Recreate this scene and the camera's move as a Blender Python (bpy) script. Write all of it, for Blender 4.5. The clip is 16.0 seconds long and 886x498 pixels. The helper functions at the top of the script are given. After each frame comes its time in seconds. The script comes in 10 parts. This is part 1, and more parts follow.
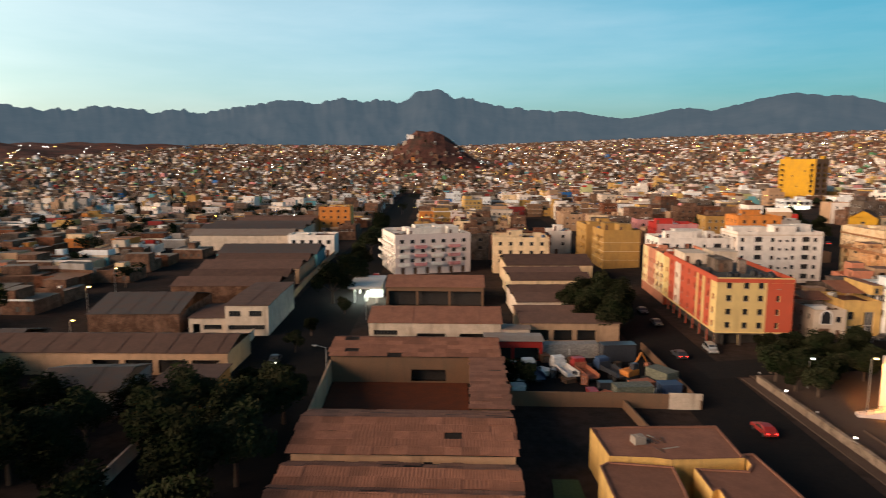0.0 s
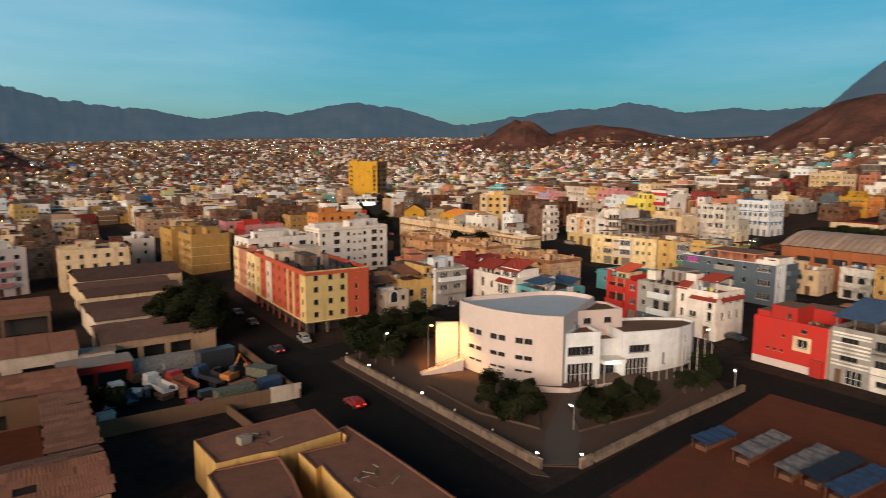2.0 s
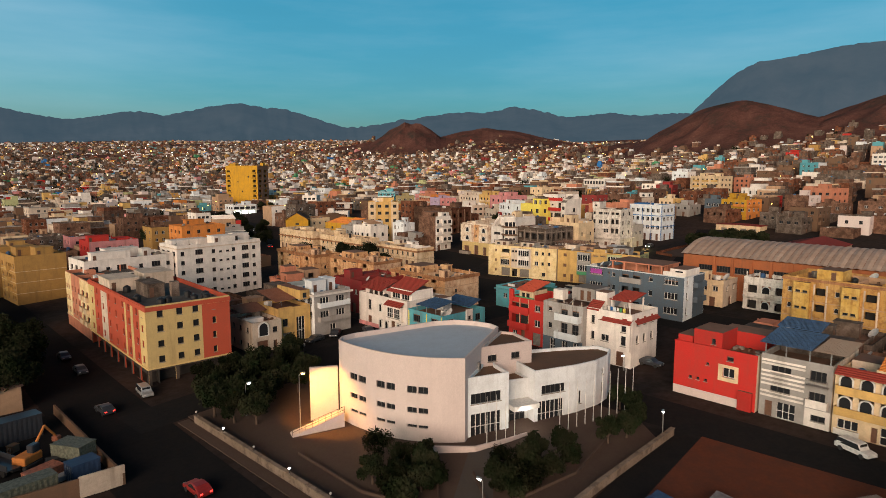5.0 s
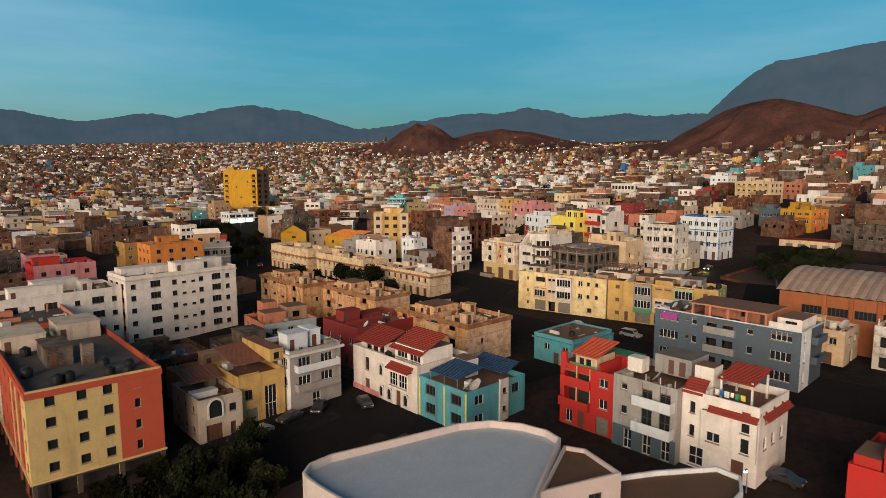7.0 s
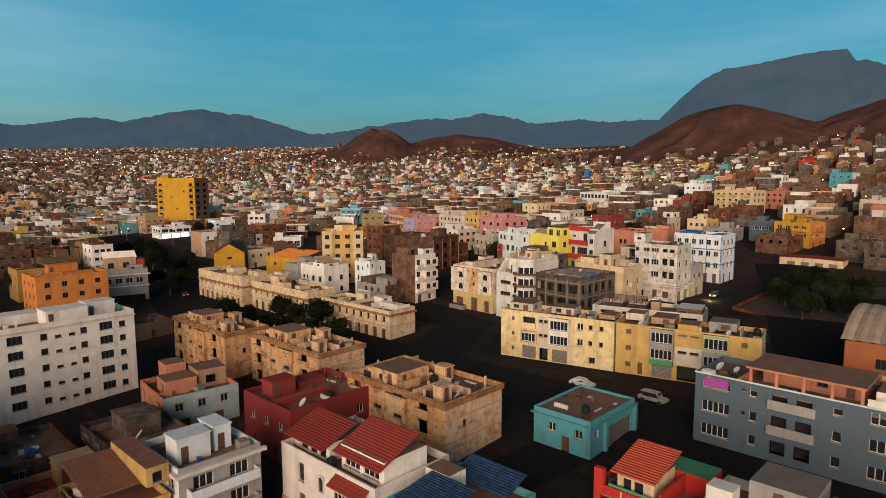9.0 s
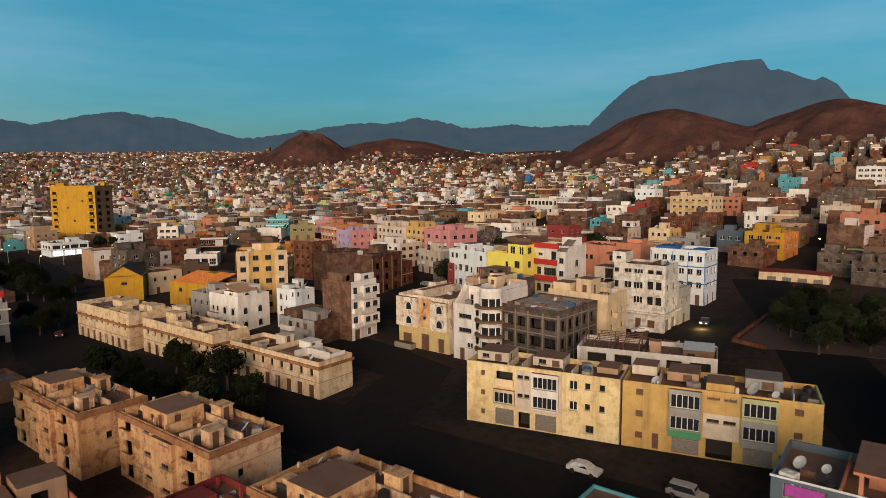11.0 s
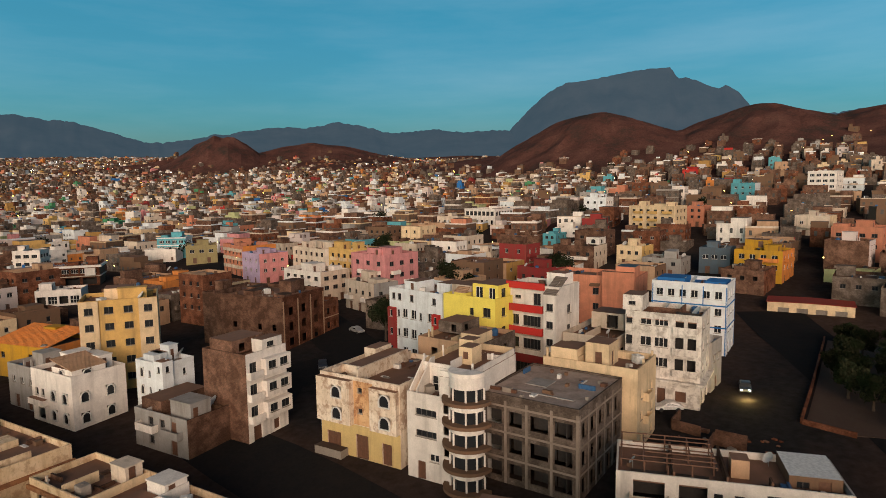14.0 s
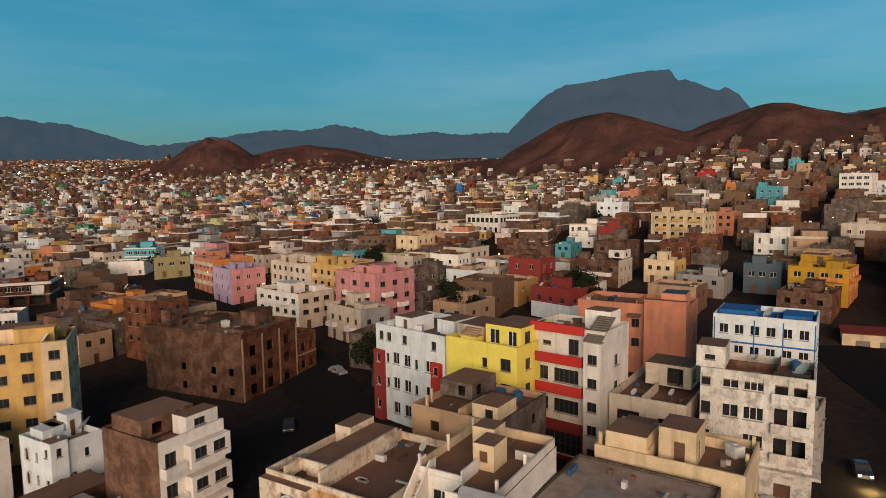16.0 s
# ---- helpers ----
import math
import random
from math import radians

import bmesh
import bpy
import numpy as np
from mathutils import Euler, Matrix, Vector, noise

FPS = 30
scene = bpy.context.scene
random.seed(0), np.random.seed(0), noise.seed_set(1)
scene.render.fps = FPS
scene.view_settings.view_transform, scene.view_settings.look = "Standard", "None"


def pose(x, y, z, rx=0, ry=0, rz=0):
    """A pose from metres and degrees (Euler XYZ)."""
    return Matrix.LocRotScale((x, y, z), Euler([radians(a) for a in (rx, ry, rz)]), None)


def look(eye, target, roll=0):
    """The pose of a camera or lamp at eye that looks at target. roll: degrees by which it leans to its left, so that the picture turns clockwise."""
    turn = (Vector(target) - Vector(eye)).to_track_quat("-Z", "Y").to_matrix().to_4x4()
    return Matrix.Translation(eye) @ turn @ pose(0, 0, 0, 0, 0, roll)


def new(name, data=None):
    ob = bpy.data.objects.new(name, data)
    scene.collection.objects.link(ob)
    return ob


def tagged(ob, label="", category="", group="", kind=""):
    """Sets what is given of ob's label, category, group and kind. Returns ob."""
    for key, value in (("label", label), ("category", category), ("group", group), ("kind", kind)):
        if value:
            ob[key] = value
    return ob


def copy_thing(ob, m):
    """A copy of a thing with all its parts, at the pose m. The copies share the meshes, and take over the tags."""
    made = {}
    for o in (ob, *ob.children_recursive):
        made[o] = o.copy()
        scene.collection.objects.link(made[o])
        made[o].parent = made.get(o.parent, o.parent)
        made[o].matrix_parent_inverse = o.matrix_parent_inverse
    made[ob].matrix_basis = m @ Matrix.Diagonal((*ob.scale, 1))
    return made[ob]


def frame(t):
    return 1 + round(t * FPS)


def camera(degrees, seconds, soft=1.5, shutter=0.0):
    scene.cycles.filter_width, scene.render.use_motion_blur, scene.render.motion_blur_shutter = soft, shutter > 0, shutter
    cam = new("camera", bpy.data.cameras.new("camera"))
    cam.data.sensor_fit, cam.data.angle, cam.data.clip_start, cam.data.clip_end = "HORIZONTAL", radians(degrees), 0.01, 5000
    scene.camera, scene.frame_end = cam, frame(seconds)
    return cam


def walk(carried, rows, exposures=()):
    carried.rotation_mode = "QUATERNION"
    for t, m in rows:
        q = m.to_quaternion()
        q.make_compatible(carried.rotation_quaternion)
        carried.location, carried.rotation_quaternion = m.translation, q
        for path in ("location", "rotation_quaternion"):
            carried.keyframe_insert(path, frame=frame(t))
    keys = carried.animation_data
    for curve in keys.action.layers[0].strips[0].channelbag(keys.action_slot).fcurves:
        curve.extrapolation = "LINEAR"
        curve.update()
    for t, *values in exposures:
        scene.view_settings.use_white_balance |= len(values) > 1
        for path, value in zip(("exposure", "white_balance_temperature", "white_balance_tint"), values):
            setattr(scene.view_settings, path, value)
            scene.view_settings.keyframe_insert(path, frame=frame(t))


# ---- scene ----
cam = camera(70.1, 16.0, 0.7, 0.28)
METRES, EYE, TILT, LEAN, TURN = 200.0, 38.0, 0.0, 0.0, 0.5
ROWS = [
    (0.0, 0.0, 0.0, 0.0, 0.02, -7.79, -0.13),
    (0.5, -0.0003, -0.0018, 0.0002, -10.37, -7.72, -0.14),
    (1.0, 0.0, -0.0027, 0.0004, -16.87, -7.68, -0.15),
    (1.5, 0.0003, -0.0031, 0.0006, -26.46, -7.64, -0.18),
    (2.0, -0.0011, -0.0047, 0.0008, -36.22, -7.55, -0.21),
    (2.5, -0.0006, -0.0061, 0.0013, -45.8, -7.47, -0.12),
    (3.0, -0.0001, -0.0048, 0.0016, -47.38, -7.46, -0.08),
    (3.5, 0.007, 0.0019, 0.002, -47.15, -7.41, -0.05),
    (6.0, 0.1361, 0.1374, 0.0085, -45.31, -7.26, 0.09),
    (6.5, 0.1701, 0.1731, 0.011, -45.07, -7.23, 0.12),
    (7.0, 0.2017, 0.2075, 0.0136, -44.88, -7.17, 0.13),
    (7.5, 0.2316, 0.2396, 0.0153, -45.7, -7.08, 0.15),
    (8.0, 0.259, 0.2703, 0.018, -47.85, -6.99, 0.19),
    (10.5, 0.3982, 0.4106, 0.024, -49.82, -6.41, 0.28),
    (11.0, 0.427, 0.4373, 0.0253, -54.72, -6.32, 0.43),
    (11.5, 0.4567, 0.463, 0.0268, -54.54, -6.22, 0.48),
    (12.0, 0.4871, 0.4891, 0.0286, -54.38, -6.14, 0.52),
    (12.5, 0.5184, 0.5153, 0.0306, -54.2, -6.06, 0.54),
    (13.0, 0.549, 0.5382, 0.032, -60.8, -6.07, 0.74),
    (13.5, 0.5776, 0.5602, 0.0333, -61.92, -6.02, 0.83),
    (14.0, 0.6056, 0.58, 0.0344, -61.73, -5.95, 0.85),
    (14.5, 0.6351, 0.5988, 0.0359, -61.54, -5.91, 0.85),
    (15.0, 0.6681, 0.6179, 0.0367, -61.35, -5.82, 0.86),
    (15.5, 0.6999, 0.6354, 0.0372, -61.13, -5.76, 0.87),
    (16.0, 0.732, 0.6514, 0.0372, -61.89, -5.72, 0.89),
]
walk(cam, [(t, pose(0, 0, EYE, TILT, LEAN, TURN) @ pose(METRES * x, METRES * y, METRES * z, 90 + pitch, roll, yaw)) for t, x, y, z, yaw, pitch, roll in ROWS],
     exposures=[(0.0, 0.46, 7050, 18), (1.0, 0.42, 7000, 17), (2.0, 0.12, 6450, 12), (2.8, 0.05, 6300, 11), (7.0, -0.06, 6280, 11), (12.0, -0.15, 6280, 11), (16.0, -0.24, 6280, 11)])

# world, sun and the light of dusk
world = bpy.data.worlds.new("dusk_sky")
scene.world = world
world.use_nodes = True
wn = world.node_tree.nodes
wl = world.node_tree.links
sky = wn.new("ShaderNodeTexSky")
sky.sky_type = "NISHITA"
sky.sun_disc = False
sky.sun_elevation = radians(7)
sky.sun_rotation = radians(290)
sky.altitude = 50
sky.air_density = 1.0
sky.dust_density = 1.6
sky.ozone_density = 3.0
SKY_POWER = 0.185
tint = wn.new("ShaderNodeMix")
tint.data_type, tint.blend_type = "RGBA", "MULTIPLY"
tint.inputs[0].default_value = 1.0
co = wn.new("ShaderNodeTexCoord")
se = wn.new("ShaderNodeSeparateXYZ")
wl.new(co.outputs["Generated"], se.inputs[0])
gr = wn.new("ShaderNodeValToRGB")
gr.color_ramp.elements[0].position, gr.color_ramp.elements[0].color = 0.0, (0.64, 0.90, 1.12, 1)
gr.color_ramp.elements[1].position, gr.color_ramp.elements[1].color = 0.30, (0.63, 1.46, 1.30, 1)
mid_el = gr.color_ramp.elements.new(0.10)
mid_el.color = (0.60, 1.16, 1.22, 1)
top_el = gr.color_ramp.elements.new(0.52)
top_el.color = (0.17, 0.30, 0.34, 1)
wl.new(se.outputs[2], gr.inputs[0])
wl.new(gr.outputs[0], tint.inputs[7])
wl.new(sky.outputs[0], tint.inputs[6])
veil = wn.new("ShaderNodeTexNoise")
veil.inputs["Scale"].default_value, veil.inputs["Detail"].default_value, veil.inputs["Roughness"].default_value = 2.0, 6.0, 0.58
vmap = wn.new("ShaderNodeMapping")
vmap.inputs["Scale"].default_value = (1.0, 1.0, 6.5)
wl.new(co.outputs["Generated"], vmap.inputs["Vector"])
wl.new(vmap.outputs[0], veil.inputs["Vector"])
round_ = wn.new("ShaderNodeValToRGB")
round_.color_ramp.elements[0].position, round_.color_ramp.elements[0].color = 0.0, (0.74, 0.74, 0.74, 1)
round_.color_ramp.elements[1].position, round_.color_ramp.elements[1].color = 1.0, (0.66, 0.66, 0.66, 1)
for p_, v_ in ((0.2, 0.74), (0.35, 0.90), (0.5, 1.08), (0.65, 1.13), (0.8, 1.0), (0.92, 0.84)):
    round_.color_ramp.elements.new(p_).color = (v_, v_, v_, 1)
half = wn.new("ShaderNodeMapRange")
half.inputs[1].default_value, half.inputs[2].default_value = -1.0, 1.0
wl.new(se.outputs[0], half.inputs[0])
wl.new(half.outputs[0], round_.inputs[0])
even = wn.new("ShaderNodeMapRange")
even.inputs[1].default_value, even.inputs[2].default_value, even.inputs[3].default_value, even.inputs[4].default_value = 0.32, 0.68, 0.94, 1.06
wl.new(veil.outputs["Fac"], even.inputs[0])
pale_ = wn.new("ShaderNodeMapRange")
pale_.inputs[1].default_value, pale_.inputs[2].default_value, pale_.inputs[3].default_value, pale_.inputs[4].default_value = -0.6, 0.45, 0.55, 1.0
wl.new(se.outputs[0], pale_.inputs[0])
thin = wn.new("ShaderNodeMapRange")
thin.inputs[1].default_value, thin.inputs[2].default_value, thin.inputs[3].default_value, thin.inputs[4].default_value = 0.36, 0.66, 1.03, 0.87
wl.new(veil.outputs["Fac"], thin.inputs[0])
hue = wn.new("ShaderNodeHueSaturation")
times_ = [wn.new("ShaderNodeMath") for _ in range(2)]
for m_, (a_, b_), out_ in zip(times_, ((pale_, thin), (round_, even)), ("Saturation", "Value")):
    m_.operation = "MULTIPLY"
    wl.new(a_.outputs[0], m_.inputs[0])
    wl.new(b_.outputs[0], m_.inputs[1])
    wl.new(m_.outputs[0], hue.inputs[out_])
wl.new(tint.outputs[2], hue.inputs["Color"])
wl.new(hue.outputs[0], wn["Background"].inputs[0])
wn["Background"].inputs[1].default_value = SKY_POWER

sun_lamp = bpy.data.lights.new("sun", "SUN")
sun_lamp.energy, sun_lamp.angle, sun_lamp.color = 5.0, radians(45), (1.0, 0.735, 0.53)
sun_ob = new("sun", sun_lamp)
sun_ob.matrix_world = look((0, 0, 0), (0.87, 0.49, -0.19))
scene.view_settings.exposure = 0.0


# ---------------------------------------------------------------- materials
def mat(name):
    m = bpy.data.materials.new(name)
    m.use_nodes = True
    return m, m.node_tree.nodes, m.node_tree.links, m.node_tree.nodes["Principled BSDF"]


def nd(nodes, kind, **values):
    n = nodes.new("ShaderNode" + kind)
    for k, v in values.items():
        n.inputs[k.replace("_", " ")].default_value = v
    return n


def ramp(nodes, stops):
    r = nodes.new("ShaderNodeValToRGB")
    el = r.color_ramp.elements
    while len(el) < len(stops):
        el.new(0.5)
    for e, (p, c) in zip(el, stops):
        e.position, e.color = p, (*c, 1)
    return r


def mixer(nodes, links, fac, a, b, blend="MIX"):
    m = nodes.new("ShaderNodeMix")
    m.data_type, m.blend_type = "RGBA", blend
    for sock, v in ((m.inputs[0], fac), (m.inputs[6], a), (m.inputs[7], b)):
        if isinstance(v, bpy.types.NodeSocket):
            links.new(v, sock)
        else:
            sock.default_value = v if not isinstance(v, tuple) else (*v[:3], 1)
    return m.outputs[2]


def scaled(c, k):
    return tuple(min(1.0, v * k) for v in c[:3])


def surface(name, colour, dirt=(0.10, 0.075, 0.05), grain=2.2, wear=0.6, rough=0.85, bump=0.25, streak=0.0, vary=0.12, stretch=(1, 1, 1), spec=0.15):
    """A plastered, painted or earthen surface: blotches, fine grain, rain streaks, small relief."""
    m, n, l, p = mat(name)
    geo = n.new("ShaderNodeNewGeometry")
    big = nd(n, "TexNoise", Scale=0.45, Detail=7.0, Roughness=0.68)
    fine = nd(n, "TexNoise", Scale=grain * 3, Detail=5.0, Roughness=0.65)
    mp = nd(n, "Mapping")
    mp.inputs["Scale"].default_value = stretch
    l.new(geo.outputs["Position"], mp.inputs["Vector"])
    for t in (big, fine):
        l.new(mp.outputs[0], t.inputs["Vector"])
    r1 = ramp(n, [(0.40, (0, 0, 0)), (0.66, (1, 1, 1))])
    l.new(big.outputs["Fac"], r1.inputs[0])
    r2 = ramp(n, [(0.34, scaled(colour, 0.90)), (0.66, scaled(colour, 1.07))])
    l.new(fine.outputs["Fac"], r2.inputs[0])
    mul = n.new("ShaderNodeMath")
    mul.operation = "MULTIPLY"
    l.new(r1.outputs[0], mul.inputs[0])
    mul.inputs[1].default_value = wear
    col = mixer(n, l, mul.outputs[0], r2.outputs[0], tuple(0.42 * a + 0.58 * b for a, b in zip(colour, dirt)))
    if streak > 0:
        sm = nd(n, "Mapping")
        sm.inputs["Scale"].default_value = (0.75, 0.75, 0.07)
        l.new(geo.outputs["Position"], sm.inputs["Vector"])
        sn = nd(n, "TexNoise", Scale=1.0, Detail=3.0, Roughness=0.6)
        l.new(sm.outputs[0], sn.inputs["Vector"])
        sr = ramp(n, [(0.53, (0, 0, 0)), (0.78, (1, 1, 1))])
        l.new(sn.outputs["Fac"], sr.inputs[0])
        sk = n.new("ShaderNodeMath")
        sk.operation = "MULTIPLY"
        l.new(sr.outputs[0], sk.inputs[0])
        sk.inputs[1].default_value = streak
        col = mixer(n, l, sk.outputs[0], col, dirt)
    info = n.new("ShaderNodeObjectInfo")
    hs = n.new("ShaderNodeHueSaturation")
    vr = n.new("ShaderNodeMapRange")
    vr.inputs[3].default_value, vr.inputs[4].default_value = 1 - vary, 1 + vary
    l.new(info.outputs["Random"], vr.inputs[0])
    l.new(vr.outputs[0], hs.inputs["Value"])
    l.new(col, hs.inputs["Color"])
    l.new(hs.outputs[0], p.inputs["Base Color"])
    p.inputs["Roughness"].default_value = rough
    p.inputs["Specular IOR Level"].default_value = spec
    b = nd(n, "Bump", Strength=bump * 0.6, Distance=0.012)
    l.new(fine.outputs["Fac"], b.inputs["Height"])
    l.new(b.outputs[0], p.inputs["Normal"])
    return m


def plain(name, colour, rough=0.5, metal=0.0, noise_k=0.15, scale=3.0):
    m, n, l, p = mat(name)
    t = nd(n, "TexNoise", Scale=scale, Detail=4.0)
    geo = n.new("ShaderNodeNewGeometry")
    l.new(geo.outputs["Position"], t.inputs["Vector"])
    r = ramp(n, [(0.35, scaled(colour, 1 - noise_k)), (0.65, scaled(colour, 1 + noise_k))])
    l.new(t.outputs["Fac"], r.inputs[0])
    l.new(r.outputs[0], p.inputs["Base Color"])
    p.inputs["Roughness"].default_value = rough
    p.inputs["Metallic"].default_value = metal
    return m


def glow(name, colour, power):
    m, n, l, p = mat(name)
    p.inputs["Base Color"].default_value = (*colour, 1)
    p.inputs["Emission Color"].default_value = (*colour, 1)
    p.inputs["Emission Strength"].default_value = power
    return m


def blockwork(name, a, b, joint, size=0.4):
    """Bare hollow-block masonry with mortar joints and patches of plaster."""
    m, n, l, p = mat(name)
    geo = n.new("ShaderNodeNewGeometry")
    sep = n.new("ShaderNodeSeparateXYZ")
    l.new(geo.outputs["Position"], sep.inputs[0])
    add = n.new("ShaderNodeMath")
    l.new(sep.outputs[0], add.inputs[0])
    l.new(sep.outputs[1], add.inputs[1])
    com = n.new("ShaderNodeCombineXYZ")
    l.new(add.outputs[0], com.inputs[0])
    l.new(sep.outputs[2], com.inputs[1])
    br = n.new("ShaderNodeTexBrick")
    br.inputs["Color1"].default_value, br.inputs["Color2"].default_value, br.inputs["Mortar"].default_value = (*a, 1), (*b, 1), (*joint, 1)
    br.inputs["Scale"].default_value = 1.0
    br.inputs["Brick Width"].default_value, br.inputs["Row Height"].default_value = size, size / 2
    br.inputs["Mortar Size"].default_value = 0.012
    l.new(com.outputs[0], br.inputs["Vector"])
    big = nd(n, "TexNoise", Scale=0.45, Detail=5.0, Roughness=0.65)
    l.new(geo.outputs["Position"], big.inputs["Vector"])
    r = ramp(n, [(0.42, (0.55, 0.5, 0.46)), (0.66, (1.25, 1.2, 1.15))])
    l.new(big.outputs["Fac"], r.inputs[0])
    col = mixer(n, l, 1.0, br.outputs["Color"], r.outputs[0], "MULTIPLY")
    info = n.new("ShaderNodeObjectInfo")
    hs = n.new("ShaderNodeHueSaturation")
    vr = n.new("ShaderNodeMapRange")
    vr.inputs[3].default_value, vr.inputs[4].default_value = 0.8, 1.2
    l.new(info.outputs["Random"], vr.inputs[0])
    l.new(vr.outputs[0], hs.inputs["Value"])
    l.new(col, hs.inputs["Color"])
    l.new(hs.outputs[0], p.inputs["Base Color"])
    p.inputs["Roughness"].default_value = 0.95
    p.inputs["Specular IOR Level"].default_value = 0.1
    bp = nd(n, "Bump", Strength=0.4, Distance=0.02)
    l.new(br.outputs["Fac"], bp.inputs["Height"])
    bp.invert = True
    l.new(bp.outputs[0], p.inputs["Normal"])
    return m


def paint(name, colour, wear=0.5, streak=0.5, **more):
    return surface("paint_" + name, colour, wear=wear, streak=streak, **more)


def weathered(name, base, pale, rust, worn=0.6, runs=0.6):
    """Old paint: faded pale fields, flaked-off patches and rain runs, over fine grain."""
    m, n, l, p = mat(name)
    geo = n.new("ShaderNodeNewGeometry")
    col = base
    for scale, lo, hi, c, k, squash in ((0.22, 0.42, 0.62, pale, 1.0, 1.0), (0.75, 0.50, 0.60, rust, worn, 1.0), (1.2, 0.50, 0.72, rust, runs, 0.06), (3.5, 0.55, 0.68, scaled(base, 0.6), 0.7, 0.6)):
        mp = nd(n, "Mapping")
        mp.inputs["Scale"].default_value = (1, 1, squash)
        l.new(geo.outputs["Position"], mp.inputs["Vector"])
        t = nd(n, "TexNoise", Scale=scale, Detail=8.0, Roughness=0.68)
        l.new(mp.outputs[0], t.inputs["Vector"])
        r = ramp(n, [(lo, (0, 0, 0)), (hi, (k, k, k))])
        l.new(t.outputs["Fac"], r.inputs[0])
        col = mixer(n, l, r.outputs[0], col, c)
    l.new(col, p.inputs["Base Color"])
    p.inputs["Roughness"].default_value = 0.9
    p.inputs["Specular IOR Level"].default_value = 0.12
    b = nd(n, "Bump", Strength=0.25, Distance=0.015)
    l.new(t.outputs["Fac"], b.inputs["Height"])
    l.new(b.outputs[0], p.inputs["Normal"])
    return m


CREAM = paint("cream", (0.72, 0.545, 0.34))
PALE = paint("pale", (0.63, 0.52, 0.41))
WHITE = paint("white", (0.80, 0.735, 0.665), wear=0.4, streak=0.35)
COOLWHITE = paint("cool_white", (0.72, 0.75, 0.76), wear=0.35, streak=0.3)
PINKWHITE = paint("pink_white", (0.62, 0.52, 0.48), wear=0.12, streak=0.1)
YELLOW = paint("yellow", (0.62, 0.39, 0.13))
LEMON = paint("lemon", (0.80, 0.66, 0.12), wear=0.2, streak=0.15)
OCHRE = paint("ochre", (0.44, 0.25, 0.075))
GOLD = paint("gold", (0.50, 0.27, 0.02), wear=0.45, streak=0.5)
ORANGE = paint("orange", (0.62, 0.22, 0.05))
TERRA = paint("terracotta", (0.46, 0.085, 0.045), wear=0.25, streak=0.15)
RED = paint("red", (0.46, 0.03, 0.024), wear=0.3, streak=0.3)
DARKRED = paint("dark_red", (0.26, 0.03, 0.03))
PINK = paint("pink", (0.62, 0.26, 0.26))
SALMON = paint("salmon", (0.56, 0.22, 0.13))
AMBER = paint("amber", (0.66, 0.34, 0.075), wear=0.45, streak=0.45)
BLUEGREY = paint("blue_grey", (0.085, 0.118, 0.15))
TURQ = paint("turquoise", (0.10, 0.36, 0.42))
BLUE = paint("blue", (0.025, 0.15, 0.40), wear=0.25, streak=0.2)
GREEN = paint("green", (0.07, 0.28, 0.13))
PISTACHIO = paint("pistachio", (0.46, 0.48, 0.24))
GREYWALL = paint("grey", (0.34, 0.32, 0.30))
TAN = paint("tan", (0.45, 0.285, 0.175))
WARM = weathered("paint_warm_ochre", (0.56, 0.31, 0.145), (0.68, 0.45, 0.24), (0.24, 0.095, 0.045), 0.75, 0.6)
PEACH = weathered("paint_peach", (0.60, 0.38, 0.23), (0.72, 0.53, 0.35), (0.27, 0.11, 0.055), 0.6, 0.55)
STAINED = weathered("paint_stained_white", (0.64, 0.52, 0.39), (0.80, 0.70, 0.57), (0.27, 0.14, 0.075), 0.65, 0.55)
WORNWHITE = weathered("paint_worn_white", (0.62, 0.57, 0.50), (0.76, 0.71, 0.65), (0.25, 0.215, 0.18), 0.6, 0.6)
PALEYELLOW = weathered("paint_pale_yellow", (0.70, 0.53, 0.26), (0.78, 0.64, 0.37), (0.36, 0.21, 0.10), 0.4, 0.5)
OLDCREAM = weathered("paint_old_cream", (0.68, 0.50, 0.30), (0.78, 0.61, 0.41), (0.33, 0.17, 0.085), 0.5, 0.5)
RIM = weathered("rusty_rim", (0.30, 0.135, 0.06), (0.42, 0.22, 0.11), (0.13, 0.06, 0.035), 0.6, 0.4)
RAWROOF = surface("raw_concrete_roof", (0.44, 0.35, 0.295), grain=0.9, wear=0.9, bump=0.5, dirt=(0.12, 0.08, 0.06))
RAWC = surface("raw_concrete", (0.25, 0.20, 0.165), grain=1.2, wear=0.8, streak=0.5, bump=0.5)
BROWN = paint("brown", (0.165, 0.095, 0.058), wear=0.6)
CREAMYELLOW = paint("cream_yellow", (0.64, 0.47, 0.20), wear=0.3, streak=0.35)
SHADEBASE = paint("shaded_base", (0.075, 0.06, 0.05), wear=0.4)
ROOFDARK = surface("roof_weathered", (0.105, 0.10, 0.092), grain=0.9, wear=0.8, bump=0.5, dirt=(0.04, 0.035, 0.03))
BLOCK = blockwork("bare_block", (0.155, 0.09, 0.064), (0.20, 0.115, 0.08), (0.105, 0.068, 0.05))
GREYBLOCK = blockwork("grey_block", (0.14, 0.112, 0.095), (0.18, 0.147, 0.125), (0.098, 0.08, 0.068))
REDBLOCK = blockwork("brown_brick", (0.17, 0.068, 0.038), (0.22, 0.092, 0.053), (0.11, 0.058, 0.04))
ROOF = surface("roof_screed", (0.24, 0.132, 0.088), grain=1.2, wear=0.7, bump=0.4)
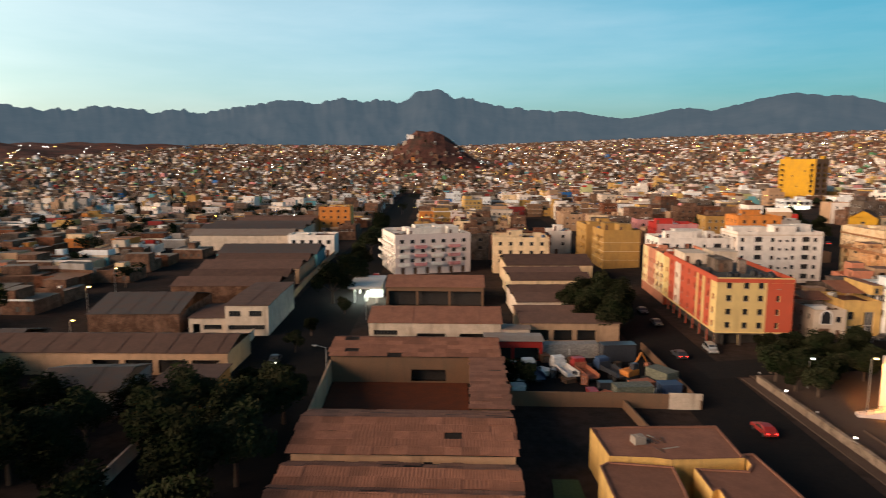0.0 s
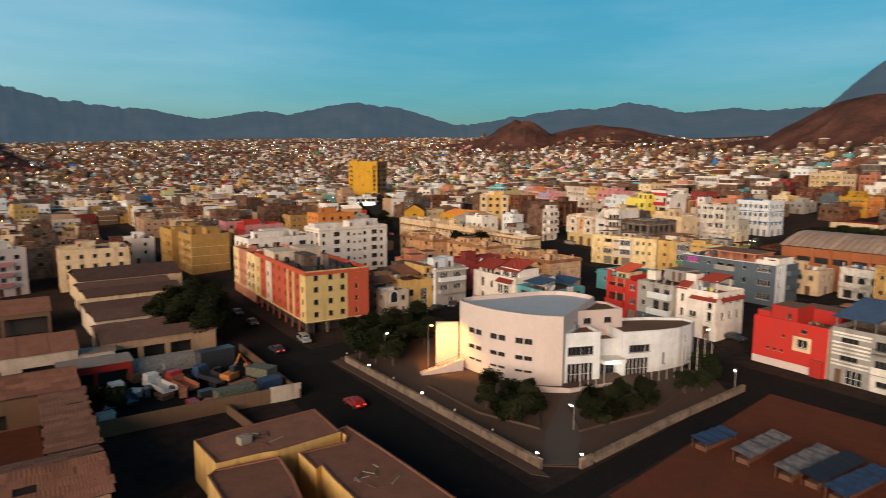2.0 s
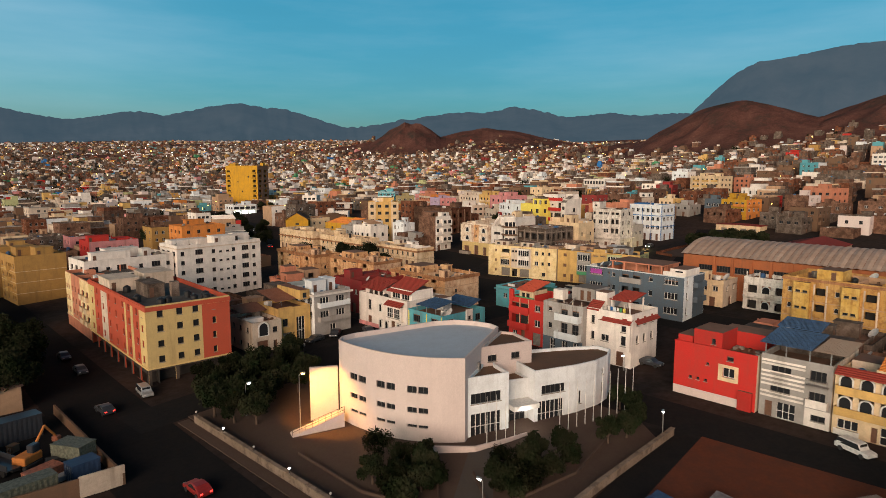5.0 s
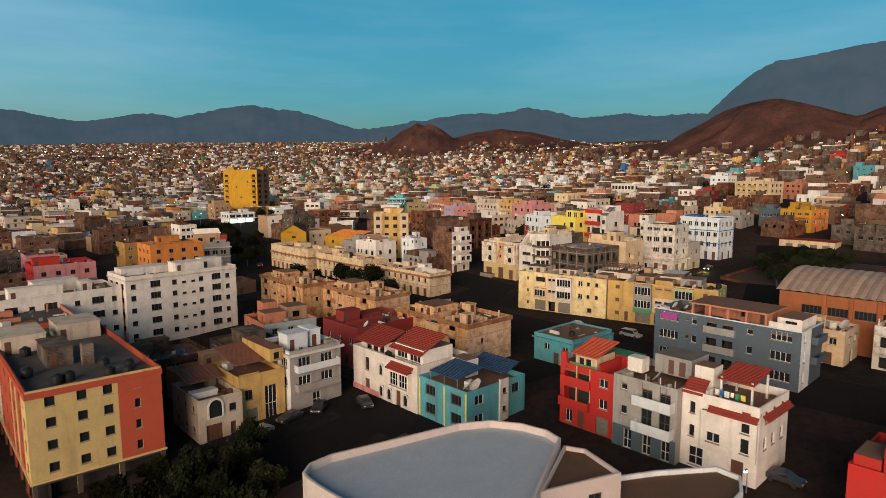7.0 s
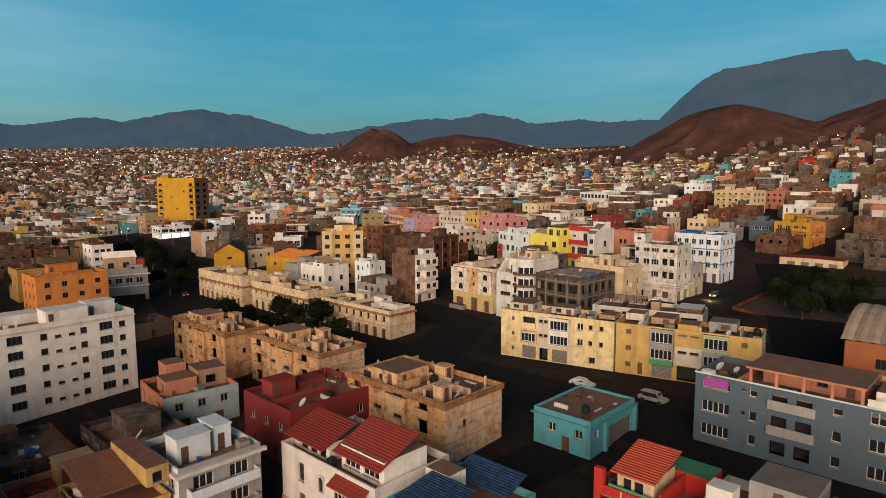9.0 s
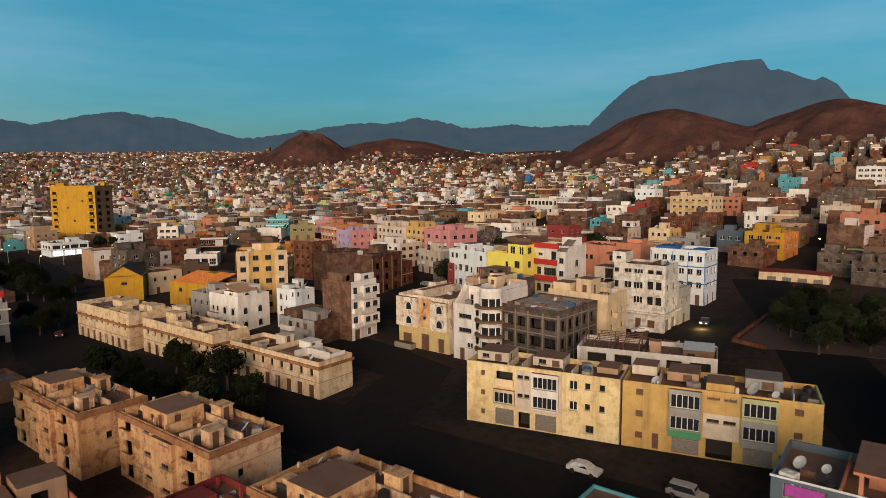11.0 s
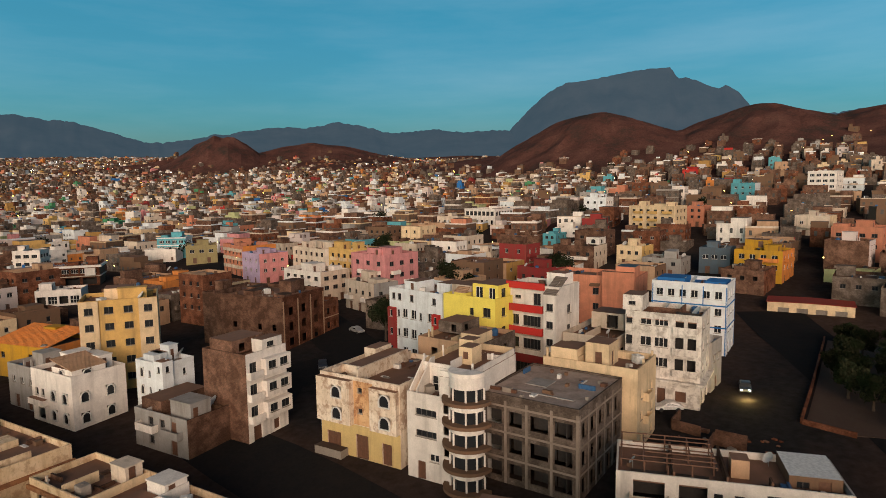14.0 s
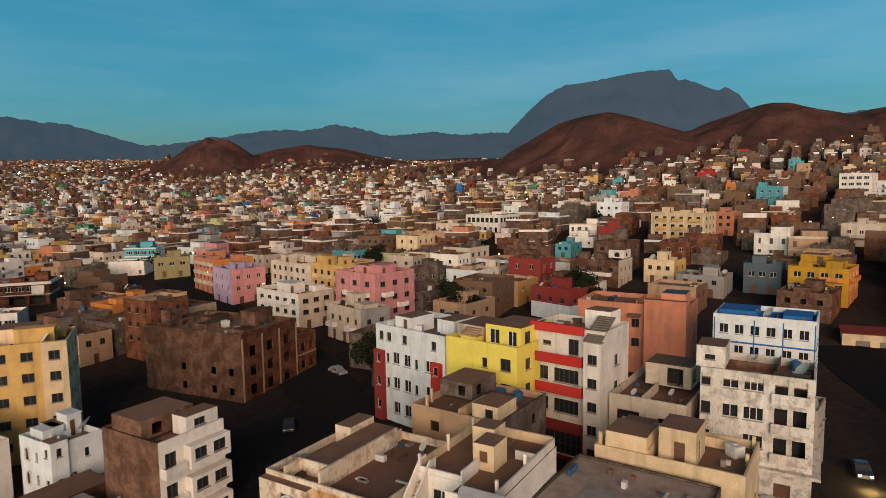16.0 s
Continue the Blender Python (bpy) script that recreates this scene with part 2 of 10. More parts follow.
ROOFGREY = surface("roof_concrete", (0.205, 0.172, 0.147), grain=1.2, wear=0.7, bump=0.4)
ROOFPALE = surface("roof_pale_sheet", (0.42, 0.47, 0.52), grain=2.0, wear=0.2, bump=0.2, rough=0.55)
TILE = surface("roof_tile_red", (0.29, 0.045, 0.032), grain=3.0, wear=0.3, bump=0.5)
SHED = surface("shed_roof", (0.25, 0.115, 0.075), grain=1.0, wear=0.6, bump=0.5, vary=0.2, dirt=(0.08, 0.04, 0.03))
WESTROOF = surface("old_shed_roof", (0.13, 0.076, 0.058), grain=0.8, wear=0.8, bump=0.5, vary=0.25, dirt=(0.06, 0.04, 0.035))
WESTTIN = surface("old_tin_sheet", (0.075, 0.068, 0.064), grain=0.8, wear=0.8, rough=0.6, dirt=(0.12, 0.06, 0.04))
TIN = surface("tin_sheet", (0.26, 0.21, 0.17), grain=1.0, wear=0.6, rough=0.5, dirt=(0.20, 0.09, 0.05))
BLUESHEET = plain("blue_sheet", (0.022, 0.055, 0.12), 0.6, 0.0, 0.35, 1.5)
SOIL = surface("soil", (0.15, 0.045, 0.022), grain=0.8, wear=0.8, bump=0.5, dirt=(0.06, 0.035, 0.025))
HILL = surface("hill_rock", (0.14, 0.07, 0.054), grain=0.05, wear=0.7, bump=0.6, dirt=(0.05, 0.04, 0.035))
ASPHALT = surface("asphalt", (0.018, 0.0175, 0.018), grain=0.6, wear=0.5, bump=0.3, rough=0.95, spec=0.03, dirt=(0.032, 0.024, 0.02))
PAVING = surface("paving", (0.082, 0.053, 0.041), grain=1.2, wear=0.5, bump=0.4)
CONCRETE = surface("concrete", (0.30, 0.26, 0.22), grain=1.6, wear=0.5)
STONEWALL = weathered("stone_wall", (0.20, 0.145, 0.105), (0.27, 0.20, 0.15), (0.09, 0.065, 0.05), 0.6, 0.3)
WOOD = plain("door_wood", (0.12, 0.055, 0.03), 0.6)
ALU = plain("window_frame", (0.45, 0.43, 0.40), 0.45)
DARKALU = plain("dark_frame", (0.05, 0.045, 0.04), 0.5)
IRON = plain("iron", (0.06, 0.055, 0.05), 0.55, 0.6)
GALV = plain("galvanised", (0.35, 0.35, 0.34), 0.45, 0.7)
BLACKTANK = plain("black_plastic", (0.015, 0.015, 0.016), 0.45)
BLUETANK = plain("blue_plastic", (0.03, 0.09, 0.20), 0.45)
WHITETANK = plain("white_tank", (0.62, 0.60, 0.56), 0.5)
DISH = plain("dish_white", (0.55, 0.53, 0.50), 0.5)
BARK = plain("bark", (0.07, 0.045, 0.03), 0.9)
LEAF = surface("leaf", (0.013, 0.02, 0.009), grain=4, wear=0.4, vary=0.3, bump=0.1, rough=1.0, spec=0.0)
SHUTTER = plain("roller_shutter", (0.20, 0.17, 0.14), 0.55, 0.2)
INSIDE_SHADE = plain("inside_shade", (0.03, 0.025, 0.022), 0.9)
LAMP_WARM = glow("lamp_sodium", (1.0, 0.55, 0.12), 14.0)
LAMP_WHITE = glow("lamp_white", (1.0, 0.95, 0.85), 14.0)
LAMP_SHOP = glow("shop_light", (0.85, 1.0, 0.86), 2.2)
TAIL = glow("tail_light", (1.0, 0.03, 0.02), 5.0)

glass, gn, gl, gp = mat("window_glass")
gp.inputs["Base Color"].default_value = (0.02, 0.022, 0.025, 1)
gp.inputs["Roughness"].default_value = 0.12
gp.inputs["Specular IOR Level"].default_value = 0.5
GLASS = glass



# ---------------------------------------------------------------- terrain
def smooth(a, b, v):
    t = np.clip((v - a) / (b - a), 0, 1)
    return t * t * (3 - 2 * t)


def east_slope(x, y):
    """The even rise of the eastern quarters towards the hills."""
    return 0.079 * np.clip(x - 275, 0, 540) * (1 - 0.8 * smooth(100, 520, y))


HILLS = [(-40.0, 1230.0, 76.0, 62.0), (925.0, 1010.0, 82.0, 66.0), (845.0, 325.0, 88.0, 80.0), (890.0, 150.0, 90.0, 80.0), (940.0, -20.0, 90.0, 110.0), (1080.0, 480.0, 40.0, 160.0), (1092.0, 953.0, 56.0, 120.0), (1010.0, 1120.0, 48.0, 90.0)]
HILLS = [(hx, hy, max(8.0, amp - float(east_slope(hx, hy))), s) for hx, hy, amp, s in HILLS]


def hill_z(x, y):
    best = np.zeros_like(np.asarray(x, float))
    for hx, hy, amp, s in HILLS:
        q = ((x - hx) ** 2 + (y - hy) ** 2) / (s * s)
        best = np.maximum(best, amp * (0.72 * np.exp(-0.5 * q) + 0.33 / (1 + 0.55 * q)) - 0.05 * amp)
    return best


def rugged_hills(x, y):
    """The hills with gullies and a steeper rocky crown on the two lone cones."""
    best = np.zeros_like(np.asarray(x, float))
    for i, (hx, hy, amp, s) in enumerate(HILLS):
        k = 0.8 if i < 2 else 1.0
        q = ((x - hx) ** 2 + (y - hy) ** 2) / (s * s * k * k)
        a = np.arctan2(y - hy, x - hx)
        z = amp * (0.72 * np.exp(-0.5 * q) + 0.33 / (1 + 0.55 * q)) - 0.05 * amp
        if i < 2:
            z = z - 0.08 * amp * np.exp(-4 * q) * (1 + np.sin(3 * a + 1))
        gully = np.sin(7 * a + 1.3 * i + 2 * np.sin(2.3 * a)) + 0.6 * np.sin(17 * a + 3 * q + i)
        best = np.maximum(best, z * (1 + 0.055 * gully * np.minimum(1, q)))
    knolls = np.sin(x * 0.043 + 2.0 * np.sin(y * 0.017)) * np.sin(y * 0.051 + 1.7 * np.sin(x * 0.021)) + 0.5 * np.sin(x * 0.11 + y * 0.07 + 2 * np.sin(y * 0.05))
    return best * (1 + 0.045 * knolls)


def ground_z(x, y):
    """Height of the ground: level by the yards, rising gently to the east and far out to the hills."""
    x, y = np.asarray(x, float), np.asarray(y, float)
    z = np.clip(np.minimum(0.05 * x - 2.0, 10 + 0.02 * (x - 240)), 0.0, 30.0)
    r = np.hypot(x - 60, y - 60)
    z = z + 100 * smooth(380, 2700, r)
    return z + east_slope(x, y) + rugged_hills(x, y)


def gz(x, y):
    return float(ground_z(x, y))


# ---------------------------------------------------------------- building blocks
def part(name, bm, material, parent, label=""):
    me = bpy.data.meshes.new(name)
    bm.to_mesh(me)
    bm.free()
    for m in material if isinstance(material, (list, tuple)) else [material]:
        me.materials.append(m)
    ob = new(name, me)
    ob.parent = parent
    if label:
        ob["label"] = label
    return ob


def share(name, me, parent, m):
    ob = new(name, me)
    ob.parent = parent
    ob.matrix_basis = m
    return ob


def thing(name, label, category, x=0, y=0, z=0, yaw=0, group="", kind=""):
    ob = new(name)
    ob.matrix_basis = pose(x, y, z, 0, 0, yaw)
    return tagged(ob, label, category, group, kind)


def box(bm, x0, x1, y0, y1, z0, z1, mi=0, bevel=0.0):
    vs = [bm.verts.new((x, y, z)) for z in (z0, z1) for y in (y0, y1) for x in (x0, x1)]
    fs = [bm.faces.new([vs[i] for i in f]) for f in ((0, 2, 3, 1), (4, 5, 7, 6), (0, 1, 5, 4), (2, 6, 7, 3), (0, 4, 6, 2), (1, 3, 7, 5))]
    for f in fs:
        f.material_index = mi
    if bevel > 0:
        es = list({e for f in fs for e in f.edges})
        bmesh.ops.bevel(bm, geom=es, offset=bevel, segments=1, affect="EDGES", material=-1)
    return vs


def rod(bm, a, b, r0, r1=None, sides=8, mi=0):
    a, b = Vector(a), Vector(b)
    r1 = r0 if r1 is None else r1
    z = (b - a).normalized()
    u = z.orthogonal().normalized()
    v = z.cross(u)
    ring = [[bm.verts.new(p + r * (math.cos(2 * math.pi * i / sides) * u + math.sin(2 * math.pi * i / sides) * v)) for i in range(sides)] for p, r in ((a, r0), (b, r1))]
    for i in range(sides):
        j = (i + 1) % sides
        bm.faces.new((ring[0][i], ring[0][j], ring[1][j], ring[1][i])).material_index = mi
    bm.faces.new(list(reversed(ring[0]))).material_index = mi
    bm.faces.new(ring[1]).material_index = mi


def sheet(bm, pts, mi=0):
    f = bm.faces.new([bm.verts.new(p) for p in pts])
    f.material_index = mi
    return f


def pierced(bm, origin, along, inward, width, z0, z1, rects, mi=0, depth=0.22):
    """A wall face with openings cut through it and reveals round each opening. rects: (u0, u1, zb, zt)."""
    o, a, n = Vector(origin), Vector(along), Vector(inward)
    width, z0, z1 = round(width, 3), round(z0, 3), round(z1, 3)
    rects = [tuple(round(v, 3) for v in r[:4]) for r in rects]
    rects = [r for r in rects if r[0] > 0.05 and r[1] < width - 0.05 and r[2] >= z0 and r[3] < z1 - 0.03]
    us = sorted({0.0, round(width, 3), *[round(v, 3) for r in rects for v in r[:2]]})
    zs = sorted({round(z0, 3), round(z1, 3), *[round(v, 3) for r in rects for v in r[2:]]})

    def at(u, z, k=0.0):
        p = o + a * u + n * k
        return (p.x, p.y, z)

    for za, zb in zip(zs, zs[1:]):
        zm = 0.5 * (za + zb)
        for ua, ub in zip(us, us[1:]):
            um = 0.5 * (ua + ub)
            if not any(r[0] < um < r[1] and r[2] < zm < r[3] for r in rects):
                sheet(bm, [at(ua, za), at(ub, za), at(ub, zb), at(ua, zb)], mi)
    for u0, u1, b, t in rects:
        for p in (((u0, b), (u1, b)), ((u1, b), (u1, t)), ((u1, t), (u0, t)), ((u0, t), (u0, b))):
            (pa, pb), (qa, qb) = p
            sheet(bm, [at(pa, pb), at(pa, pb, depth), at(qa, qb, depth), at(qa, qb)], mi)


MESHES = {}


def window_mesh(w, h, style):
    """A window or door set in its reveal; it faces -y, its lower middle at the origin."""
    key = (round(w, 1), round(h, 1), style)
    if key in MESHES:
        return MESHES[key]
    w, h = key[0] if key[0] > 0 else w, key[1] if key[1] > 0 else h
    bm = bmesh.new()
    f = 0.07
    if style in ("w", "k", "b", "r"):
        n = max(1, round(w / 0.75))
        us = [-w / 2]
        for i in range(n):
            us += [-w / 2 + w * i / n + f * 0.7, -w / 2 + w * (i + 1) / n - f * 0.7]
        us.append(w / 2)
        zs = [0, f, h - f, h] if h < 1.9 else [0, f, h * 0.45, h * 0.45 + f, h - f, h]
        for i in range(len(us) - 1):
            for k in range(len(zs) - 1):
                u0, u1, a, b = us[i], us[i + 1], zs[k], zs[k + 1]
                if i % 2 == 1 and k % 2 == 1:
                    sheet(bm, [(u0, 0.05, a), (u1, 0.05, a), (u1, 0.05, b), (u0, 0.05, b)], 1)
                    for p, q in (((u0, a), (u1, a)), ((u1, a), (u1, b)), ((u1, b), (u0, b)), ((u0, b), (u0, a))):
                        sheet(bm, [(p[0], 0, p[1]), (q[0], 0, q[1]), (q[0], 0.05, q[1]), (p[0], 0.05, p[1])])
                elif i % 2 == 0 and i not in (0, len(us) - 2) and us[i + 1] - us[i] < 0.001:
                    continue
                else:
                    sheet(bm, [(u0, 0, a), (u1, 0, a), (u1, 0, b), (u0, 0, b)])
        bmesh.ops.remove_doubles(bm, verts=bm.verts, dist=0.0005)
        if style != "r":
            box(bm, -w / 2 - 0.09, w / 2 + 0.09, -0.27, 0.0, -0.09, -0.002, 2)
        if style == "w":
            box(bm, -w / 2 - 0.15, w / 2 + 0.15, -0.46, -0.19, h + 0.12, h + 0.2, 2)
        mats = [{"w": ALU, "k": DARKALU, "b": WHITETANK, "r": DARKALU}[style], GLASS, CONCRETE]
    elif style == "d":
        n = max(1, round(w / 0.9))
        k = w / n
        for i in range(n):
            o = [(-w / 2 + k * i, 0), (-w / 2 + k * (i + 1), 0), (-w / 2 + k * (i + 1), h), (-w / 2 + k * i, h)]
            q = [(o[0][0] + 0.12, 0.18), (o[1][0] - 0.12, 0.18), (o[1][0] - 0.12, h - 0.14), (o[0][0] + 0.12, h - 0.14)]
            for e in range(4):
                g = (e + 1) % 4
                sheet(bm, [(o[e][0], 0, o[e][1]), (o[g][0], 0, o[g][1]), (q[g][0], 0.03, q[g][1]), (q[e][0], 0.03, q[e][1])])
            sheet(bm, [(x, 0.03, z) for x, z in q])
        bmesh.ops.remove_doubles(bm, verts=bm.verts, dist=0.0005)
        mats = [WOOD]
    elif style == "g":
        n = max(6, int(h / 0.12))
        for i in range(n):
            z_, y_ = (h * i / n, h * (i + 1) / n), (0.0 if i % 2 else 0.05, 0.05 if i % 2 else 0.0)
            sheet(bm, [(-w / 2, y_[0], z_[0]), (w / 2, y_[0], z_[0]), (w / 2, y_[1], z_[1]), (-w / 2, y_[1], z_[1])])
        bmesh.ops.remove_doubles(bm, verts=bm.verts, dist=0.0005)
        mats = [SHUTTER]
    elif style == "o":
        # near-black panel set behind the hole, painting in the unlit interior
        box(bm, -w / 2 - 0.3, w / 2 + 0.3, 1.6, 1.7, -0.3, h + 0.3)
        mats = [INSIDE_SHADE]
    else:
        arc = [(w / 2 * math.cos(math.pi * i / 12), h - w / 2 + w / 2 * math.sin(math.pi * i / 12)) for i in range(13)]
        outline = [(w / 2, 0.0), *arc, (-w / 2, 0.0)]
        inner = [(x * 0.80, 0.12 + z * 0.86) for x, z in outline]
        fr = [[bm.verts.new((x, y, z)) for x, z in ring] for ring, y in ((outline, -0.32), (inner, -0.32), (inner, -0.16), (outline, -0.10))]
        m = len(outline)
        for i in range(m):
            j = (i + 1) % m
            for a, b in ((0, 1), (1, 2), (3, 0)):
                bm.faces.new((fr[a][i], fr[a][j], fr[b][j], fr[b][i]))
        f = bm.faces.new([bm.verts.new((x, -0.15, z)) for x, z in inner])
        f.material_index = 1
        bmesh.ops.remove_doubles(bm, verts=bm.verts, dist=0.011)
        mats = [WHITETANK, GLASS]
    me = bpy.data.meshes.new("window")
    bm.to_mesh(me)
    bm.free()
    for m in mats:
        me.materials.append(m)
    MESHES[key] = me
    return me


NAMES = {"r": "window", "w": "window", "k": "window", "b": "window", "d": "door", "g": "shutter", "o": "opening", "a": "arched_window"}


def row(cols, width, sill, w, h, style="w", margin=0.6, skip=()):
    """Evenly spaced openings of one storey: (u0, u1, zb, zt, style)."""
    out = []
    step = (width - 2 * margin) / max(1, cols)
    for i in range(cols):
        if i in skip:
            continue
        c = margin + step * (i + 0.5)
        out.append((c - w / 2, c + w / 2, sill, sill + h, style))
    return out


def grid(width, levels, cols, w=1.3, h=1.2, sill=1.0, style="w", storey=3.1, margin=0.6, first=0.0, skip=()):
    out = []
    for k in levels:
        out += row(cols, width, first + storey * k + sill, w, h, style, margin, skip)
    return out


def volume(ob, x0, x1, y0, y1, za, zb, m, front=(), left=(), roof=None):
    """A projecting bay or a room on the roof, with its own openings."""
    bm = bmesh.new()
    pierced(bm, (x0, y0, 0), (1, 0, 0), (0, 1, 0), x1 - x0, za, zb, [r[:4] for r in front], 0, 0.14)
    pierced(bm, (x0, y0, 0), (0, 1, 0), (1, 0, 0), y1 - y0, za, zb, [r[:4] for r in left], 0, 0.14)
    sheet(bm, [(x1, y0, za), (x1, y1, za), (x1, y1, zb), (x1, y0, zb)])
    sheet(bm, [(x1, y1, za), (x0, y1, za), (x0, y1, zb), (x1, y1, zb)])
    sheet(bm, [(x0, y0, za), (x0, y1, za), (x1, y1, za), (x1, y0, za)])
    sheet(bm, [(x0, y0, zb), (x1, y0, zb), (x1, y1, zb), (x0, y1, zb)], 1)
    bmesh.ops.remove_doubles(bm, verts=bm.verts, dist=0.0005)
    body = part("bay" if min(x0, y0) < 0 else "roof_room", bm, [m, roof or m], ob)
    for face, rects in (("front", front), ("left", left)):
        for u0, u1, b, t, style in rects:
            c = (u0 + u1) / 2
            sc = Matrix.Diagonal(((u1 - u0) / max(0.1, round(u1 - u0, 1)), 1, (t - b) / max(0.1, round(t - b, 1)), 1))
            share(NAMES[style], window_mesh(u1 - u0, t - b, style), body, (pose(x0 + c, y0 + 0.11, b) if face == "front" else pose(x0 + 0.11, y0 + c, b, 0, 0, -90)) @ sc)


def slope(ob, x0, x1, y0, y1, za, zb, axis, m):
    """A sloping tiled or sheeted roof in lapped courses; za at the low side (west or south), zb at the high side."""
    bm = bmesh.new()
    n = max(3, int((x1 - x0 if axis == "x" else y1 - y0) / 0.35))
    a0, a1 = (x0, x1) if axis == "x" else (y0, y1)
    b0, b1 = (y0, y1) if axis == "x" else (x0, x1)
    prof = []
    for i in range(n):
        h0, h1 = za + (zb - za) * i / n, za + (zb - za) * (i + 1) / n
        prof += [(a0 + (a1 - a0) * i / n, h0 + 0.12), (a0 + (a1 - a0) * (i + 1) / n, h1 + 0.03)]
    prof += [(a1, zb - 0.06), (a0, za - 0.06)]

    def at(u, v, h):
        return bm.verts.new((u, v, h) if axis == "x" else (v, u, h))

    lo, hi = [at(u, b0, h) for u, h in prof], [at(u, b1, h) for u, h in prof]
    for k in range(len(prof)):
        j = (k + 1) % len(prof)
        bm.faces.new((lo[k], lo[j], hi[j], hi[k]))
    bm.faces.new(lo)
    bm.faces.new(hi[::-1])
    bmesh.ops.recalc_face_normals(bm, faces=bm.faces)
    part("sloping_roof", bm, m, ob)


def painted(ob, face, u0, u1, za, zb, m, rects, label=""):
    """A painted or rendered field a little proud of the wall, cut out round the openings."""
    bm = bmesh.new()
    cut = [(r[0] - u0, r[1] - u0, r[2], r[3]) for r in rects if r[0] > u0 and r[1] < u1 and r[2] > za and r[3] < zb]
    if face == "front":
        pierced(bm, (u0, -0.03, 0), (1, 0, 0), (0, 1, 0), u1 - u0, za, zb, cut, 0, 0.028)
    else:
        pierced(bm, (-0.03, u0, 0), (0, 1, 0), (1, 0, 0), u1 - u0, za, zb, cut, 0, 0.028)
    edge = [(u0, za), (u1, za), (u1, zb), (u0, zb)]
    for p, q in zip(edge, edge[1:] + edge[:1]):
        pts = [(p[0], -0.03, p[1]), (q[0], -0.03, q[1]), (q[0], -0.002, q[1]), (p[0], -0.002, p[1])]
        sheet(bm, pts if face == "front" else [(y, x, z) for x, y, z in pts])
    bmesh.ops.remove_doubles(bm, verts=bm.verts, dist=0.0005)
    part("painted_panel", bm, m, ob, label)


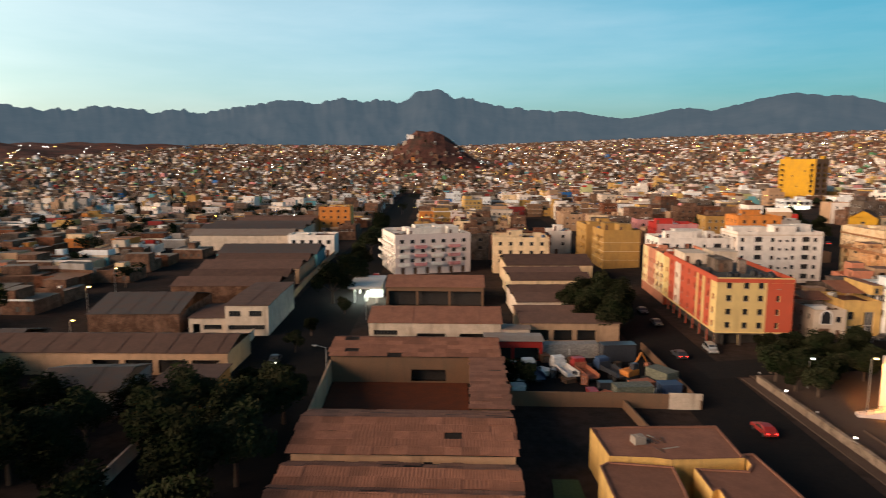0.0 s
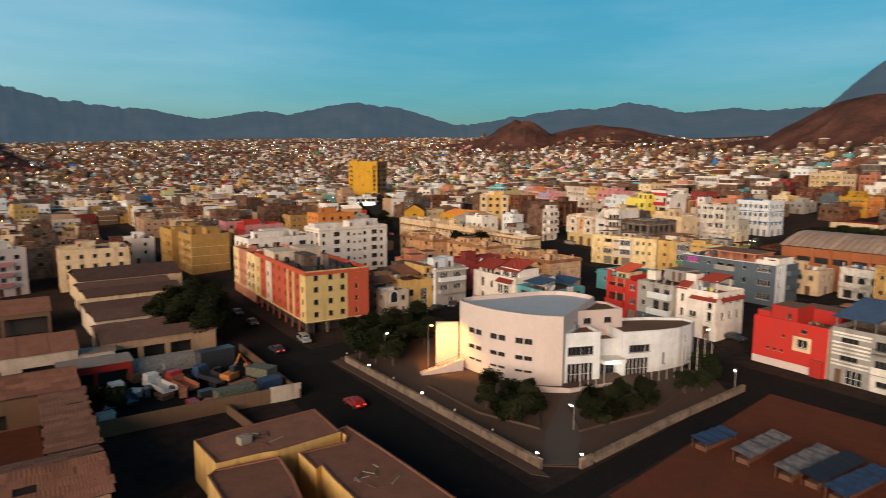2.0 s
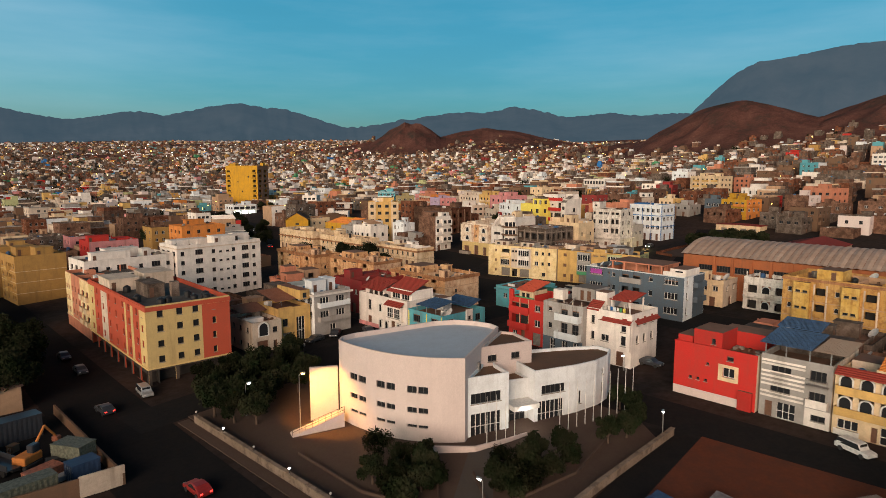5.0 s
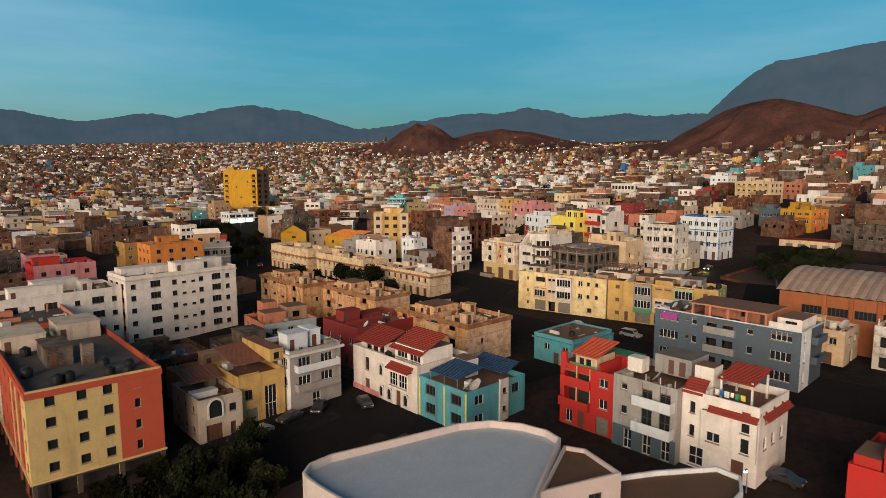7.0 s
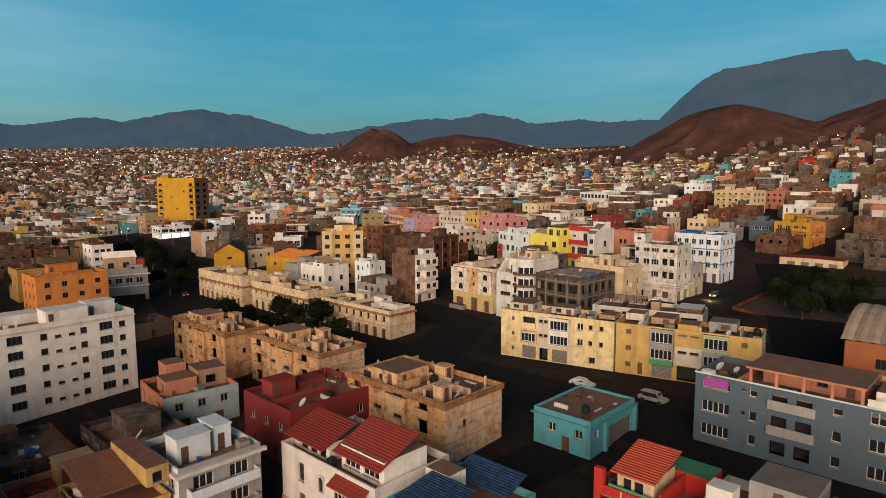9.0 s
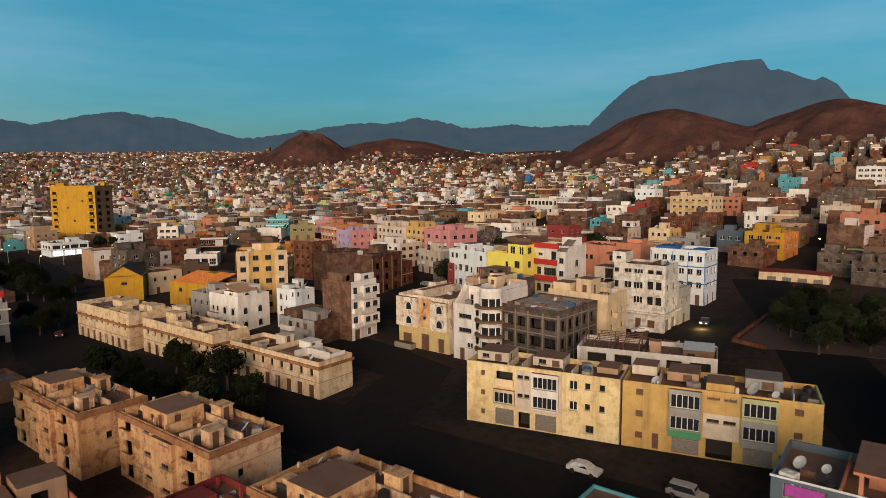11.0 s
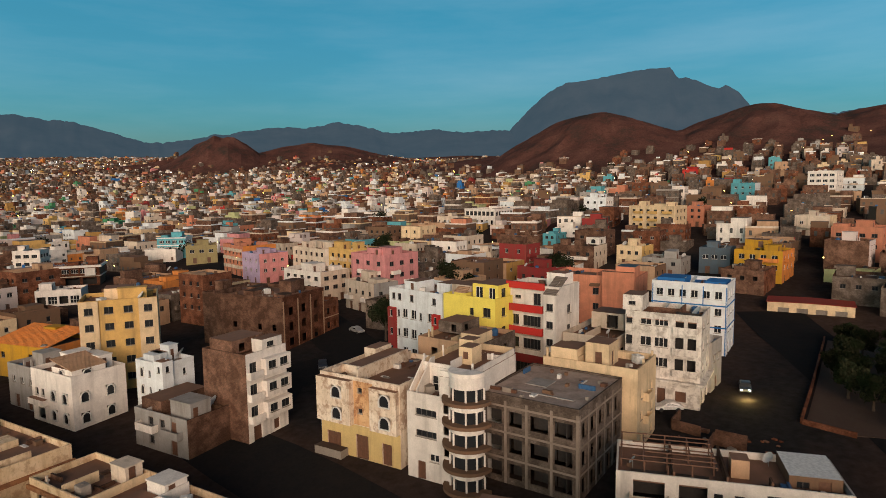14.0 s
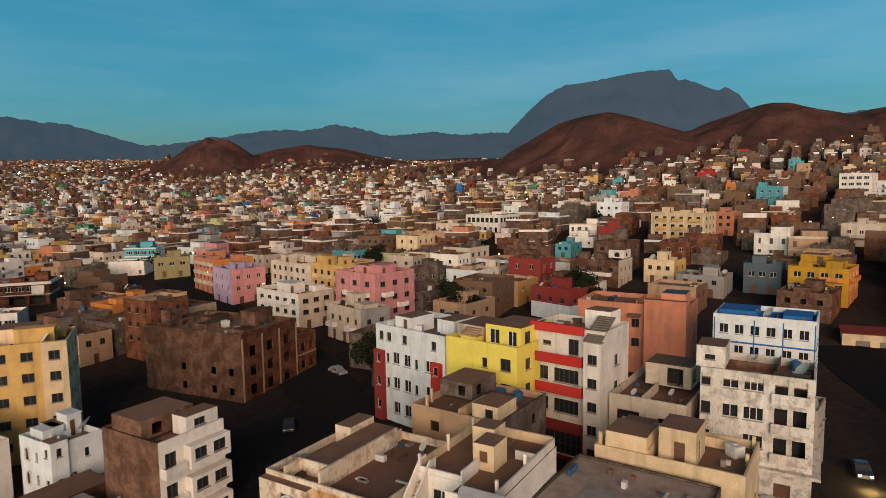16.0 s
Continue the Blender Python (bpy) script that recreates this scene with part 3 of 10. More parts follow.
def house(label, x, y, w, d, top, yaw=-2.0, wall=PALE, side=None, front=(), left=(), parapet=0.8, roof=ROOF, balconies=(), extras=(), category="house", name="house", group="", base=None, back=None, bands=(), volumes=(), slopes=(), panels=()):
    """A flat-roofed block. x, y: its south-west corner; the south face (front) is w wide, the west face (left) d deep;
    top: height of the parapet. Openings are in metres along each face from that corner; heights count from the ground there.
    balconies: (face, u0, u1, z, depth, style). extras: (x0, x1, y0, y1, z0, z1, material) relative to corner and roof."""
    g = gz(x, y) if base is None else base
    ob = thing(name, label, category, x, y, g, yaw, group)
    h = round(top - g, 3)
    w, d = round(w, 3), round(d, 3)
    side = side or wall
    back = back or side
    bm = bmesh.new()
    z0 = -2.5
    pierced(bm, (0, 0, 0), (1, 0, 0), (0, 1, 0), w, z0, h, [r[:4] for r in front], 0)
    pierced(bm, (0, 0, 0), (0, 1, 0), (1, 0, 0), d, z0, h, [r[:4] for r in left], 1)
    sheet(bm, [(w, 0, z0), (w, d, z0), (w, d, h), (w, 0, h)], 2)
    sheet(bm, [(w, d, z0), (0, d, z0), (0, d, h), (w, d, h)], 2)
    t, rz = 0.2, h - parapet
    o = [(0, 0), (w, 0), (w, d), (0, d)]
    i = [(t, t), (w - t, t), (w - t, d - t), (t, d - t)]
    for k in range(4):
        j = (k + 1) % 4
        mi = (0, 2, 2, 1)[k]
        sheet(bm, [(*o[k], h), (*o[j], h), (*i[j], h), (*i[k], h)], mi)
        sheet(bm, [(*i[k], h), (*i[j], h), (*i[j], rz - 0.1), (*i[k], rz - 0.1)], mi)
    bmesh.ops.remove_doubles(bm, verts=bm.verts, dist=0.0005)
    part("wall", bm, [wall, side, back], ob)
    bm = bmesh.new()
    box(bm, t + 0.004, w - t - 0.004, t + 0.004, d - t - 0.004, rz - 0.25, rz)
    part("roof", bm, roof, ob)
    for z, proud, th, m in bands:
        bm = bmesh.new()
        box(bm, -proud, w + proud, -proud, -0.003, z, z + th)
        box(bm, -proud, -0.003, -0.003, d + proud, z, z + th)
        part("cornice", bm, m, ob)
    for face, rects in (("front", front), ("left", left)):
        for u0, u1, b, tp, style in rects:
            width = w if face == "front" else d
            if u0 <= 0.05 or u1 >= width - 0.05 or tp >= h - 0.03:
                continue
            me = window_mesh(u1 - u0, tp - b, style)
            c = (u0 + u1) / 2
            in_ = 0.2 if style != "a" else 0.12
            m = pose(c, in_, b) if face == "front" else pose(in_, c, b, 0, 0, -90)
            sc = Matrix.Diagonal(((u1 - u0) / max(0.1, round(u1 - u0, 1)), 1, (tp - b) / max(0.1, round(tp - b, 1)), 1))
            share(NAMES[style], me, ob, m @ sc)
    for face, u0, u1, z, depth, m in balconies:
        bm = bmesh.new()
        wide = u1 - u0
        box(bm, 0, wide, -depth, -0.003, -0.16, 0.0)
        rail = None
        if m is IRON:
            rail = bmesh.new()
            box(rail, 0, wide, -depth, -depth + 0.05, 0.9, 0.96)
            for s in range(int(wide / 0.25) + 1):
                rod(rail, (0.03 + s * (wide - 0.06) / int(wide / 0.25), -depth + 0.03, 0), (0.03 + s * (wide - 0.06) / int(wide / 0.25), -depth + 0.03, 0.9), 0.015, sides=4)
            mats = [side]
        else:
            bm.clear()
            k, y0, y1 = 0.12, -depth, -0.003
            ring = [[bm.verts.new((px, py, pz)) for px, py in pts] for pz, pts in (
                (-0.16, ((0, y1), (0, y0), (wide, y0), (wide, y1))), (0.95, ((0, y1), (0, y0), (wide, y0), (wide, y1))),
                (0.95, ((k, y1), (k, y0 + k), (wide - k, y0 + k), (wide - k, y1))), (0.0, ((k, y1), (k, y0 + k), (wide - k, y0 + k), (wide - k, y1))))]
            for ra, rb in zip(ring, ring[1:]):
                for e in range(3):
                    bm.faces.new((ra[e], ra[e + 1], rb[e + 1], rb[e]))
            bm.faces.new(ring[0])
            bm.faces.new(ring[3])
            bmesh.ops.recalc_face_normals(bm, faces=bm.faces)
            mats = [m]
        b = part("balcony", bm, mats, ob)
        b.matrix_basis = pose(u0, 0, z) if face == "front" else pose(0, u1, z, 0, 0, -90)
        if rail:
            part("railing", rail, IRON, b)
    for x0, x1, y0, y1, za, zb, m in extras:
        bm = bmesh.new()
        box(bm, x0, x1, y0, y1, rz + za + 0.004, rz + zb)
        if zb - za > 1.8 and x1 - x0 > 1.6 and y1 - y0 > 1.6:
            box(bm, x0 - 0.12, x1 + 0.12, y0 - 0.12, y1 + 0.12, rz + zb + 0.001, rz + zb + 0.16)
            box(bm, x0 + 0.4, x0 + 1.2, y0 - 0.03, y0 - 0.004, rz + za + 0.01, rz + za + 1.9, 1)
        part("stair_house" if zb - za > 1.8 else "roof_wall", bm, [m, WOOD], ob)
    for x0, x1, y0, y1, za, zb, m, fr, lf, rf in volumes:
        volume(ob, x0, x1, y0, y1, za, zb, m, fr, lf, rf)
    for x0, x1, y0, y1, za, zb, axis, m in slopes:
        slope(ob, x0, x1, y0, y1, za, zb, axis, m)
    for face, u0, u1, za, zb, m in panels:
        painted(ob, face, u0, u1, za, zb, m, front if face == "front" else left)
    ob["w"], ob["d"], ob["rz"] = w, d, rz
    return ob


def roof_jumble(rng, w, d, m, n=2):
    """Stair heads, dwarf walls, half-built rooms and bare columns on a flat roof."""
    out = []
    used = []
    for _ in range(n * 4):
        if len(used) >= n:
            break
        a, b = rng.uniform(2.0, max(2.4, w * 0.45)), rng.uniform(2.2, max(2.6, min(6.0, d * 0.4)))
        if a > w - 1 or b > d - 1:
            continue
        x0, y0 = rng.uniform(0.3, w - a - 0.3), rng.uniform(0.3, d - b - 0.3)
        if any(x0 < u[1] + 0.3 and x0 + a > u[0] - 0.3 and y0 < u[3] + 0.3 and y0 + b > u[2] - 0.3 for u in used):
            continue
        used.append((x0, x0 + a, y0, y0 + b))
        out.append((x0, x0 + a, y0, y0 + b, 0, rng.choice((0.9, 1.6, 2.3, 2.5, 2.7)), m))
    for _ in range(n):
        y0 = rng.uniform(1.0, d - 1.0)
        if all(not (u[2] - 0.4 < y0 < u[3] + 0.2) for u in used):
            k = rng.uniform(0.3, 0.8)
            out.append((0.21, w * k, y0, y0 + 0.15, 0, rng.uniform(0.7, 1.3), m))
            used.append((0.2, w * k, y0, y0 + 0.15))
    for _ in range(n):
        x0, y0 = rng.uniform(0.3, w - 0.7), rng.uniform(0.3, d - 0.7)
        if all(not (u[0] - 0.5 < x0 < u[1] + 0.2 and u[2] - 0.5 < y0 < u[3] + 0.2) for u in used):
            out.append((x0, x0 + 0.28, y0, y0 + 0.28, 0, rng.uniform(1.0, 1.7), m))
    return out


def roof_things(ob, rng, tanks=1, dishes=1):
    """Water tanks and satellite dishes that stand on a roof."""
    w, d, rz = ob["w"], ob["d"], ob["rz"]
    for k in range(tanks + dishes):
        for _ in range(12):
            u, v = rng.uniform(0.9, w - 0.9), rng.uniform(0.9, d - 0.9)
            clear = True
            for c in ob.children:
                if c.name.startswith(("stair_house", "roof_wall", "roof_room")):
                    bb = [Vector(q) for q in c.bound_box]
                    if min(q.x for q in bb) - 0.7 < u < max(q.x for q in bb) + 0.7 and min(q.y for q in bb) - 0.7 < v < max(q.y for q in bb) + 0.7:
                        clear = False
            if clear:
                break
        if not clear:
            continue
        p = ob.matrix_basis @ Vector((u, v, rz))
        if k < tanks:
            m, word = rng.choice(((BLACKTANK, "black plastic"), (BLUETANK, "blue plastic"), (WHITETANK, "white"), (CONCRETE, "concrete"), (BLACKTANK, "black plastic")))
            t = thing("water_tank", word + " water tank standing on a flat roof", "water tank", p.x, p.y, p.z, rng.uniform(0, 90), "roof tanks")
            bm = bmesh.new()
            if m is CONCRETE or m is WHITETANK:
                box(bm, -0.7, 0.7, -0.6, 0.6, 0, 1.15, 0, 0.05)
            else:
                rod(bm, (0, 0, 0), (0, 0, 1.0), 0.58, 0.6, 14)
                rod(bm, (0, 0, 1.001), (0, 0, 1.2), 0.58, 0.3, 14)
            part("body", bm, m, t)
            bm = bmesh.new()
            rod(bm, (0, 0, 1.201), (0, 0, 1.27), 0.24, sides=10)
            part("lid", bm, m, t)
        else:
            t = thing("satellite_dish", "pale satellite dish on a short roof mast", "satellite dish", p.x, p.y, p.z, rng.uniform(190, 250), "roof dishes")
            bm = bmesh.new()
            rod(bm, (0, 0, 0), (0, 0, 0.9), 0.04, sides=6)
            part("mast", bm, GALV, t)
            bm = bmesh.new()
            r = rng.choice((0.5, 0.7, 1.0))
            rings = [[bm.verts.new((r * f * math.cos(a * math.pi / 8), r * f * math.sin(a * math.pi / 8), 0.22 * r * f * f)) for a in range(16)] for f in (0.25, 0.6, 1.0)]
            bm.faces.new(rings[0])
            for ra, rb in zip(rings, rings[1:]):
                for a in range(16):
                    bm.faces.new((ra[a], ra[(a + 1) % 16], rb[(a + 1) % 16], rb[a]))
            dish = part("dish", bm, DISH, t)
            dish.matrix_basis = pose(0, 0, 0.95, 50, 0, 0)


def roof_clutter(ob, rng):
    """Blocks, pots, planks and boxes left about on a flat roof, too small to count."""
    w, d, rz = ob["w"], ob["d"], ob["rz"]
    blocked = []
    for c in ob.children:
        if c.name.startswith(("stair_house", "roof_wall", "roof_room", "sloping_roof")):
            bb = [Vector(q) for q in c.bound_box]
            blocked.append((min(q.x for q in bb), max(q.x for q in bb), min(q.y for q in bb), max(q.y for q in bb)))
    bm = bmesh.new()
    for _ in range(int(6 + w * d * 0.09)):
        u, v = rng.uniform(0.6, w - 0.6), rng.uniform(0.6, d - 0.6)
        if any(b[0] - 0.5 < u < b[1] + 0.5 and b[2] - 0.5 < v < b[3] + 0.5 for b in blocked):
            continue
        a, b = rng.choice(((0.2, 0.2), (0.3, 0.2), (0.9, 0.12), (0.12, 1.1), (0.45, 0.35), (0.25, 0.6)))
        a, b = min(a, u - 0.25, w - u - 0.25), min(b, v - 0.25, d - v - 0.25)
        box(bm, u - a, u + a, v - b, v + b, rz + 0.002, rz + rng.choice((0.1, 0.25, 0.4, 0.6)), rng.randrange(6))
    c = part("roof_clutter", bm, [BLOCK, CONCRETE, WOOD, WHITETANK, BLUETANK, BROWN], ob)
    tagged(c, "blocks, pots and planks strewn on the roof", kind="stuff")



# ---------------------------------------------------------------- ground sheet and hills
def build_ground():
    ang = np.radians(np.concatenate([np.arange(-50, 105, 0.5), np.arange(105, 310, 5.0)]))
    rad = np.concatenate([np.linspace(12, 420, 52), 420 * (4700 / 420) ** np.linspace(0.01, 1, 150)])
    A, R = np.meshgrid(ang, rad)
    X, Y = 90 + R * np.sin(A), 80 + R * np.cos(A)
    Z = ground_z(X, Y)
    far = smooth(700, 1500, R)
    Z = Z + far * (6 * np.sin(X * 0.009 + 1) * np.cos(Y * 0.011) + 3 * np.sin(X * 0.031 + Y * 0.027))
    n = len(ang)
    verts = [(90.0, 80.0, gz(90, 80))] + [(float(a), float(b), float(c)) for a, b, c in zip(X.ravel(), Y.ravel(), Z.ravel())]
    faces = [(0, 1 + (i + 1) % n, 1 + i) for i in range(n)]
    for r in range(len(rad) - 1):
        for i in range(n):
            j = (i + 1) % n
            faces.append((1 + r * n + i, 1 + r * n + j, 1 + (r + 1) * n + j, 1 + (r + 1) * n + i))
    me = bpy.data.meshes.new("ground")
    me.from_pydata(verts, [], faces)
    me.materials.append(GROUND)
    ob = new("ground", me)
    tagged(ob, "dark reddish-brown earth and asphalt ground of the town", "ground", kind="structure")


gm, n_, l_, p_ = mat("ground_earth")
geo_ = n_.new("ShaderNodeNewGeometry")
t1 = nd(n_, "TexNoise", Scale=0.03, Detail=8.0, Roughness=0.6)
t2 = nd(n_, "TexNoise", Scale=0.6, Detail=6.0, Roughness=0.7)
for t_ in (t1, t2):
    l_.new(geo_.outputs["Position"], t_.inputs["Vector"])
c1 = ramp(n_, [(0.4, (0.026, 0.025, 0.025)), (0.66, (0.062, 0.042, 0.033))])
c2 = ramp(n_, [(0.3, (0.65, 0.62, 0.6)), (0.7, (1.25, 1.2, 1.2))])
l_.new(t1.outputs["Fac"], c1.inputs[0])
l_.new(t2.outputs["Fac"], c2.inputs[0])
far_ = n_.new("ShaderNodeVectorMath")
far_.operation = "LENGTH"
l_.new(geo_.outputs["Position"], far_.inputs[0])
mr_ = n_.new("ShaderNodeMapRange")
mr_.inputs[1].default_value, mr_.inputs[2].default_value = 420, 800
l_.new(far_.outputs["Value"], mr_.inputs[0])
c3 = ramp(n_, [(0.36, (0.040, 0.036, 0.032)), (0.5, (0.095, 0.046, 0.038)), (0.68, (0.15, 0.078, 0.062))])
t3 = nd(n_, "TexNoise", Scale=0.02, Detail=9.0, Roughness=0.74)
l_.new(geo_.outputs["Position"], t3.inputs["Vector"])
l_.new(t3.outputs["Fac"], c3.inputs[0])
soil_ = mixer(n_, l_, mr_.outputs[0], c1.outputs[0], c3.outputs[0])
l_.new(mixer(n_, l_, 1.0, soil_, c2.outputs[0], "MULTIPLY"), p_.inputs["Base Color"])
p_.inputs["Roughness"].default_value = 0.95
p_.inputs["Specular IOR Level"].default_value = 0.02
GROUND = gm
build_ground()

# far ranges: rock with haze put in, so distant that they do not shift
RANGE, rn, rl, rp = mat("range_rock_haze")
rgeo = rn.new("ShaderNodeNewGeometry")
rt = nd(rn, "TexNoise", Scale=0.004, Detail=8.0, Roughness=0.65)
rl.new(rgeo.outputs["Position"], rt.inputs["Vector"])
rc = ramp(rn, [(0.35, (0.016, 0.022, 0.028)), (0.7, (0.036, 0.040, 0.046))])
rl.new(rt.outputs["Fac"], rc.inputs[0])
rl.new(rc.outputs[0], rp.inputs["Base Color"])
rp.inputs["Roughness"].default_value = 1.0
rp.inputs["Specular IOR Level"].default_value = 0.0
# blue haze of distance, put in as a faint even glow
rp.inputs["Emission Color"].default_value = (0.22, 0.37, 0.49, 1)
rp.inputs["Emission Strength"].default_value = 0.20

# summits of the far range: heading in degrees east of north, elevation in degrees, half width
SUMMITS = [(-37, 4.1, 5), (-29, 4.3, 3.5), (-24, 4.2, 3), (-15.2, 5.3, 4.4), (-10.2, 5.5, 4.2), (-7.5, 5.5, 3.6), (-4.6, 5.4, 3.0), (-2.6, 6.5, 2.6), (0.2, 5.7, 3.8), (5, 4.8, 4.5),
           (9.5, 4.5, 3.2), (19.5, 4.6, 3), (27.5, 5.5, 4.2), (30.5, 5.2, 3.0), (17, 3.9, 6), (47.5, 5.0, 5), (52, 5.4, 3.6), (60, 4.7, 6), (66, 4.6, 6), (96, 5.2, 7), (108, 4.6, 8), (120, 4.5, 9)]


def range_height(a, fine=1.0):
    e = 3.35 + 0.25 * math.sin(a * 0.9) + 0.12 * math.sin(a * 2.7 + 1)
    for c, top, w in SUMMITS:
        q = abs(a - c) / w
        e = max(e, 3.0 + (top - 3.0) * (1 - 0.42 * q * q / (0.35 + q) if q < 2.2 else 0))
    rough = 0.5 + 0.5 * float(smooth(-14, -2, -a))
    return e + rough * fine * (0.26 * noise.noise((a * 0.9, 3.1, 0)) + (0.20 * noise.noise((a * 2.3, 1.1, 0)) + 0.10 * noise.noise((a * 6.1, 2.1, 0))))


def massif(name, label, a0, a1, step, height, r0, r1, rows):
    verts, faces = [], []
    count = int((a1 - a0) / step) + 1
    for i in range(count):
        a = a0 + step * i
        top, soft = (math.tan(radians(height(a, fine))) * r1 + 42 for fine in (1.0, 0.0))
        for k in range(rows + 1):
            f = k / rows
            r = r0 + (r1 - r0) * f
            rug = 0.10 * noise.fractal((a * 0.4, f * 3.6 + 5, 0.3), 0.9, 2.1, 4) * f * (1 - f) * 2.6
            z = 40 + (soft + (top - soft) * f ** 6 - 40) * min(1.0, max(0.0, f ** 1.35 + rug))
            if k == rows:
                z = top
            verts.append((80 + r * math.sin(radians(a)), 75 + r * math.cos(radians(a)), z))
    for i in range(count - 1):
        for k in range(rows):
            p = i * (rows + 1) + k
            faces.append((p, p + rows + 1, p + rows + 2, p + 1))
    me = bpy.data.meshes.new(name)
    me.from_pydata(verts, [], faces)
    me.shade_smooth()
    me.materials.append(RANGE)
    tagged(new(name, me), label, "mountains", kind="structure")


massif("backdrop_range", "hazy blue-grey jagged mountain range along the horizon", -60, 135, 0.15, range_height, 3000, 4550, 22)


def mesa_height(a, fine=1.0):
    """A table mountain: long western ramp, flat crown, a notch and a lower eastern shoulder."""
    rise = 3.2 + 6.6 * smooth(63.5, 72.5, a) ** 0.8 + 0.75 * smooth(72.0, 79.0, a) - 0.9 * smooth(80.2, 81.0, a) - 1.0 * smooth(81.4, 84.2, a) + 0.2 * smooth(84.0, 84.6, a) - 3.6 * smooth(84.4, 88.5, a)
    return float(rise) - 1.35 + fine * (0.07 * noise.noise((a * 1.7, 7.0, 0)) + 0.09 * noise.noise((a * 4.3, 2.0, 0)))


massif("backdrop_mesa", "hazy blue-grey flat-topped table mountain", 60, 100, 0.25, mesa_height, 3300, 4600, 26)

# ---------------------------------------------------------------- streets
TAKEN = []


def strip(name, label, pts, width, material, lift=0.03, kerb=0.0, kind="structure", category="road"):
    """A road or pavement along a line of points, laid on the ground."""
    bm = bmesh.new()
    line = []
    for (ax, ay), (bx, by) in zip(pts, pts[1:]):
        steps = max(1, int(math.hypot(bx - ax, by - ay) / 8))
        line += [(ax + (bx - ax) * s / steps, ay + (by - ay) * s / steps) for s in range(steps)]
    line.append(pts[-1])
    rows_ = []
    for i, (x, y) in enumerate(line):
        ax, ay = line[max(0, i - 1)]
        bx, by = line[min(len(line) - 1, i + 1)]
        q = Vector((by - ay, ax - bx)).normalized() * width / 2
        rows_.append([bm.verts.new((x + s * q.x, y + s * q.y, gz(x + s * q.x, y + s * q.y) + lift)) for s in (-1, 0, 1)])
        if width > 5:
            TAKEN.append((x - width / 2, x + width / 2, y - 5, y + 5))
    for a, b in zip(rows_, rows_[1:]):
        for k in range(2):
            bm.faces.new((a[k], a[k + 1], b[k + 1], b[k]))
    if kerb:
        geom = bmesh.ops.extrude_face_region(bm, geom=list(bm.faces))
        bmesh.ops.translate(bm, verts=[v for v in geom["geom"] if isinstance(v, bmesh.types.BMVert)], vec=(0, 0, kerb))
    bmesh.ops.recalc_face_normals(bm, faces=bm.faces)
    me = bpy.data.meshes.new(name)
    bm.to_mesh(me)
    bm.free()
    me.materials.append(material)
    return tagged(new(name, me), label, category, kind=kind)


strip("road_avenue", "wide dark asphalt avenue lined with trees", [(-30, -60), (-31, 90), (-34, 250), (-37, 420), (-40, 700)], 20, ASPHALT)
strip("road_east", "dark asphalt street beside the walled yard", [(40, -60), (43, 60), (45, 130), (49, 220), (55, 420)], 13, ASPHALT, 0.035)
strip("road_square", "dark asphalt street along the square", [(48, 45.6), (75, 46.9), (99, 48.6)], 4.4, ASPHALT, 0.04)
strip("road_row", "dark asphalt street along the row of houses", [(98, -40), (101, 60), (99, 118), (108, 230), (113, 420)], 9, ASPHALT, 0.045)
strip("road_cross", "dark asphalt cross street by the orange block", [(46, 112), (70, 113), (98, 116), (140, 108)], 9, ASPHALT, 0.05)
strip("road_middle", "dark asphalt street between apartment rows", [(150, 20), (150, 110), (149, 190), (146, 240)], 15, ASPHALT, 0.055)
strip("road_valley", "dark tree-lined street running north between the houses", [(146, 236), (160, 280), (179, 315), (194, 375), (206, 440)], 18, ASPHALT, 0.058)
strip("road_plaza", "dark asphalt street widening into a small plaza", [(150, 152), (176, 160), (183, 190), (205, 200), (225, 195), (250, 230), (300, 330)], 13, ASPHALT, 0.06)
strip("road_far", "dark asphalt street running out of town", [(160, 75), (200, 92), (262, 111), (292, 121)], 15, ASPHALT, 0.065)

KEEP = [(-20, 12, 30, 190), (-95, -41, 40, 300), (8, 40, 30, 170), (46, 96, 40, 118), (60, 108, -10, 50), (190, 288, 40, 118), (110, 200, -40, 70), (198, 224, 100, 134), (256, 292, 140, 176), (188, 228, 184, 238), (234, 266, 112, 128), (238, 252, 128, 150), (128, 150, 226, 262), (160, 204, 92, 160), (172, 202, 212, 270), (203, 222, 216, 252), (203, 218, 155, 172), (219, 276, 96, 114), (240, 264, 326, 352), (222, 240, 300, 318), (294, 324, 326, 374), (252, 276, 374, 394)]


def mark(ob):
    x, y = ob.matrix_basis.translation[:2]
    TAKEN.append((x - 1, x + ob["w"] + 1, y - 1, y + ob["d"] + 1))
    return ob


R = random.Random(4)


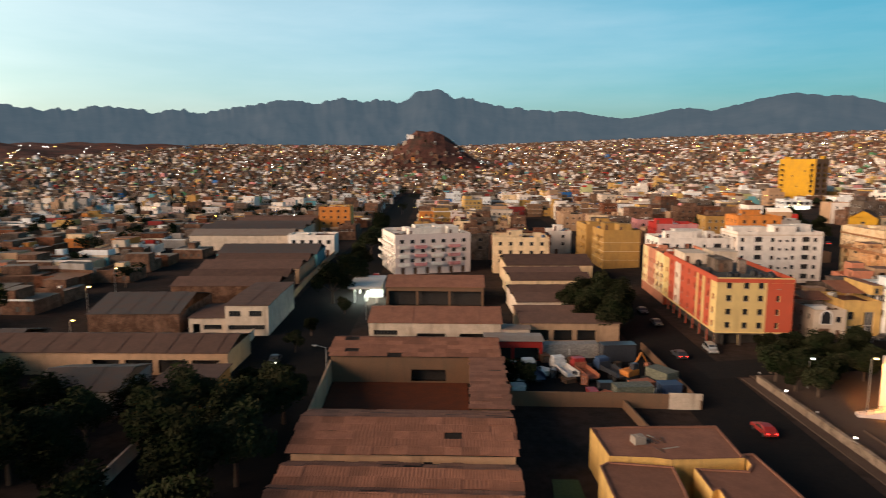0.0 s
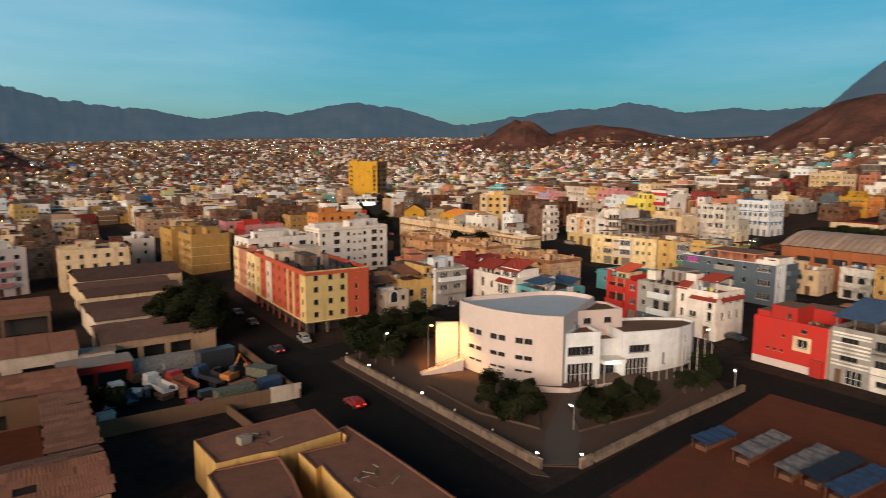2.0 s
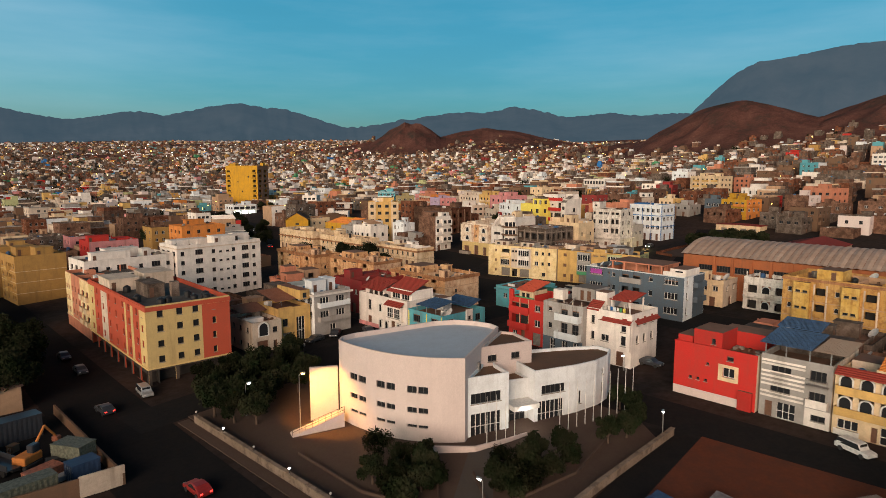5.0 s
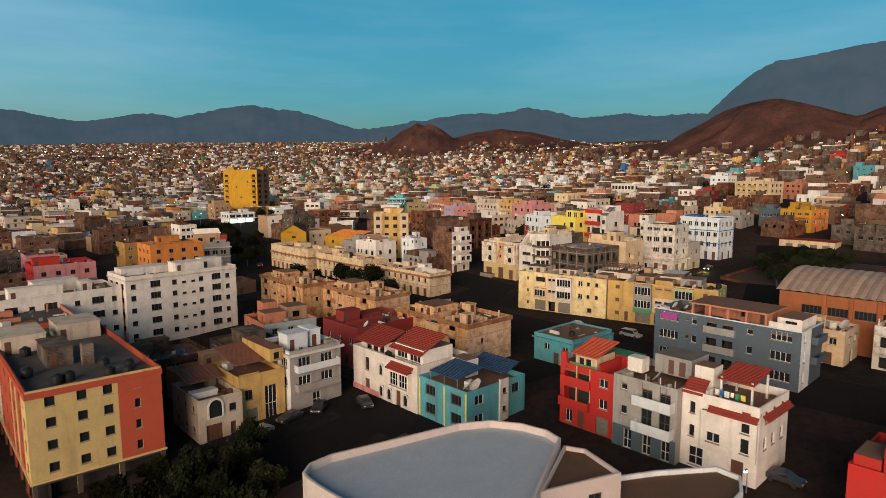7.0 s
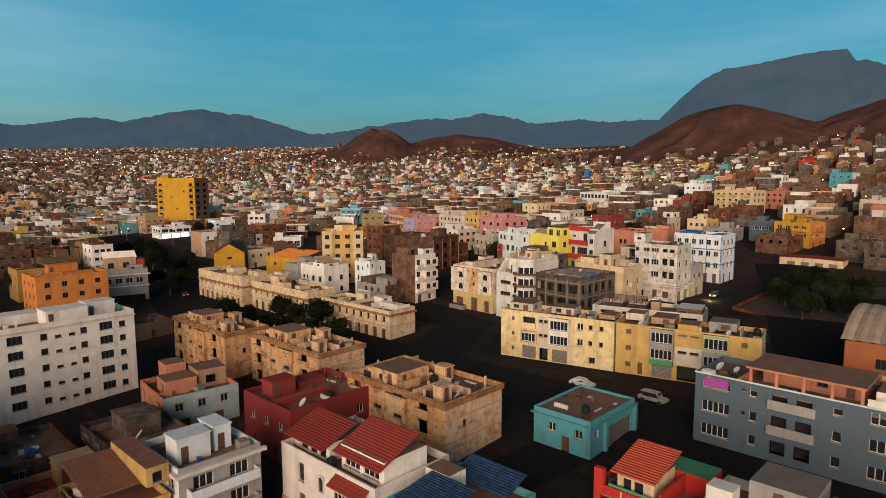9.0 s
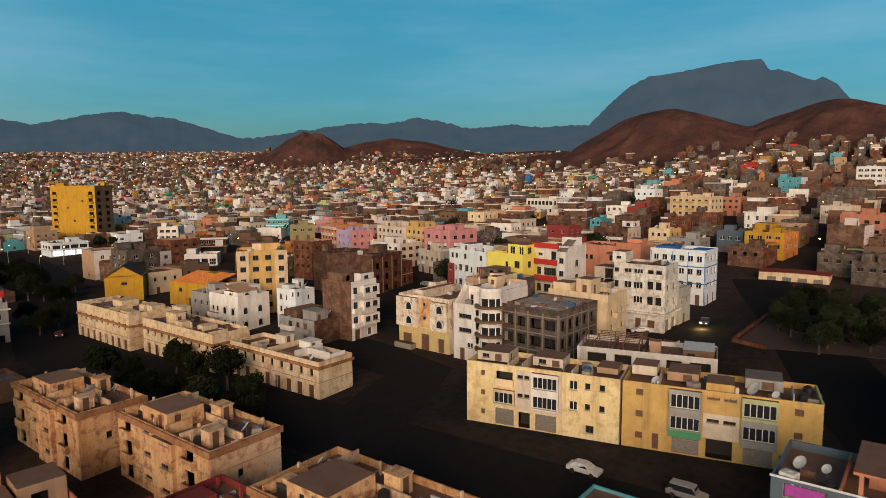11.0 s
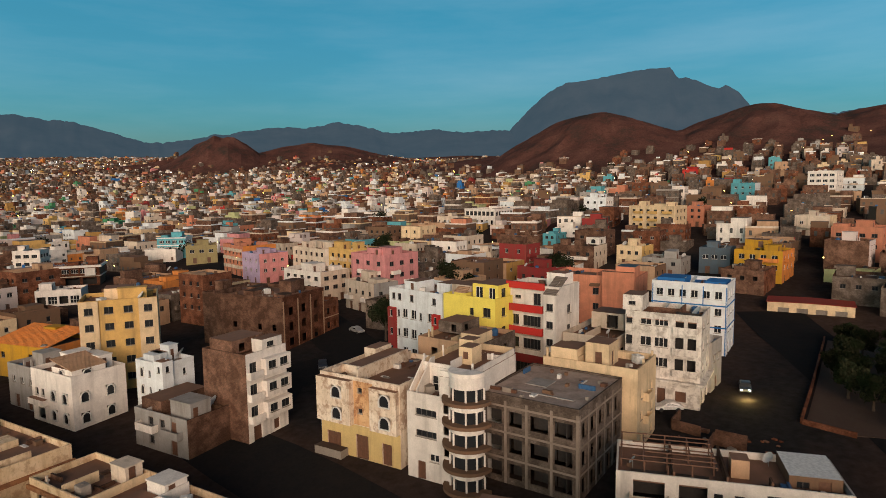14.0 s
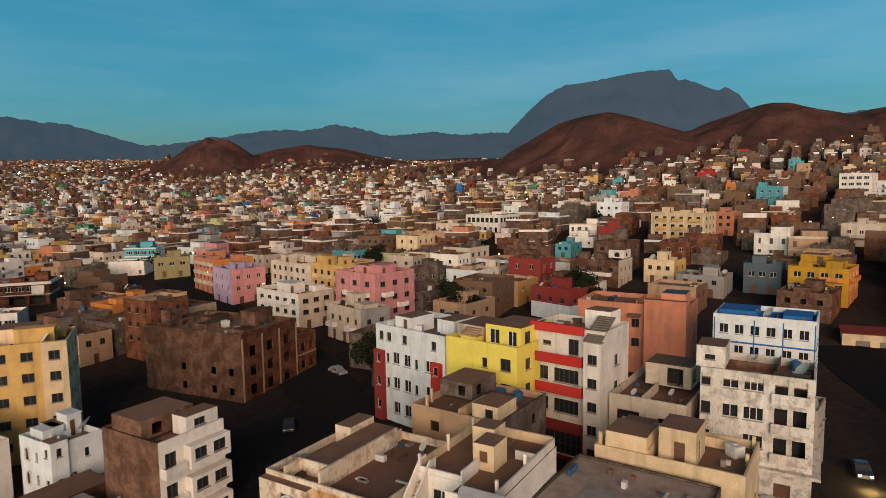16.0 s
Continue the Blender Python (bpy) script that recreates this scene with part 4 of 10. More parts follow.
def H(label, x, y, w, d, top, cols=(3, 3), levels=None, wall=PALE, side=None, win=(1.2, 1.2), ground="d", jumble=2, style="w", yaw=-2.0, **more):
    """A named house with regular openings; cols: openings on the south and on the west face."""
    g = gz(x, y)
    n = levels or max(1, round((top - g - 0.6) / 3.15))
    st = (top - g - more.get("parapet", 0.8)) / n
    front = more.pop("front", None)
    left = more.pop("left", None)
    ww, wh = win
    if front is None:
        front = grid(w, range(1, n), cols[0], ww, wh, 0.95, style, st) + row(max(1, cols[0] - 1), w, 0.02, 1.4, 2.3, ground)
    if left is None:
        left = grid(d, range(1, n), cols[1], ww, wh, 0.95, style, st) + row(max(1, cols[1] - 1), d, 0.02, 1.4, 2.3, ground)
    if "extras" not in more:
        more["extras"] = roof_jumble(R, w, d, side or wall, jumble)
    tanks, dishes, tall = more.pop("tanks", 1), more.pop("dishes", 1), more.pop("tall", 1.0)
    ob = mark(house(label, x, y, w, d, top, yaw, wall, side, front, left, **more))
    ob.scale.z = tall
    roof_things(ob, R, tanks, dishes)
    roof_clutter(ob, R)
    return ob



# ---------------------------------------------------------------- the orange and cream apartment block
g0 = gz(54.5, 126)
red = mark(house("five-storey apartment block with cream and brick-red painted bands", 54.6, 126.5, 15.2, 38, 15.1, -3.2, CREAMYELLOW, TERRA,
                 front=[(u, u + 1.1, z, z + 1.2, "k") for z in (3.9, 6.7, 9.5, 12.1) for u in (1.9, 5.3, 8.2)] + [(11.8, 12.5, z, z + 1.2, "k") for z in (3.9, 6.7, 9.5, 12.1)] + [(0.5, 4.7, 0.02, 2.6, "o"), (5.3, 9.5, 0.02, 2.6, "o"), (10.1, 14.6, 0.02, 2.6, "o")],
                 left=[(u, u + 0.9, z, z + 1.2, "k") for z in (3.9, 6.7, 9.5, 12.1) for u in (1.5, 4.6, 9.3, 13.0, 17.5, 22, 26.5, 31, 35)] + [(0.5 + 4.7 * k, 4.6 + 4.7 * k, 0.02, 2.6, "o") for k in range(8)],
                 parapet=0.9, roof=ROOFDARK, category="apartment block", name="apartment_block", bands=[(13.35, 0.12, 0.75, TERRA), (2.9, 0.2, 0.25, CREAMYELLOW)],
                 extras=[(4.2, 7.4, 12, 19, 0, 2.5, GREYBLOCK), (8.2, 9.6, 10.2, 11.6, 0, 2.9, GREYBLOCK), (0.4, 6, 23, 31, 0, 2.4, PALE), (8, 14, 26, 33, 0, 2.5, PALE)]))
ZS = (3.9, 6.7, 9.5, 12.1)
# shade of the recessed ground storey, put into the wall colour
painted(red, "front", 0.02, 15.18, 0.0, 2.85, SHADEBASE, [(0.5, 4.7, 0.02, 2.6), (5.3, 9.5, 0.02, 2.6), (10.1, 14.6, 0.02, 2.6)], "ground-storey wall painted dark for the overhang's shade")
painted(red, "left", 0.02, 37.98, 0.0, 2.85, SHADEBASE, [(0.5 + 4.7 * k, 4.6 + 4.7 * k, 0.02, 2.6) for k in range(8)], "ground-storey wall painted dark for the overhang's shade")
painted(red, "front", 9.9, 15.18, 2.9, 13.3, TERRA, [(11.8, 12.5, z, z + 1.2) for z in ZS], "brick-red painted wall panel")
for u0, u1, m in ((0.02, 3.6, CREAM), (7.2, 8.6, CREAM), (11.4, 12.4, CREAM), (24.0, 28.4, PALE), (33.5, 37.98, CREAM)):
    painted(red, "left", u0, u1, 2.9, 13.3, CREAMYELLOW if m is CREAM else m, [(u, u + 0.9, z, z + 1.2) for z in ZS for u in (1.5, 26.5, 35)], "cream painted wall panel")
SILLS = (3.8, 6.6, 9.4, 12.0)
pale_row = H("salmon and cream apartment block with recessed balconies", 57.0, 165, 14, 22, 14.2, wall=SALMON, side=SALMON, left=[(u, u + 1.0, z, z + 1.1, "k") for z in SILLS[:3] for u in (9.6, 12.2, 14.8, 18.4, 20.4)] + [(u, u + 1.9, z - 0.5, z + 1.3, "o") for z in SILLS[:3] for u in (1.2, 5.0)], front=[(2, 3, z, z + 1.1, "k") for z in SILLS[:3]], style="k", category="apartment block", yaw=-3, roof=ROOFDARK,
  balconies=[("left", u - 0.2, u + 2.2, z - 0.6, 0.7, CREAM) for z in SILLS[:3] for u in (1.2, 5.0)], bands=[(2.7, 0.15, 0.2, CREAM)])
for u0, u1 in ((0.02, 8.4), (16.6, 21.98)):
    painted(pale_row, "left", u0, u1, 2.95, 13.2, PALEYELLOW, [(u, u + 1.0, z, z + 1.1) for z in SILLS[:3] for u in (18.4, 20.4)] + [(u, u + 1.9, z - 0.5, z + 1.3) for z in SILLS[:3] for u in (1.2, 5.0)], "cream painted wall panel")
# white long apartments
H("white plastered four-storey apartment block", 84, 183, 25, 11, 18.3, (7, 3), levels=5, wall=WHITE, front=[(u, u + w_, z, z + (1.4 if w_ > 2 else 0.55 if w_ == 1.0 else 1.1), "k") for z in (2.4, 5.2, 8.0, 10.7, 13.2) for u, w_ in ((1.0, 1.1), (5.1, 2.2), (9.8, 1.1), (12.0, 1.0), (14.1, 1.0), (15.9, 1.1), (19.0, 2.2), (22.3, 1.1))], win=(1.9, 1.2), style="k", ground="g", yaw=1, bands=[(15.0, 0.15, 0.3, PALE)], category="apartment block", jumble=3)
H("white plastered apartment block with roof terraces", 61.6, 184, 22, 12, 16.3, (6, 3), wall=WHITE, front=[(u, u + w_, z, z + (1.4 if w_ > 2 else 1.1), "k") for z in (2.6, 5.9, 9.2, 12.2) for u, w_ in ((1.0, 2.2), (5.0, 1.0), (7.6, 2.3), (13.0, 1.0), (16.2, 2.3), (20.0, 1.0))], win=(2.0, 1.2), style="k", ground="g", yaw=1, category="apartment block", jumble=3)
H("ochre apartment block with bare gable", 54.5, 221, 13, 15, 14.6, (0, 3), wall=OCHRE, side=OCHRE, win=(1.2, 1.2), style="k", front=[], category="apartment block", yaw=2, roof=ROOFDARK, left=[(u, u + 1.1, z, z + 1.2, "k") for z in (1.2, 4.3, 7.4, 10.4) for u in (1.2, 3.4, 8.0, 12.6)] + [(5.2, 7.0, z, z + 1.7, "o") for z in (3.8, 6.9, 9.9)], balconies=[("left", 4.8, 7.4, z, 1.0, YELLOW) for z in (3.7, 6.8, 9.8)], bands=[(z, 0.03, 0.12, CREAM) for z in (3.2, 6.3, 9.4)])
H("ochre apartment block with stepped balconies", 52, 238, 13, 15, 15, (0, 3), wall=OCHRE, side=OCHRE, style="k", category="apartment block", yaw=2, balconies=[("left", 2, 5, 6, 1, OCHRE), ("left", 2, 5, 9, 1, OCHRE)])
H("cream apartment house with three storeys", 15.5, 216, 19, 13, 12.6, (5, 3), wall=CREAM, win=(1.2, 1.2), style="k")
H("white house with dark red roof", 39, 262, 12, 12, 10, (2, 3), wall=WHITE, roof=TILE, style="k")
H("orange flat-roofed block behind white apartments", 108, 236, 16, 12, 18.5, (4, 3), wall=ORANGE, style="k")
H("red-walled house with white trim", 78, 236, 15, 12, 15.5, (4, 3), wall=PINK, side=RED, style="k")
H("tall ochre-yellow tower block", 250, 436, 12, 30, 41, (4, 6), wall=BROWN, side=GOLD, yaw=20, left=[(1.6, 4.4, 3.4 + 3.6 * k, 5.9 + 3.6 * k, "o") for k in range(7)] + [(25.8, 28.6, 3.6 + 3.6 * k, 5.6 + 3.6 * k, "o") for k in range(7)] + [(8, 9.2, 22.0, 23.0, "k"), (14, 15.2, 11.2, 12.2, "k"), (18, 19, 18.4, 19.4, "k")], front=[(u, u + 2.6, 4 + 3.6 * k, 6 + 3.6 * k, "o") for k in range(7) for u in (1.4, 7.2)], balconies=[("left", 1.2, 4.8, 3.3 + 3.6 * k, 0.9, GOLD) for k in range(7)] + [("left", 25.4, 29.0, 3.3 + 3.6 * k, 0.5, GOLD) for k in range(7)], category="tower block", name="tower_block", jumble=2)

# houses facing the cross street
H("cream house with an arched loggia", 75.3, 127.6, 6.5, 10.5, 8.2, wall=PALE, front=[(1.2, 3.6, 3.4, 6.4, "a"), (1.0, 3.4, 0.02, 2.5, "d"), (4.6, 5.5, 0.02, 2.2, "d"), (4.5, 5.6, 3.8, 5.0, "k")], left=grid(10.5, (0, 1), 3, 1, 1.1, style="k"), extras=[(0.4, 4.2, 3.2, 4.9, 0, 0.9, WHITE)], slopes=[(0.3, 6.2, 5.4, 10.2, 7.45, 8.4, "y", SHED)])
H("yellow house with a terracotta roof terrace", 82.0, 128.8, 7.6, 10, 9.8, wall=YELLOW, roof=SHED, front=[(1, 2.2, 3.8, 5.4, "k"), (4.2, 6.2, 0.02, 5.4, "b"), (1, 3, 0.02, 2.4, "g")], left=[], extras=[(0.4, 3.6, 0.5, 0.62, 0, 0.9, YELLOW)], volumes=[(5.3, 7.58, 0.02, 9.8, 9.0, 11.0, YELLOW, [(0.6, 1.6, 9.3, 10.4, "k")], (), SHED)], slopes=[(0.25, 5.2, 1.6, 9.7, 9.05, 10.3, "y", SHED)])
H("grey rendered house with white roof edge", 90, 127.5, 9.4, 10, 12.4, (2, 3), wall=GREYWALL, side=COOLWHITE, style="b", win=(2.2, 1.5), balconies=[("front", 0.8, 8.6, 6.6, 1.2, COOLWHITE), ("front", 0.8, 8.6, 3.5, 1.2, GREYWALL)], bands=[(9.0, 0.5, 0.4, WHITE)], ground="b")
H("low terracotta-roofed house behind the yellow one", 79, 141, 12, 9, 7.2, wall=TAN, roof=TILE, jumble=1)
H("low unplastered house with a flat roof", 76, 154, 13, 12, 7.5, wall=BLOCK, jumble=2)
H("low grey house between courtyards", 91, 146, 10, 14, 8.2, wall=GREYBLOCK, jumble=3)
H("low house with a pale blue parapet and salmon roof rooms", 102.2, 158.0, 11.6, 12, 9.2, (3, 3), yaw=-8, wall=paint("pale_blue", (0.36, 0.42, 0.43)), side=SALMON, jumble=0, tanks=1, dishes=1, volumes=[(1.4, 6.2, 3.2, 7.6, 5.2, 7.6, SALMON, (), [(1, 2, 5.3, 7.0, "d")], ROOF), (2.8, 6.0, 7.7, 11.4, 5.2, 9.0, SALMON, (), (), ROOF), (6.6, 11.2, 3.8, 8.6, 5.2, 8.2, TAN, [(1.2, 2.8, 5.9, 7.2, "o")], [(1.2, 2.6, 5.4, 7.2, "o")], ROOF)], extras=[(0.3, 2.2, 2.6, 2.75, 0, 1.0, SALMON)])
H("white house with a pale roof sheet above a bare wall", 131.5, 262.2, 12.8, 11, 14.8, yaw=-17, wall=GREYWALL, side=GREYWALL, front=[(1.2 + 2.8 * k, 3.0 + 2.8 * k, 6.0, 7.6, "b") for k in range(4)] + [(1, 11.8, 0.02, 2.4, "o")], left=[], jumble=1, tanks=1, bands=[(8.4, 0.5, 0.35, WHITE), (5.0, 0.3, 0.3, COOLWHITE)], volumes=[(1.5, 10.2, 4.2, 10.6, 9.6, 13.4, TAN, [(1, 2.6, 10.2, 11.8, "k"), (5, 6.8, 10.2, 11.8, "k")], (), WHITE), (10.4, 12.4, 3.4, 10.4, 9.6, 12.6, RED, (), (), ROOF)], slopes=[(1.2, 10.4, 3.8, 10.8, 13.42, 14.6, "y", WHITE)])
H("cream house with a dull blue gable wall", 120.3, 259.2, 7, 6, 15.8, (2, 2), yaw=-40, wall=CREAM, side=ORANGE, back=paint("dull_blue", (0.12, 0.20, 0.25)), style="k", jumble=2, roof=SHED)
H("dark red house with a walled roof terrace", 108.4, 134.5, 14.6, 12, 11.6, (3, 3), wall=DARKRED, side=DARKRED, style="b", jumble=2)
H("white house with red-tiled penthouse roofs", 102.6, 111.6, 11, 17.2, 10.0, tall=1.12, wall=WHITE, side=WHITE, left=[(12.6, 13.7, 3.6, 5.6, "k"), (8.6, 9.7, 3.6, 5.4, "a"), (8.6, 9.7, 0.4, 2.2, "a"), (6.4, 7.6, 0.4, 2.2, "a"), (2.2, 3.4, 0.4, 2.2, "a"), (4.2, 5.4, 0.02, 2.4, "d"), (12.5, 13.8, 0.02, 2.3, "d")], front=grid(11, (0, 1), 3), tanks=1, dishes=2, panels=[("left", 9.8, 17.4, 0, 0.9, PINK)],
  volumes=[(1.6, 8, 9.8, 16.8, 6.05, 8.0, WHITE, (), [(0.6, 1.9, 6.3, 7.8, "o"), (2.4, 3.7, 6.3, 7.8, "o"), (4.2, 5.5, 6.3, 7.8, "o")], ROOF), (1.8, 8, 0.6, 7.8, 6.05, 8.6, WHITE, (), [(0.8, 3.4, 6.6, 8.0, "b"), (4.0, 6.6, 6.6, 8.0, "b")], ROOF), (-0.9, -0.01, 1.2, 6.2, 2.8, 5.6, WHITE, (), [(0.3, 2.3, 3.3, 5.2, "b"), (2.6, 4.6, 3.3, 5.2, "b")], ROOF)],
  slopes=[(0.3, 5.4, 9.4, 17.0, 7.7, 9.4, "x", TILE), (0.8, 6.6, 0.3, 8.2, 8.0, 10.2, "x", TILE), (-1.3, 0.2, 0.9, 6.5, 5.65, 6.5, "x", TILE)], extras=[])
H("turquoise house with a blue awning roof", 102.4, 100.9, 12.5, 10.6, 9.0, tall=1.08, wall=TURQ, side=TURQ, left=[(u, u + 2.2, z, z + 1.5, "k") for z in (0.9, 3.6) for u in (1.2, 6.8)], front=[(1.6, 3.4, z, z + 1.4, "b") for z in (0.9, 3.6)] + [(9.6, 11.2, 3.6, 5.0, "k")], tanks=1, dishes=3, panels=[("left", u, u + 0.3, 0, 5.6, LEMON) for u in (0.1, 4.6, 10.2)], volumes=[(6.6, 8.4, -0.35, -0.01, -0.5, 6.3, WHITE, [(0.5, 1.3, 4.2, 5.0, "k"), (0.5, 1.3, 1.6, 2.4, "k")], (), ROOF), (6.2, 8.8, 6.4, 9.8, 5.0, 7.6, WHITE, (), (), ROOF)],
  slopes=[(0.5, 6.0, 2.4, 8.6, 6.9, 7.6, "x", BLUESHEET), (8.9, 12.4, 1.0, 8.6, 6.3, 7.4, "x", BLUESHEET)], extras=[(0.6, 0.72, y_, y_ + 0.12, 0, 1.85, GALV) for y_ in (2.6, 5.4, 8.4)])
def old_block(label, x, y, w, d, top, gable, face):
    """A weathered three-storey block: slit windows, dark loggia bays, cornices, a jumble of roof rooms."""
    h = top - gz(x, y)
    return H(label, x, y, w, d, top, wall=gable, side=face, left=[(u, u + 1.7, z, z + 0.55, "k") for z in (1.6, 4.7, 7.6) for u in (d * 0.38, d * 0.62)] + [(u, u + 1.7, z, z + 1.9, "o") for z in (0.4, 3.6, 6.7) for u in (d * 0.16, d * 0.84)], front=[(3.5, 4.3, 4.6, 5.6, "k")], category="apartment block", tanks=1, dishes=3,
             extras=[(0.24, w * 0.55, d * 0.3, d * 0.3 + 0.18, 0, 1.2, PEACH), (0.24, w * 0.4, d * 0.46, d * 0.46 + 0.18, 0, 1.3, face), (w * 0.5, w * 0.5 + 0.18, d * 0.04, d * 0.28, 0, 1.1, PEACH), (w * 0.55, w - 0.24, d * 0.82, d * 0.82 + 0.18, 0, 1.5, PEACH), (0.24, w * 0.5, d * 0.91, d * 0.91 + 0.18, 0, 1.3, face), (w * 0.66, w * 0.66 + 0.18, d * 0.3, d * 0.8, 0, 0.9, PEACH),
                     (w * 0.14, w * 0.14 + 1.9, d * 0.1, d * 0.1 + 1.7, 0, 1.95, PEACH), (w * 0.7, w * 0.7 + 1.8, d * 0.38, d * 0.38 + 2.2, 0, 2.0, face), (w * 0.2, w * 0.2 + 1.4, d * 0.84, d * 0.84 + 1.2, 0, 1.3, PEACH)] + [(w * a_, w * a_ + 0.26, d * b_, d * b_ + 0.26, 0, 1.5, PEACH) for a_, b_ in ((0.06, 0.22), (0.05, 0.6), (0.3, 0.32), (0.9, 0.1), (0.9, 0.62), (0.45, 0.95))],
             bands=[(h - 0.85, 0.26, 0.8, RIM), (6.15, 0.06, 0.12, TAN), (3.0, 0.06, 0.12, TAN)], balconies=[("left", d * 0.13, d * 0.13 + 2.6, z, 0.7, face) for z in (3.1, 6.25)] + [("left", d * 0.81, d * 0.81 + 2.6, z, 0.7, face) for z in (3.1, 6.25)],
             volumes=[(-0.55, -0.01, d * 0.34, d * 0.56, -0.5, h - 1.0, face, (), [(0.8, 2.5, z, z + 0.55, "k") for z in (1.6, 4.7, 7.6)], ROOF), (1.0, w * 0.62, d * 0.5, d * 0.78, h - 0.85, h + 1.5, face, [(1, 1.9, h - 0.8, h + 1.1, "d")], [(1.2, 2.2, h - 0.8, h + 1.1, "d"), (3.2, 4.0, h - 0.1, h + 0.8, "k")], ROOF)])


old_block("salmon apartment block with terraced roof", 121.2, 118.6, 11.8, 20.5, 12.8, PEACH, WARM)
old_block("weathered beige apartment block with roof rooms", 123.8, 148.6, 9.6, 21.5, 13.2, PEACH, WARM)
old_block("weathered ochre apartment block with roof clutter", 120.8, 173.0, 9, 22, 13.2, WARM, WARM)
H("low cream terrace with flat roofs", 156.5, 166.2, 7.8, 25.5, 12.4, (0, 9), wall=OLDCREAM, side=OLDCREAM, bands=[(5.25, 0.28, 0.5, RIM), (2.9, 0.05, 0.12, TAN)], dishes=1, front=[], panels=[("left", 0.35 + 5.42 * k, 0.6 + 5.42 * k, 0, 5.3, PALE) for k in range(5)], style="k", win=(0.9, 1.3), tanks=2, extras=[(0.9, 7.3, 7.2, 7.36, 0, 1.5, WHITE), (3.6, 3.76, 1.2, 7.2, 0, 1.5, WHITE), (3.76, 7.3, 1.2, 1.36, 0, 1.2, WHITE), (4.6, 7.3, 7.5, 10.6, 0, 2.0, WHITE), (0.9, 4.4, 7.5, 11.5, 0, 0.9, ROOF), (0.3, 7.4, 14.2, 14.36, 0, 1.0, CREAM), (0.3, 4.4, 19.2, 19.36, 0, 1.2, CREAM), (5.2, 7.3, 15.4, 18.2, 0, 1.9, PALE), (0.4, 0.6, 22.6, 22.8, 0, 1.4, PALE)])
H("long cream terrace with flat roofs", 155.4, 194.5, 8.4, 27, 13.4, (0, 9), wall=OLDCREAM, side=OLDCREAM, bands=[(5.25, 0.28, 0.5, RIM), (2.9, 0.05, 0.12, TAN)], dishes=1, front=[], panels=[("left", 0.35 + 5.42 * k, 0.6 + 5.42 * k, 0, 5.3, PALE) for k in range(5)], style="k", win=(0.9, 1.3), jumble=4)
H("long cream terrace stepping down the street", 154.6, 224, 10, 26, 14, (0, 9), wall=OLDCREAM, side=OLDCREAM, bands=[(5.25, 0.28, 0.5, RIM), (2.9, 0.05, 0.12, TAN)], dishes=1, front=[], panels=[("left", 0.35 + 5.42 * k, 0.6 + 5.42 * k, 0, 5.3, PALE) for k in range(5)], style="k", win=(0.9, 1.3), jumble=4)
glazed = H("yellow apartment block with glazed balconies", 166.75, 117.75, 7.4, 24.8, 15.6, yaw=9.7, wall=PALE, side=PALEYELLOW,
  left=[(u, u + 0.8, z, z + 0.9, "k") for z in (4.2, 7.2) for u in (2.2, 4.4)] + [(u, u + 0.7, z, z + 0.8, "d") for z in (1.2, 4.2, 7.2) for u in (21.6,)] + [(3.8, 5.0, 0.9, 2.0, "k"), (16.6, 19.8, 0.02, 2.5, "g"), (13.9, 15.8, 0.02, 2.4, "o"), (9.6, 13.0, 0.02, 2.5, "g"), (16.8, 19.6, 6.5, 8.2, "o"), (14.0, 14.9, 4.6, 5.2, "k"), (15.1, 16.0, 4.6, 5.2, "k"), (14.0, 14.9, 7.4, 8.0, "k"), (15.1, 16.0, 7.4, 8.0, "k"), (6.4, 7.6, 3.9, 5.2, "b"), (6.4, 7.6, 6.9, 8.2, "b")],
  front=grid(7.4, (0, 1, 2), 2, 1, 1.2), category="apartment block", tanks=3, dishes=2, panels=[("left", 8.8, 16.2, 2.7, 8.7, PALE)],
  volumes=[(-0.6, -0.04, 9.2, 13.5, 3.3, 8.7, WHITE, (), [(0.25, 4.05, 3.6, 5.3, "b"), (0.25, 4.05, 6.5, 8.2, "b")], ROOF), (-0.5, -0.004, 16.4, 20.0, 3.1, 5.5, CREAM, (), [(0.25, 3.35, 3.5, 5.1, "b")], ROOF),
           (2.5, 7.0, 18.5, 24.0, 8.85, 10.3, PALE, [(1, 2, 8.9, 10.0, "d")], [(1.2, 2.4, 8.9, 10.0, "d"), (3.4, 4.6, 9.3, 9.9, "k")], ROOF), (3.0, 7.0, 9.5, 14.5, 8.85, 10.2, PALE, (), [(0.6, 1.8, 8.9, 9.9, "d"), (2.8, 4.0, 9.2, 9.9, "k")], ROOF), (3.2, 7.0, 1.0, 4.2, 8.85, 9.7, TAN, (), (), ROOF)],
  extras=[(0.21, 6, 15.2, 15.35, 0, 1.3, PALE), (0.21, 3.8, 7.2, 7.35, 0, 1.2, PALE), (0.21, 5, 17.6, 17.75, 0, 1.0, CREAM)], balconies=[("left", 16.6, 19.8, 6.2, 0.5, CREAM)])
glazed.scale.y = 0.925
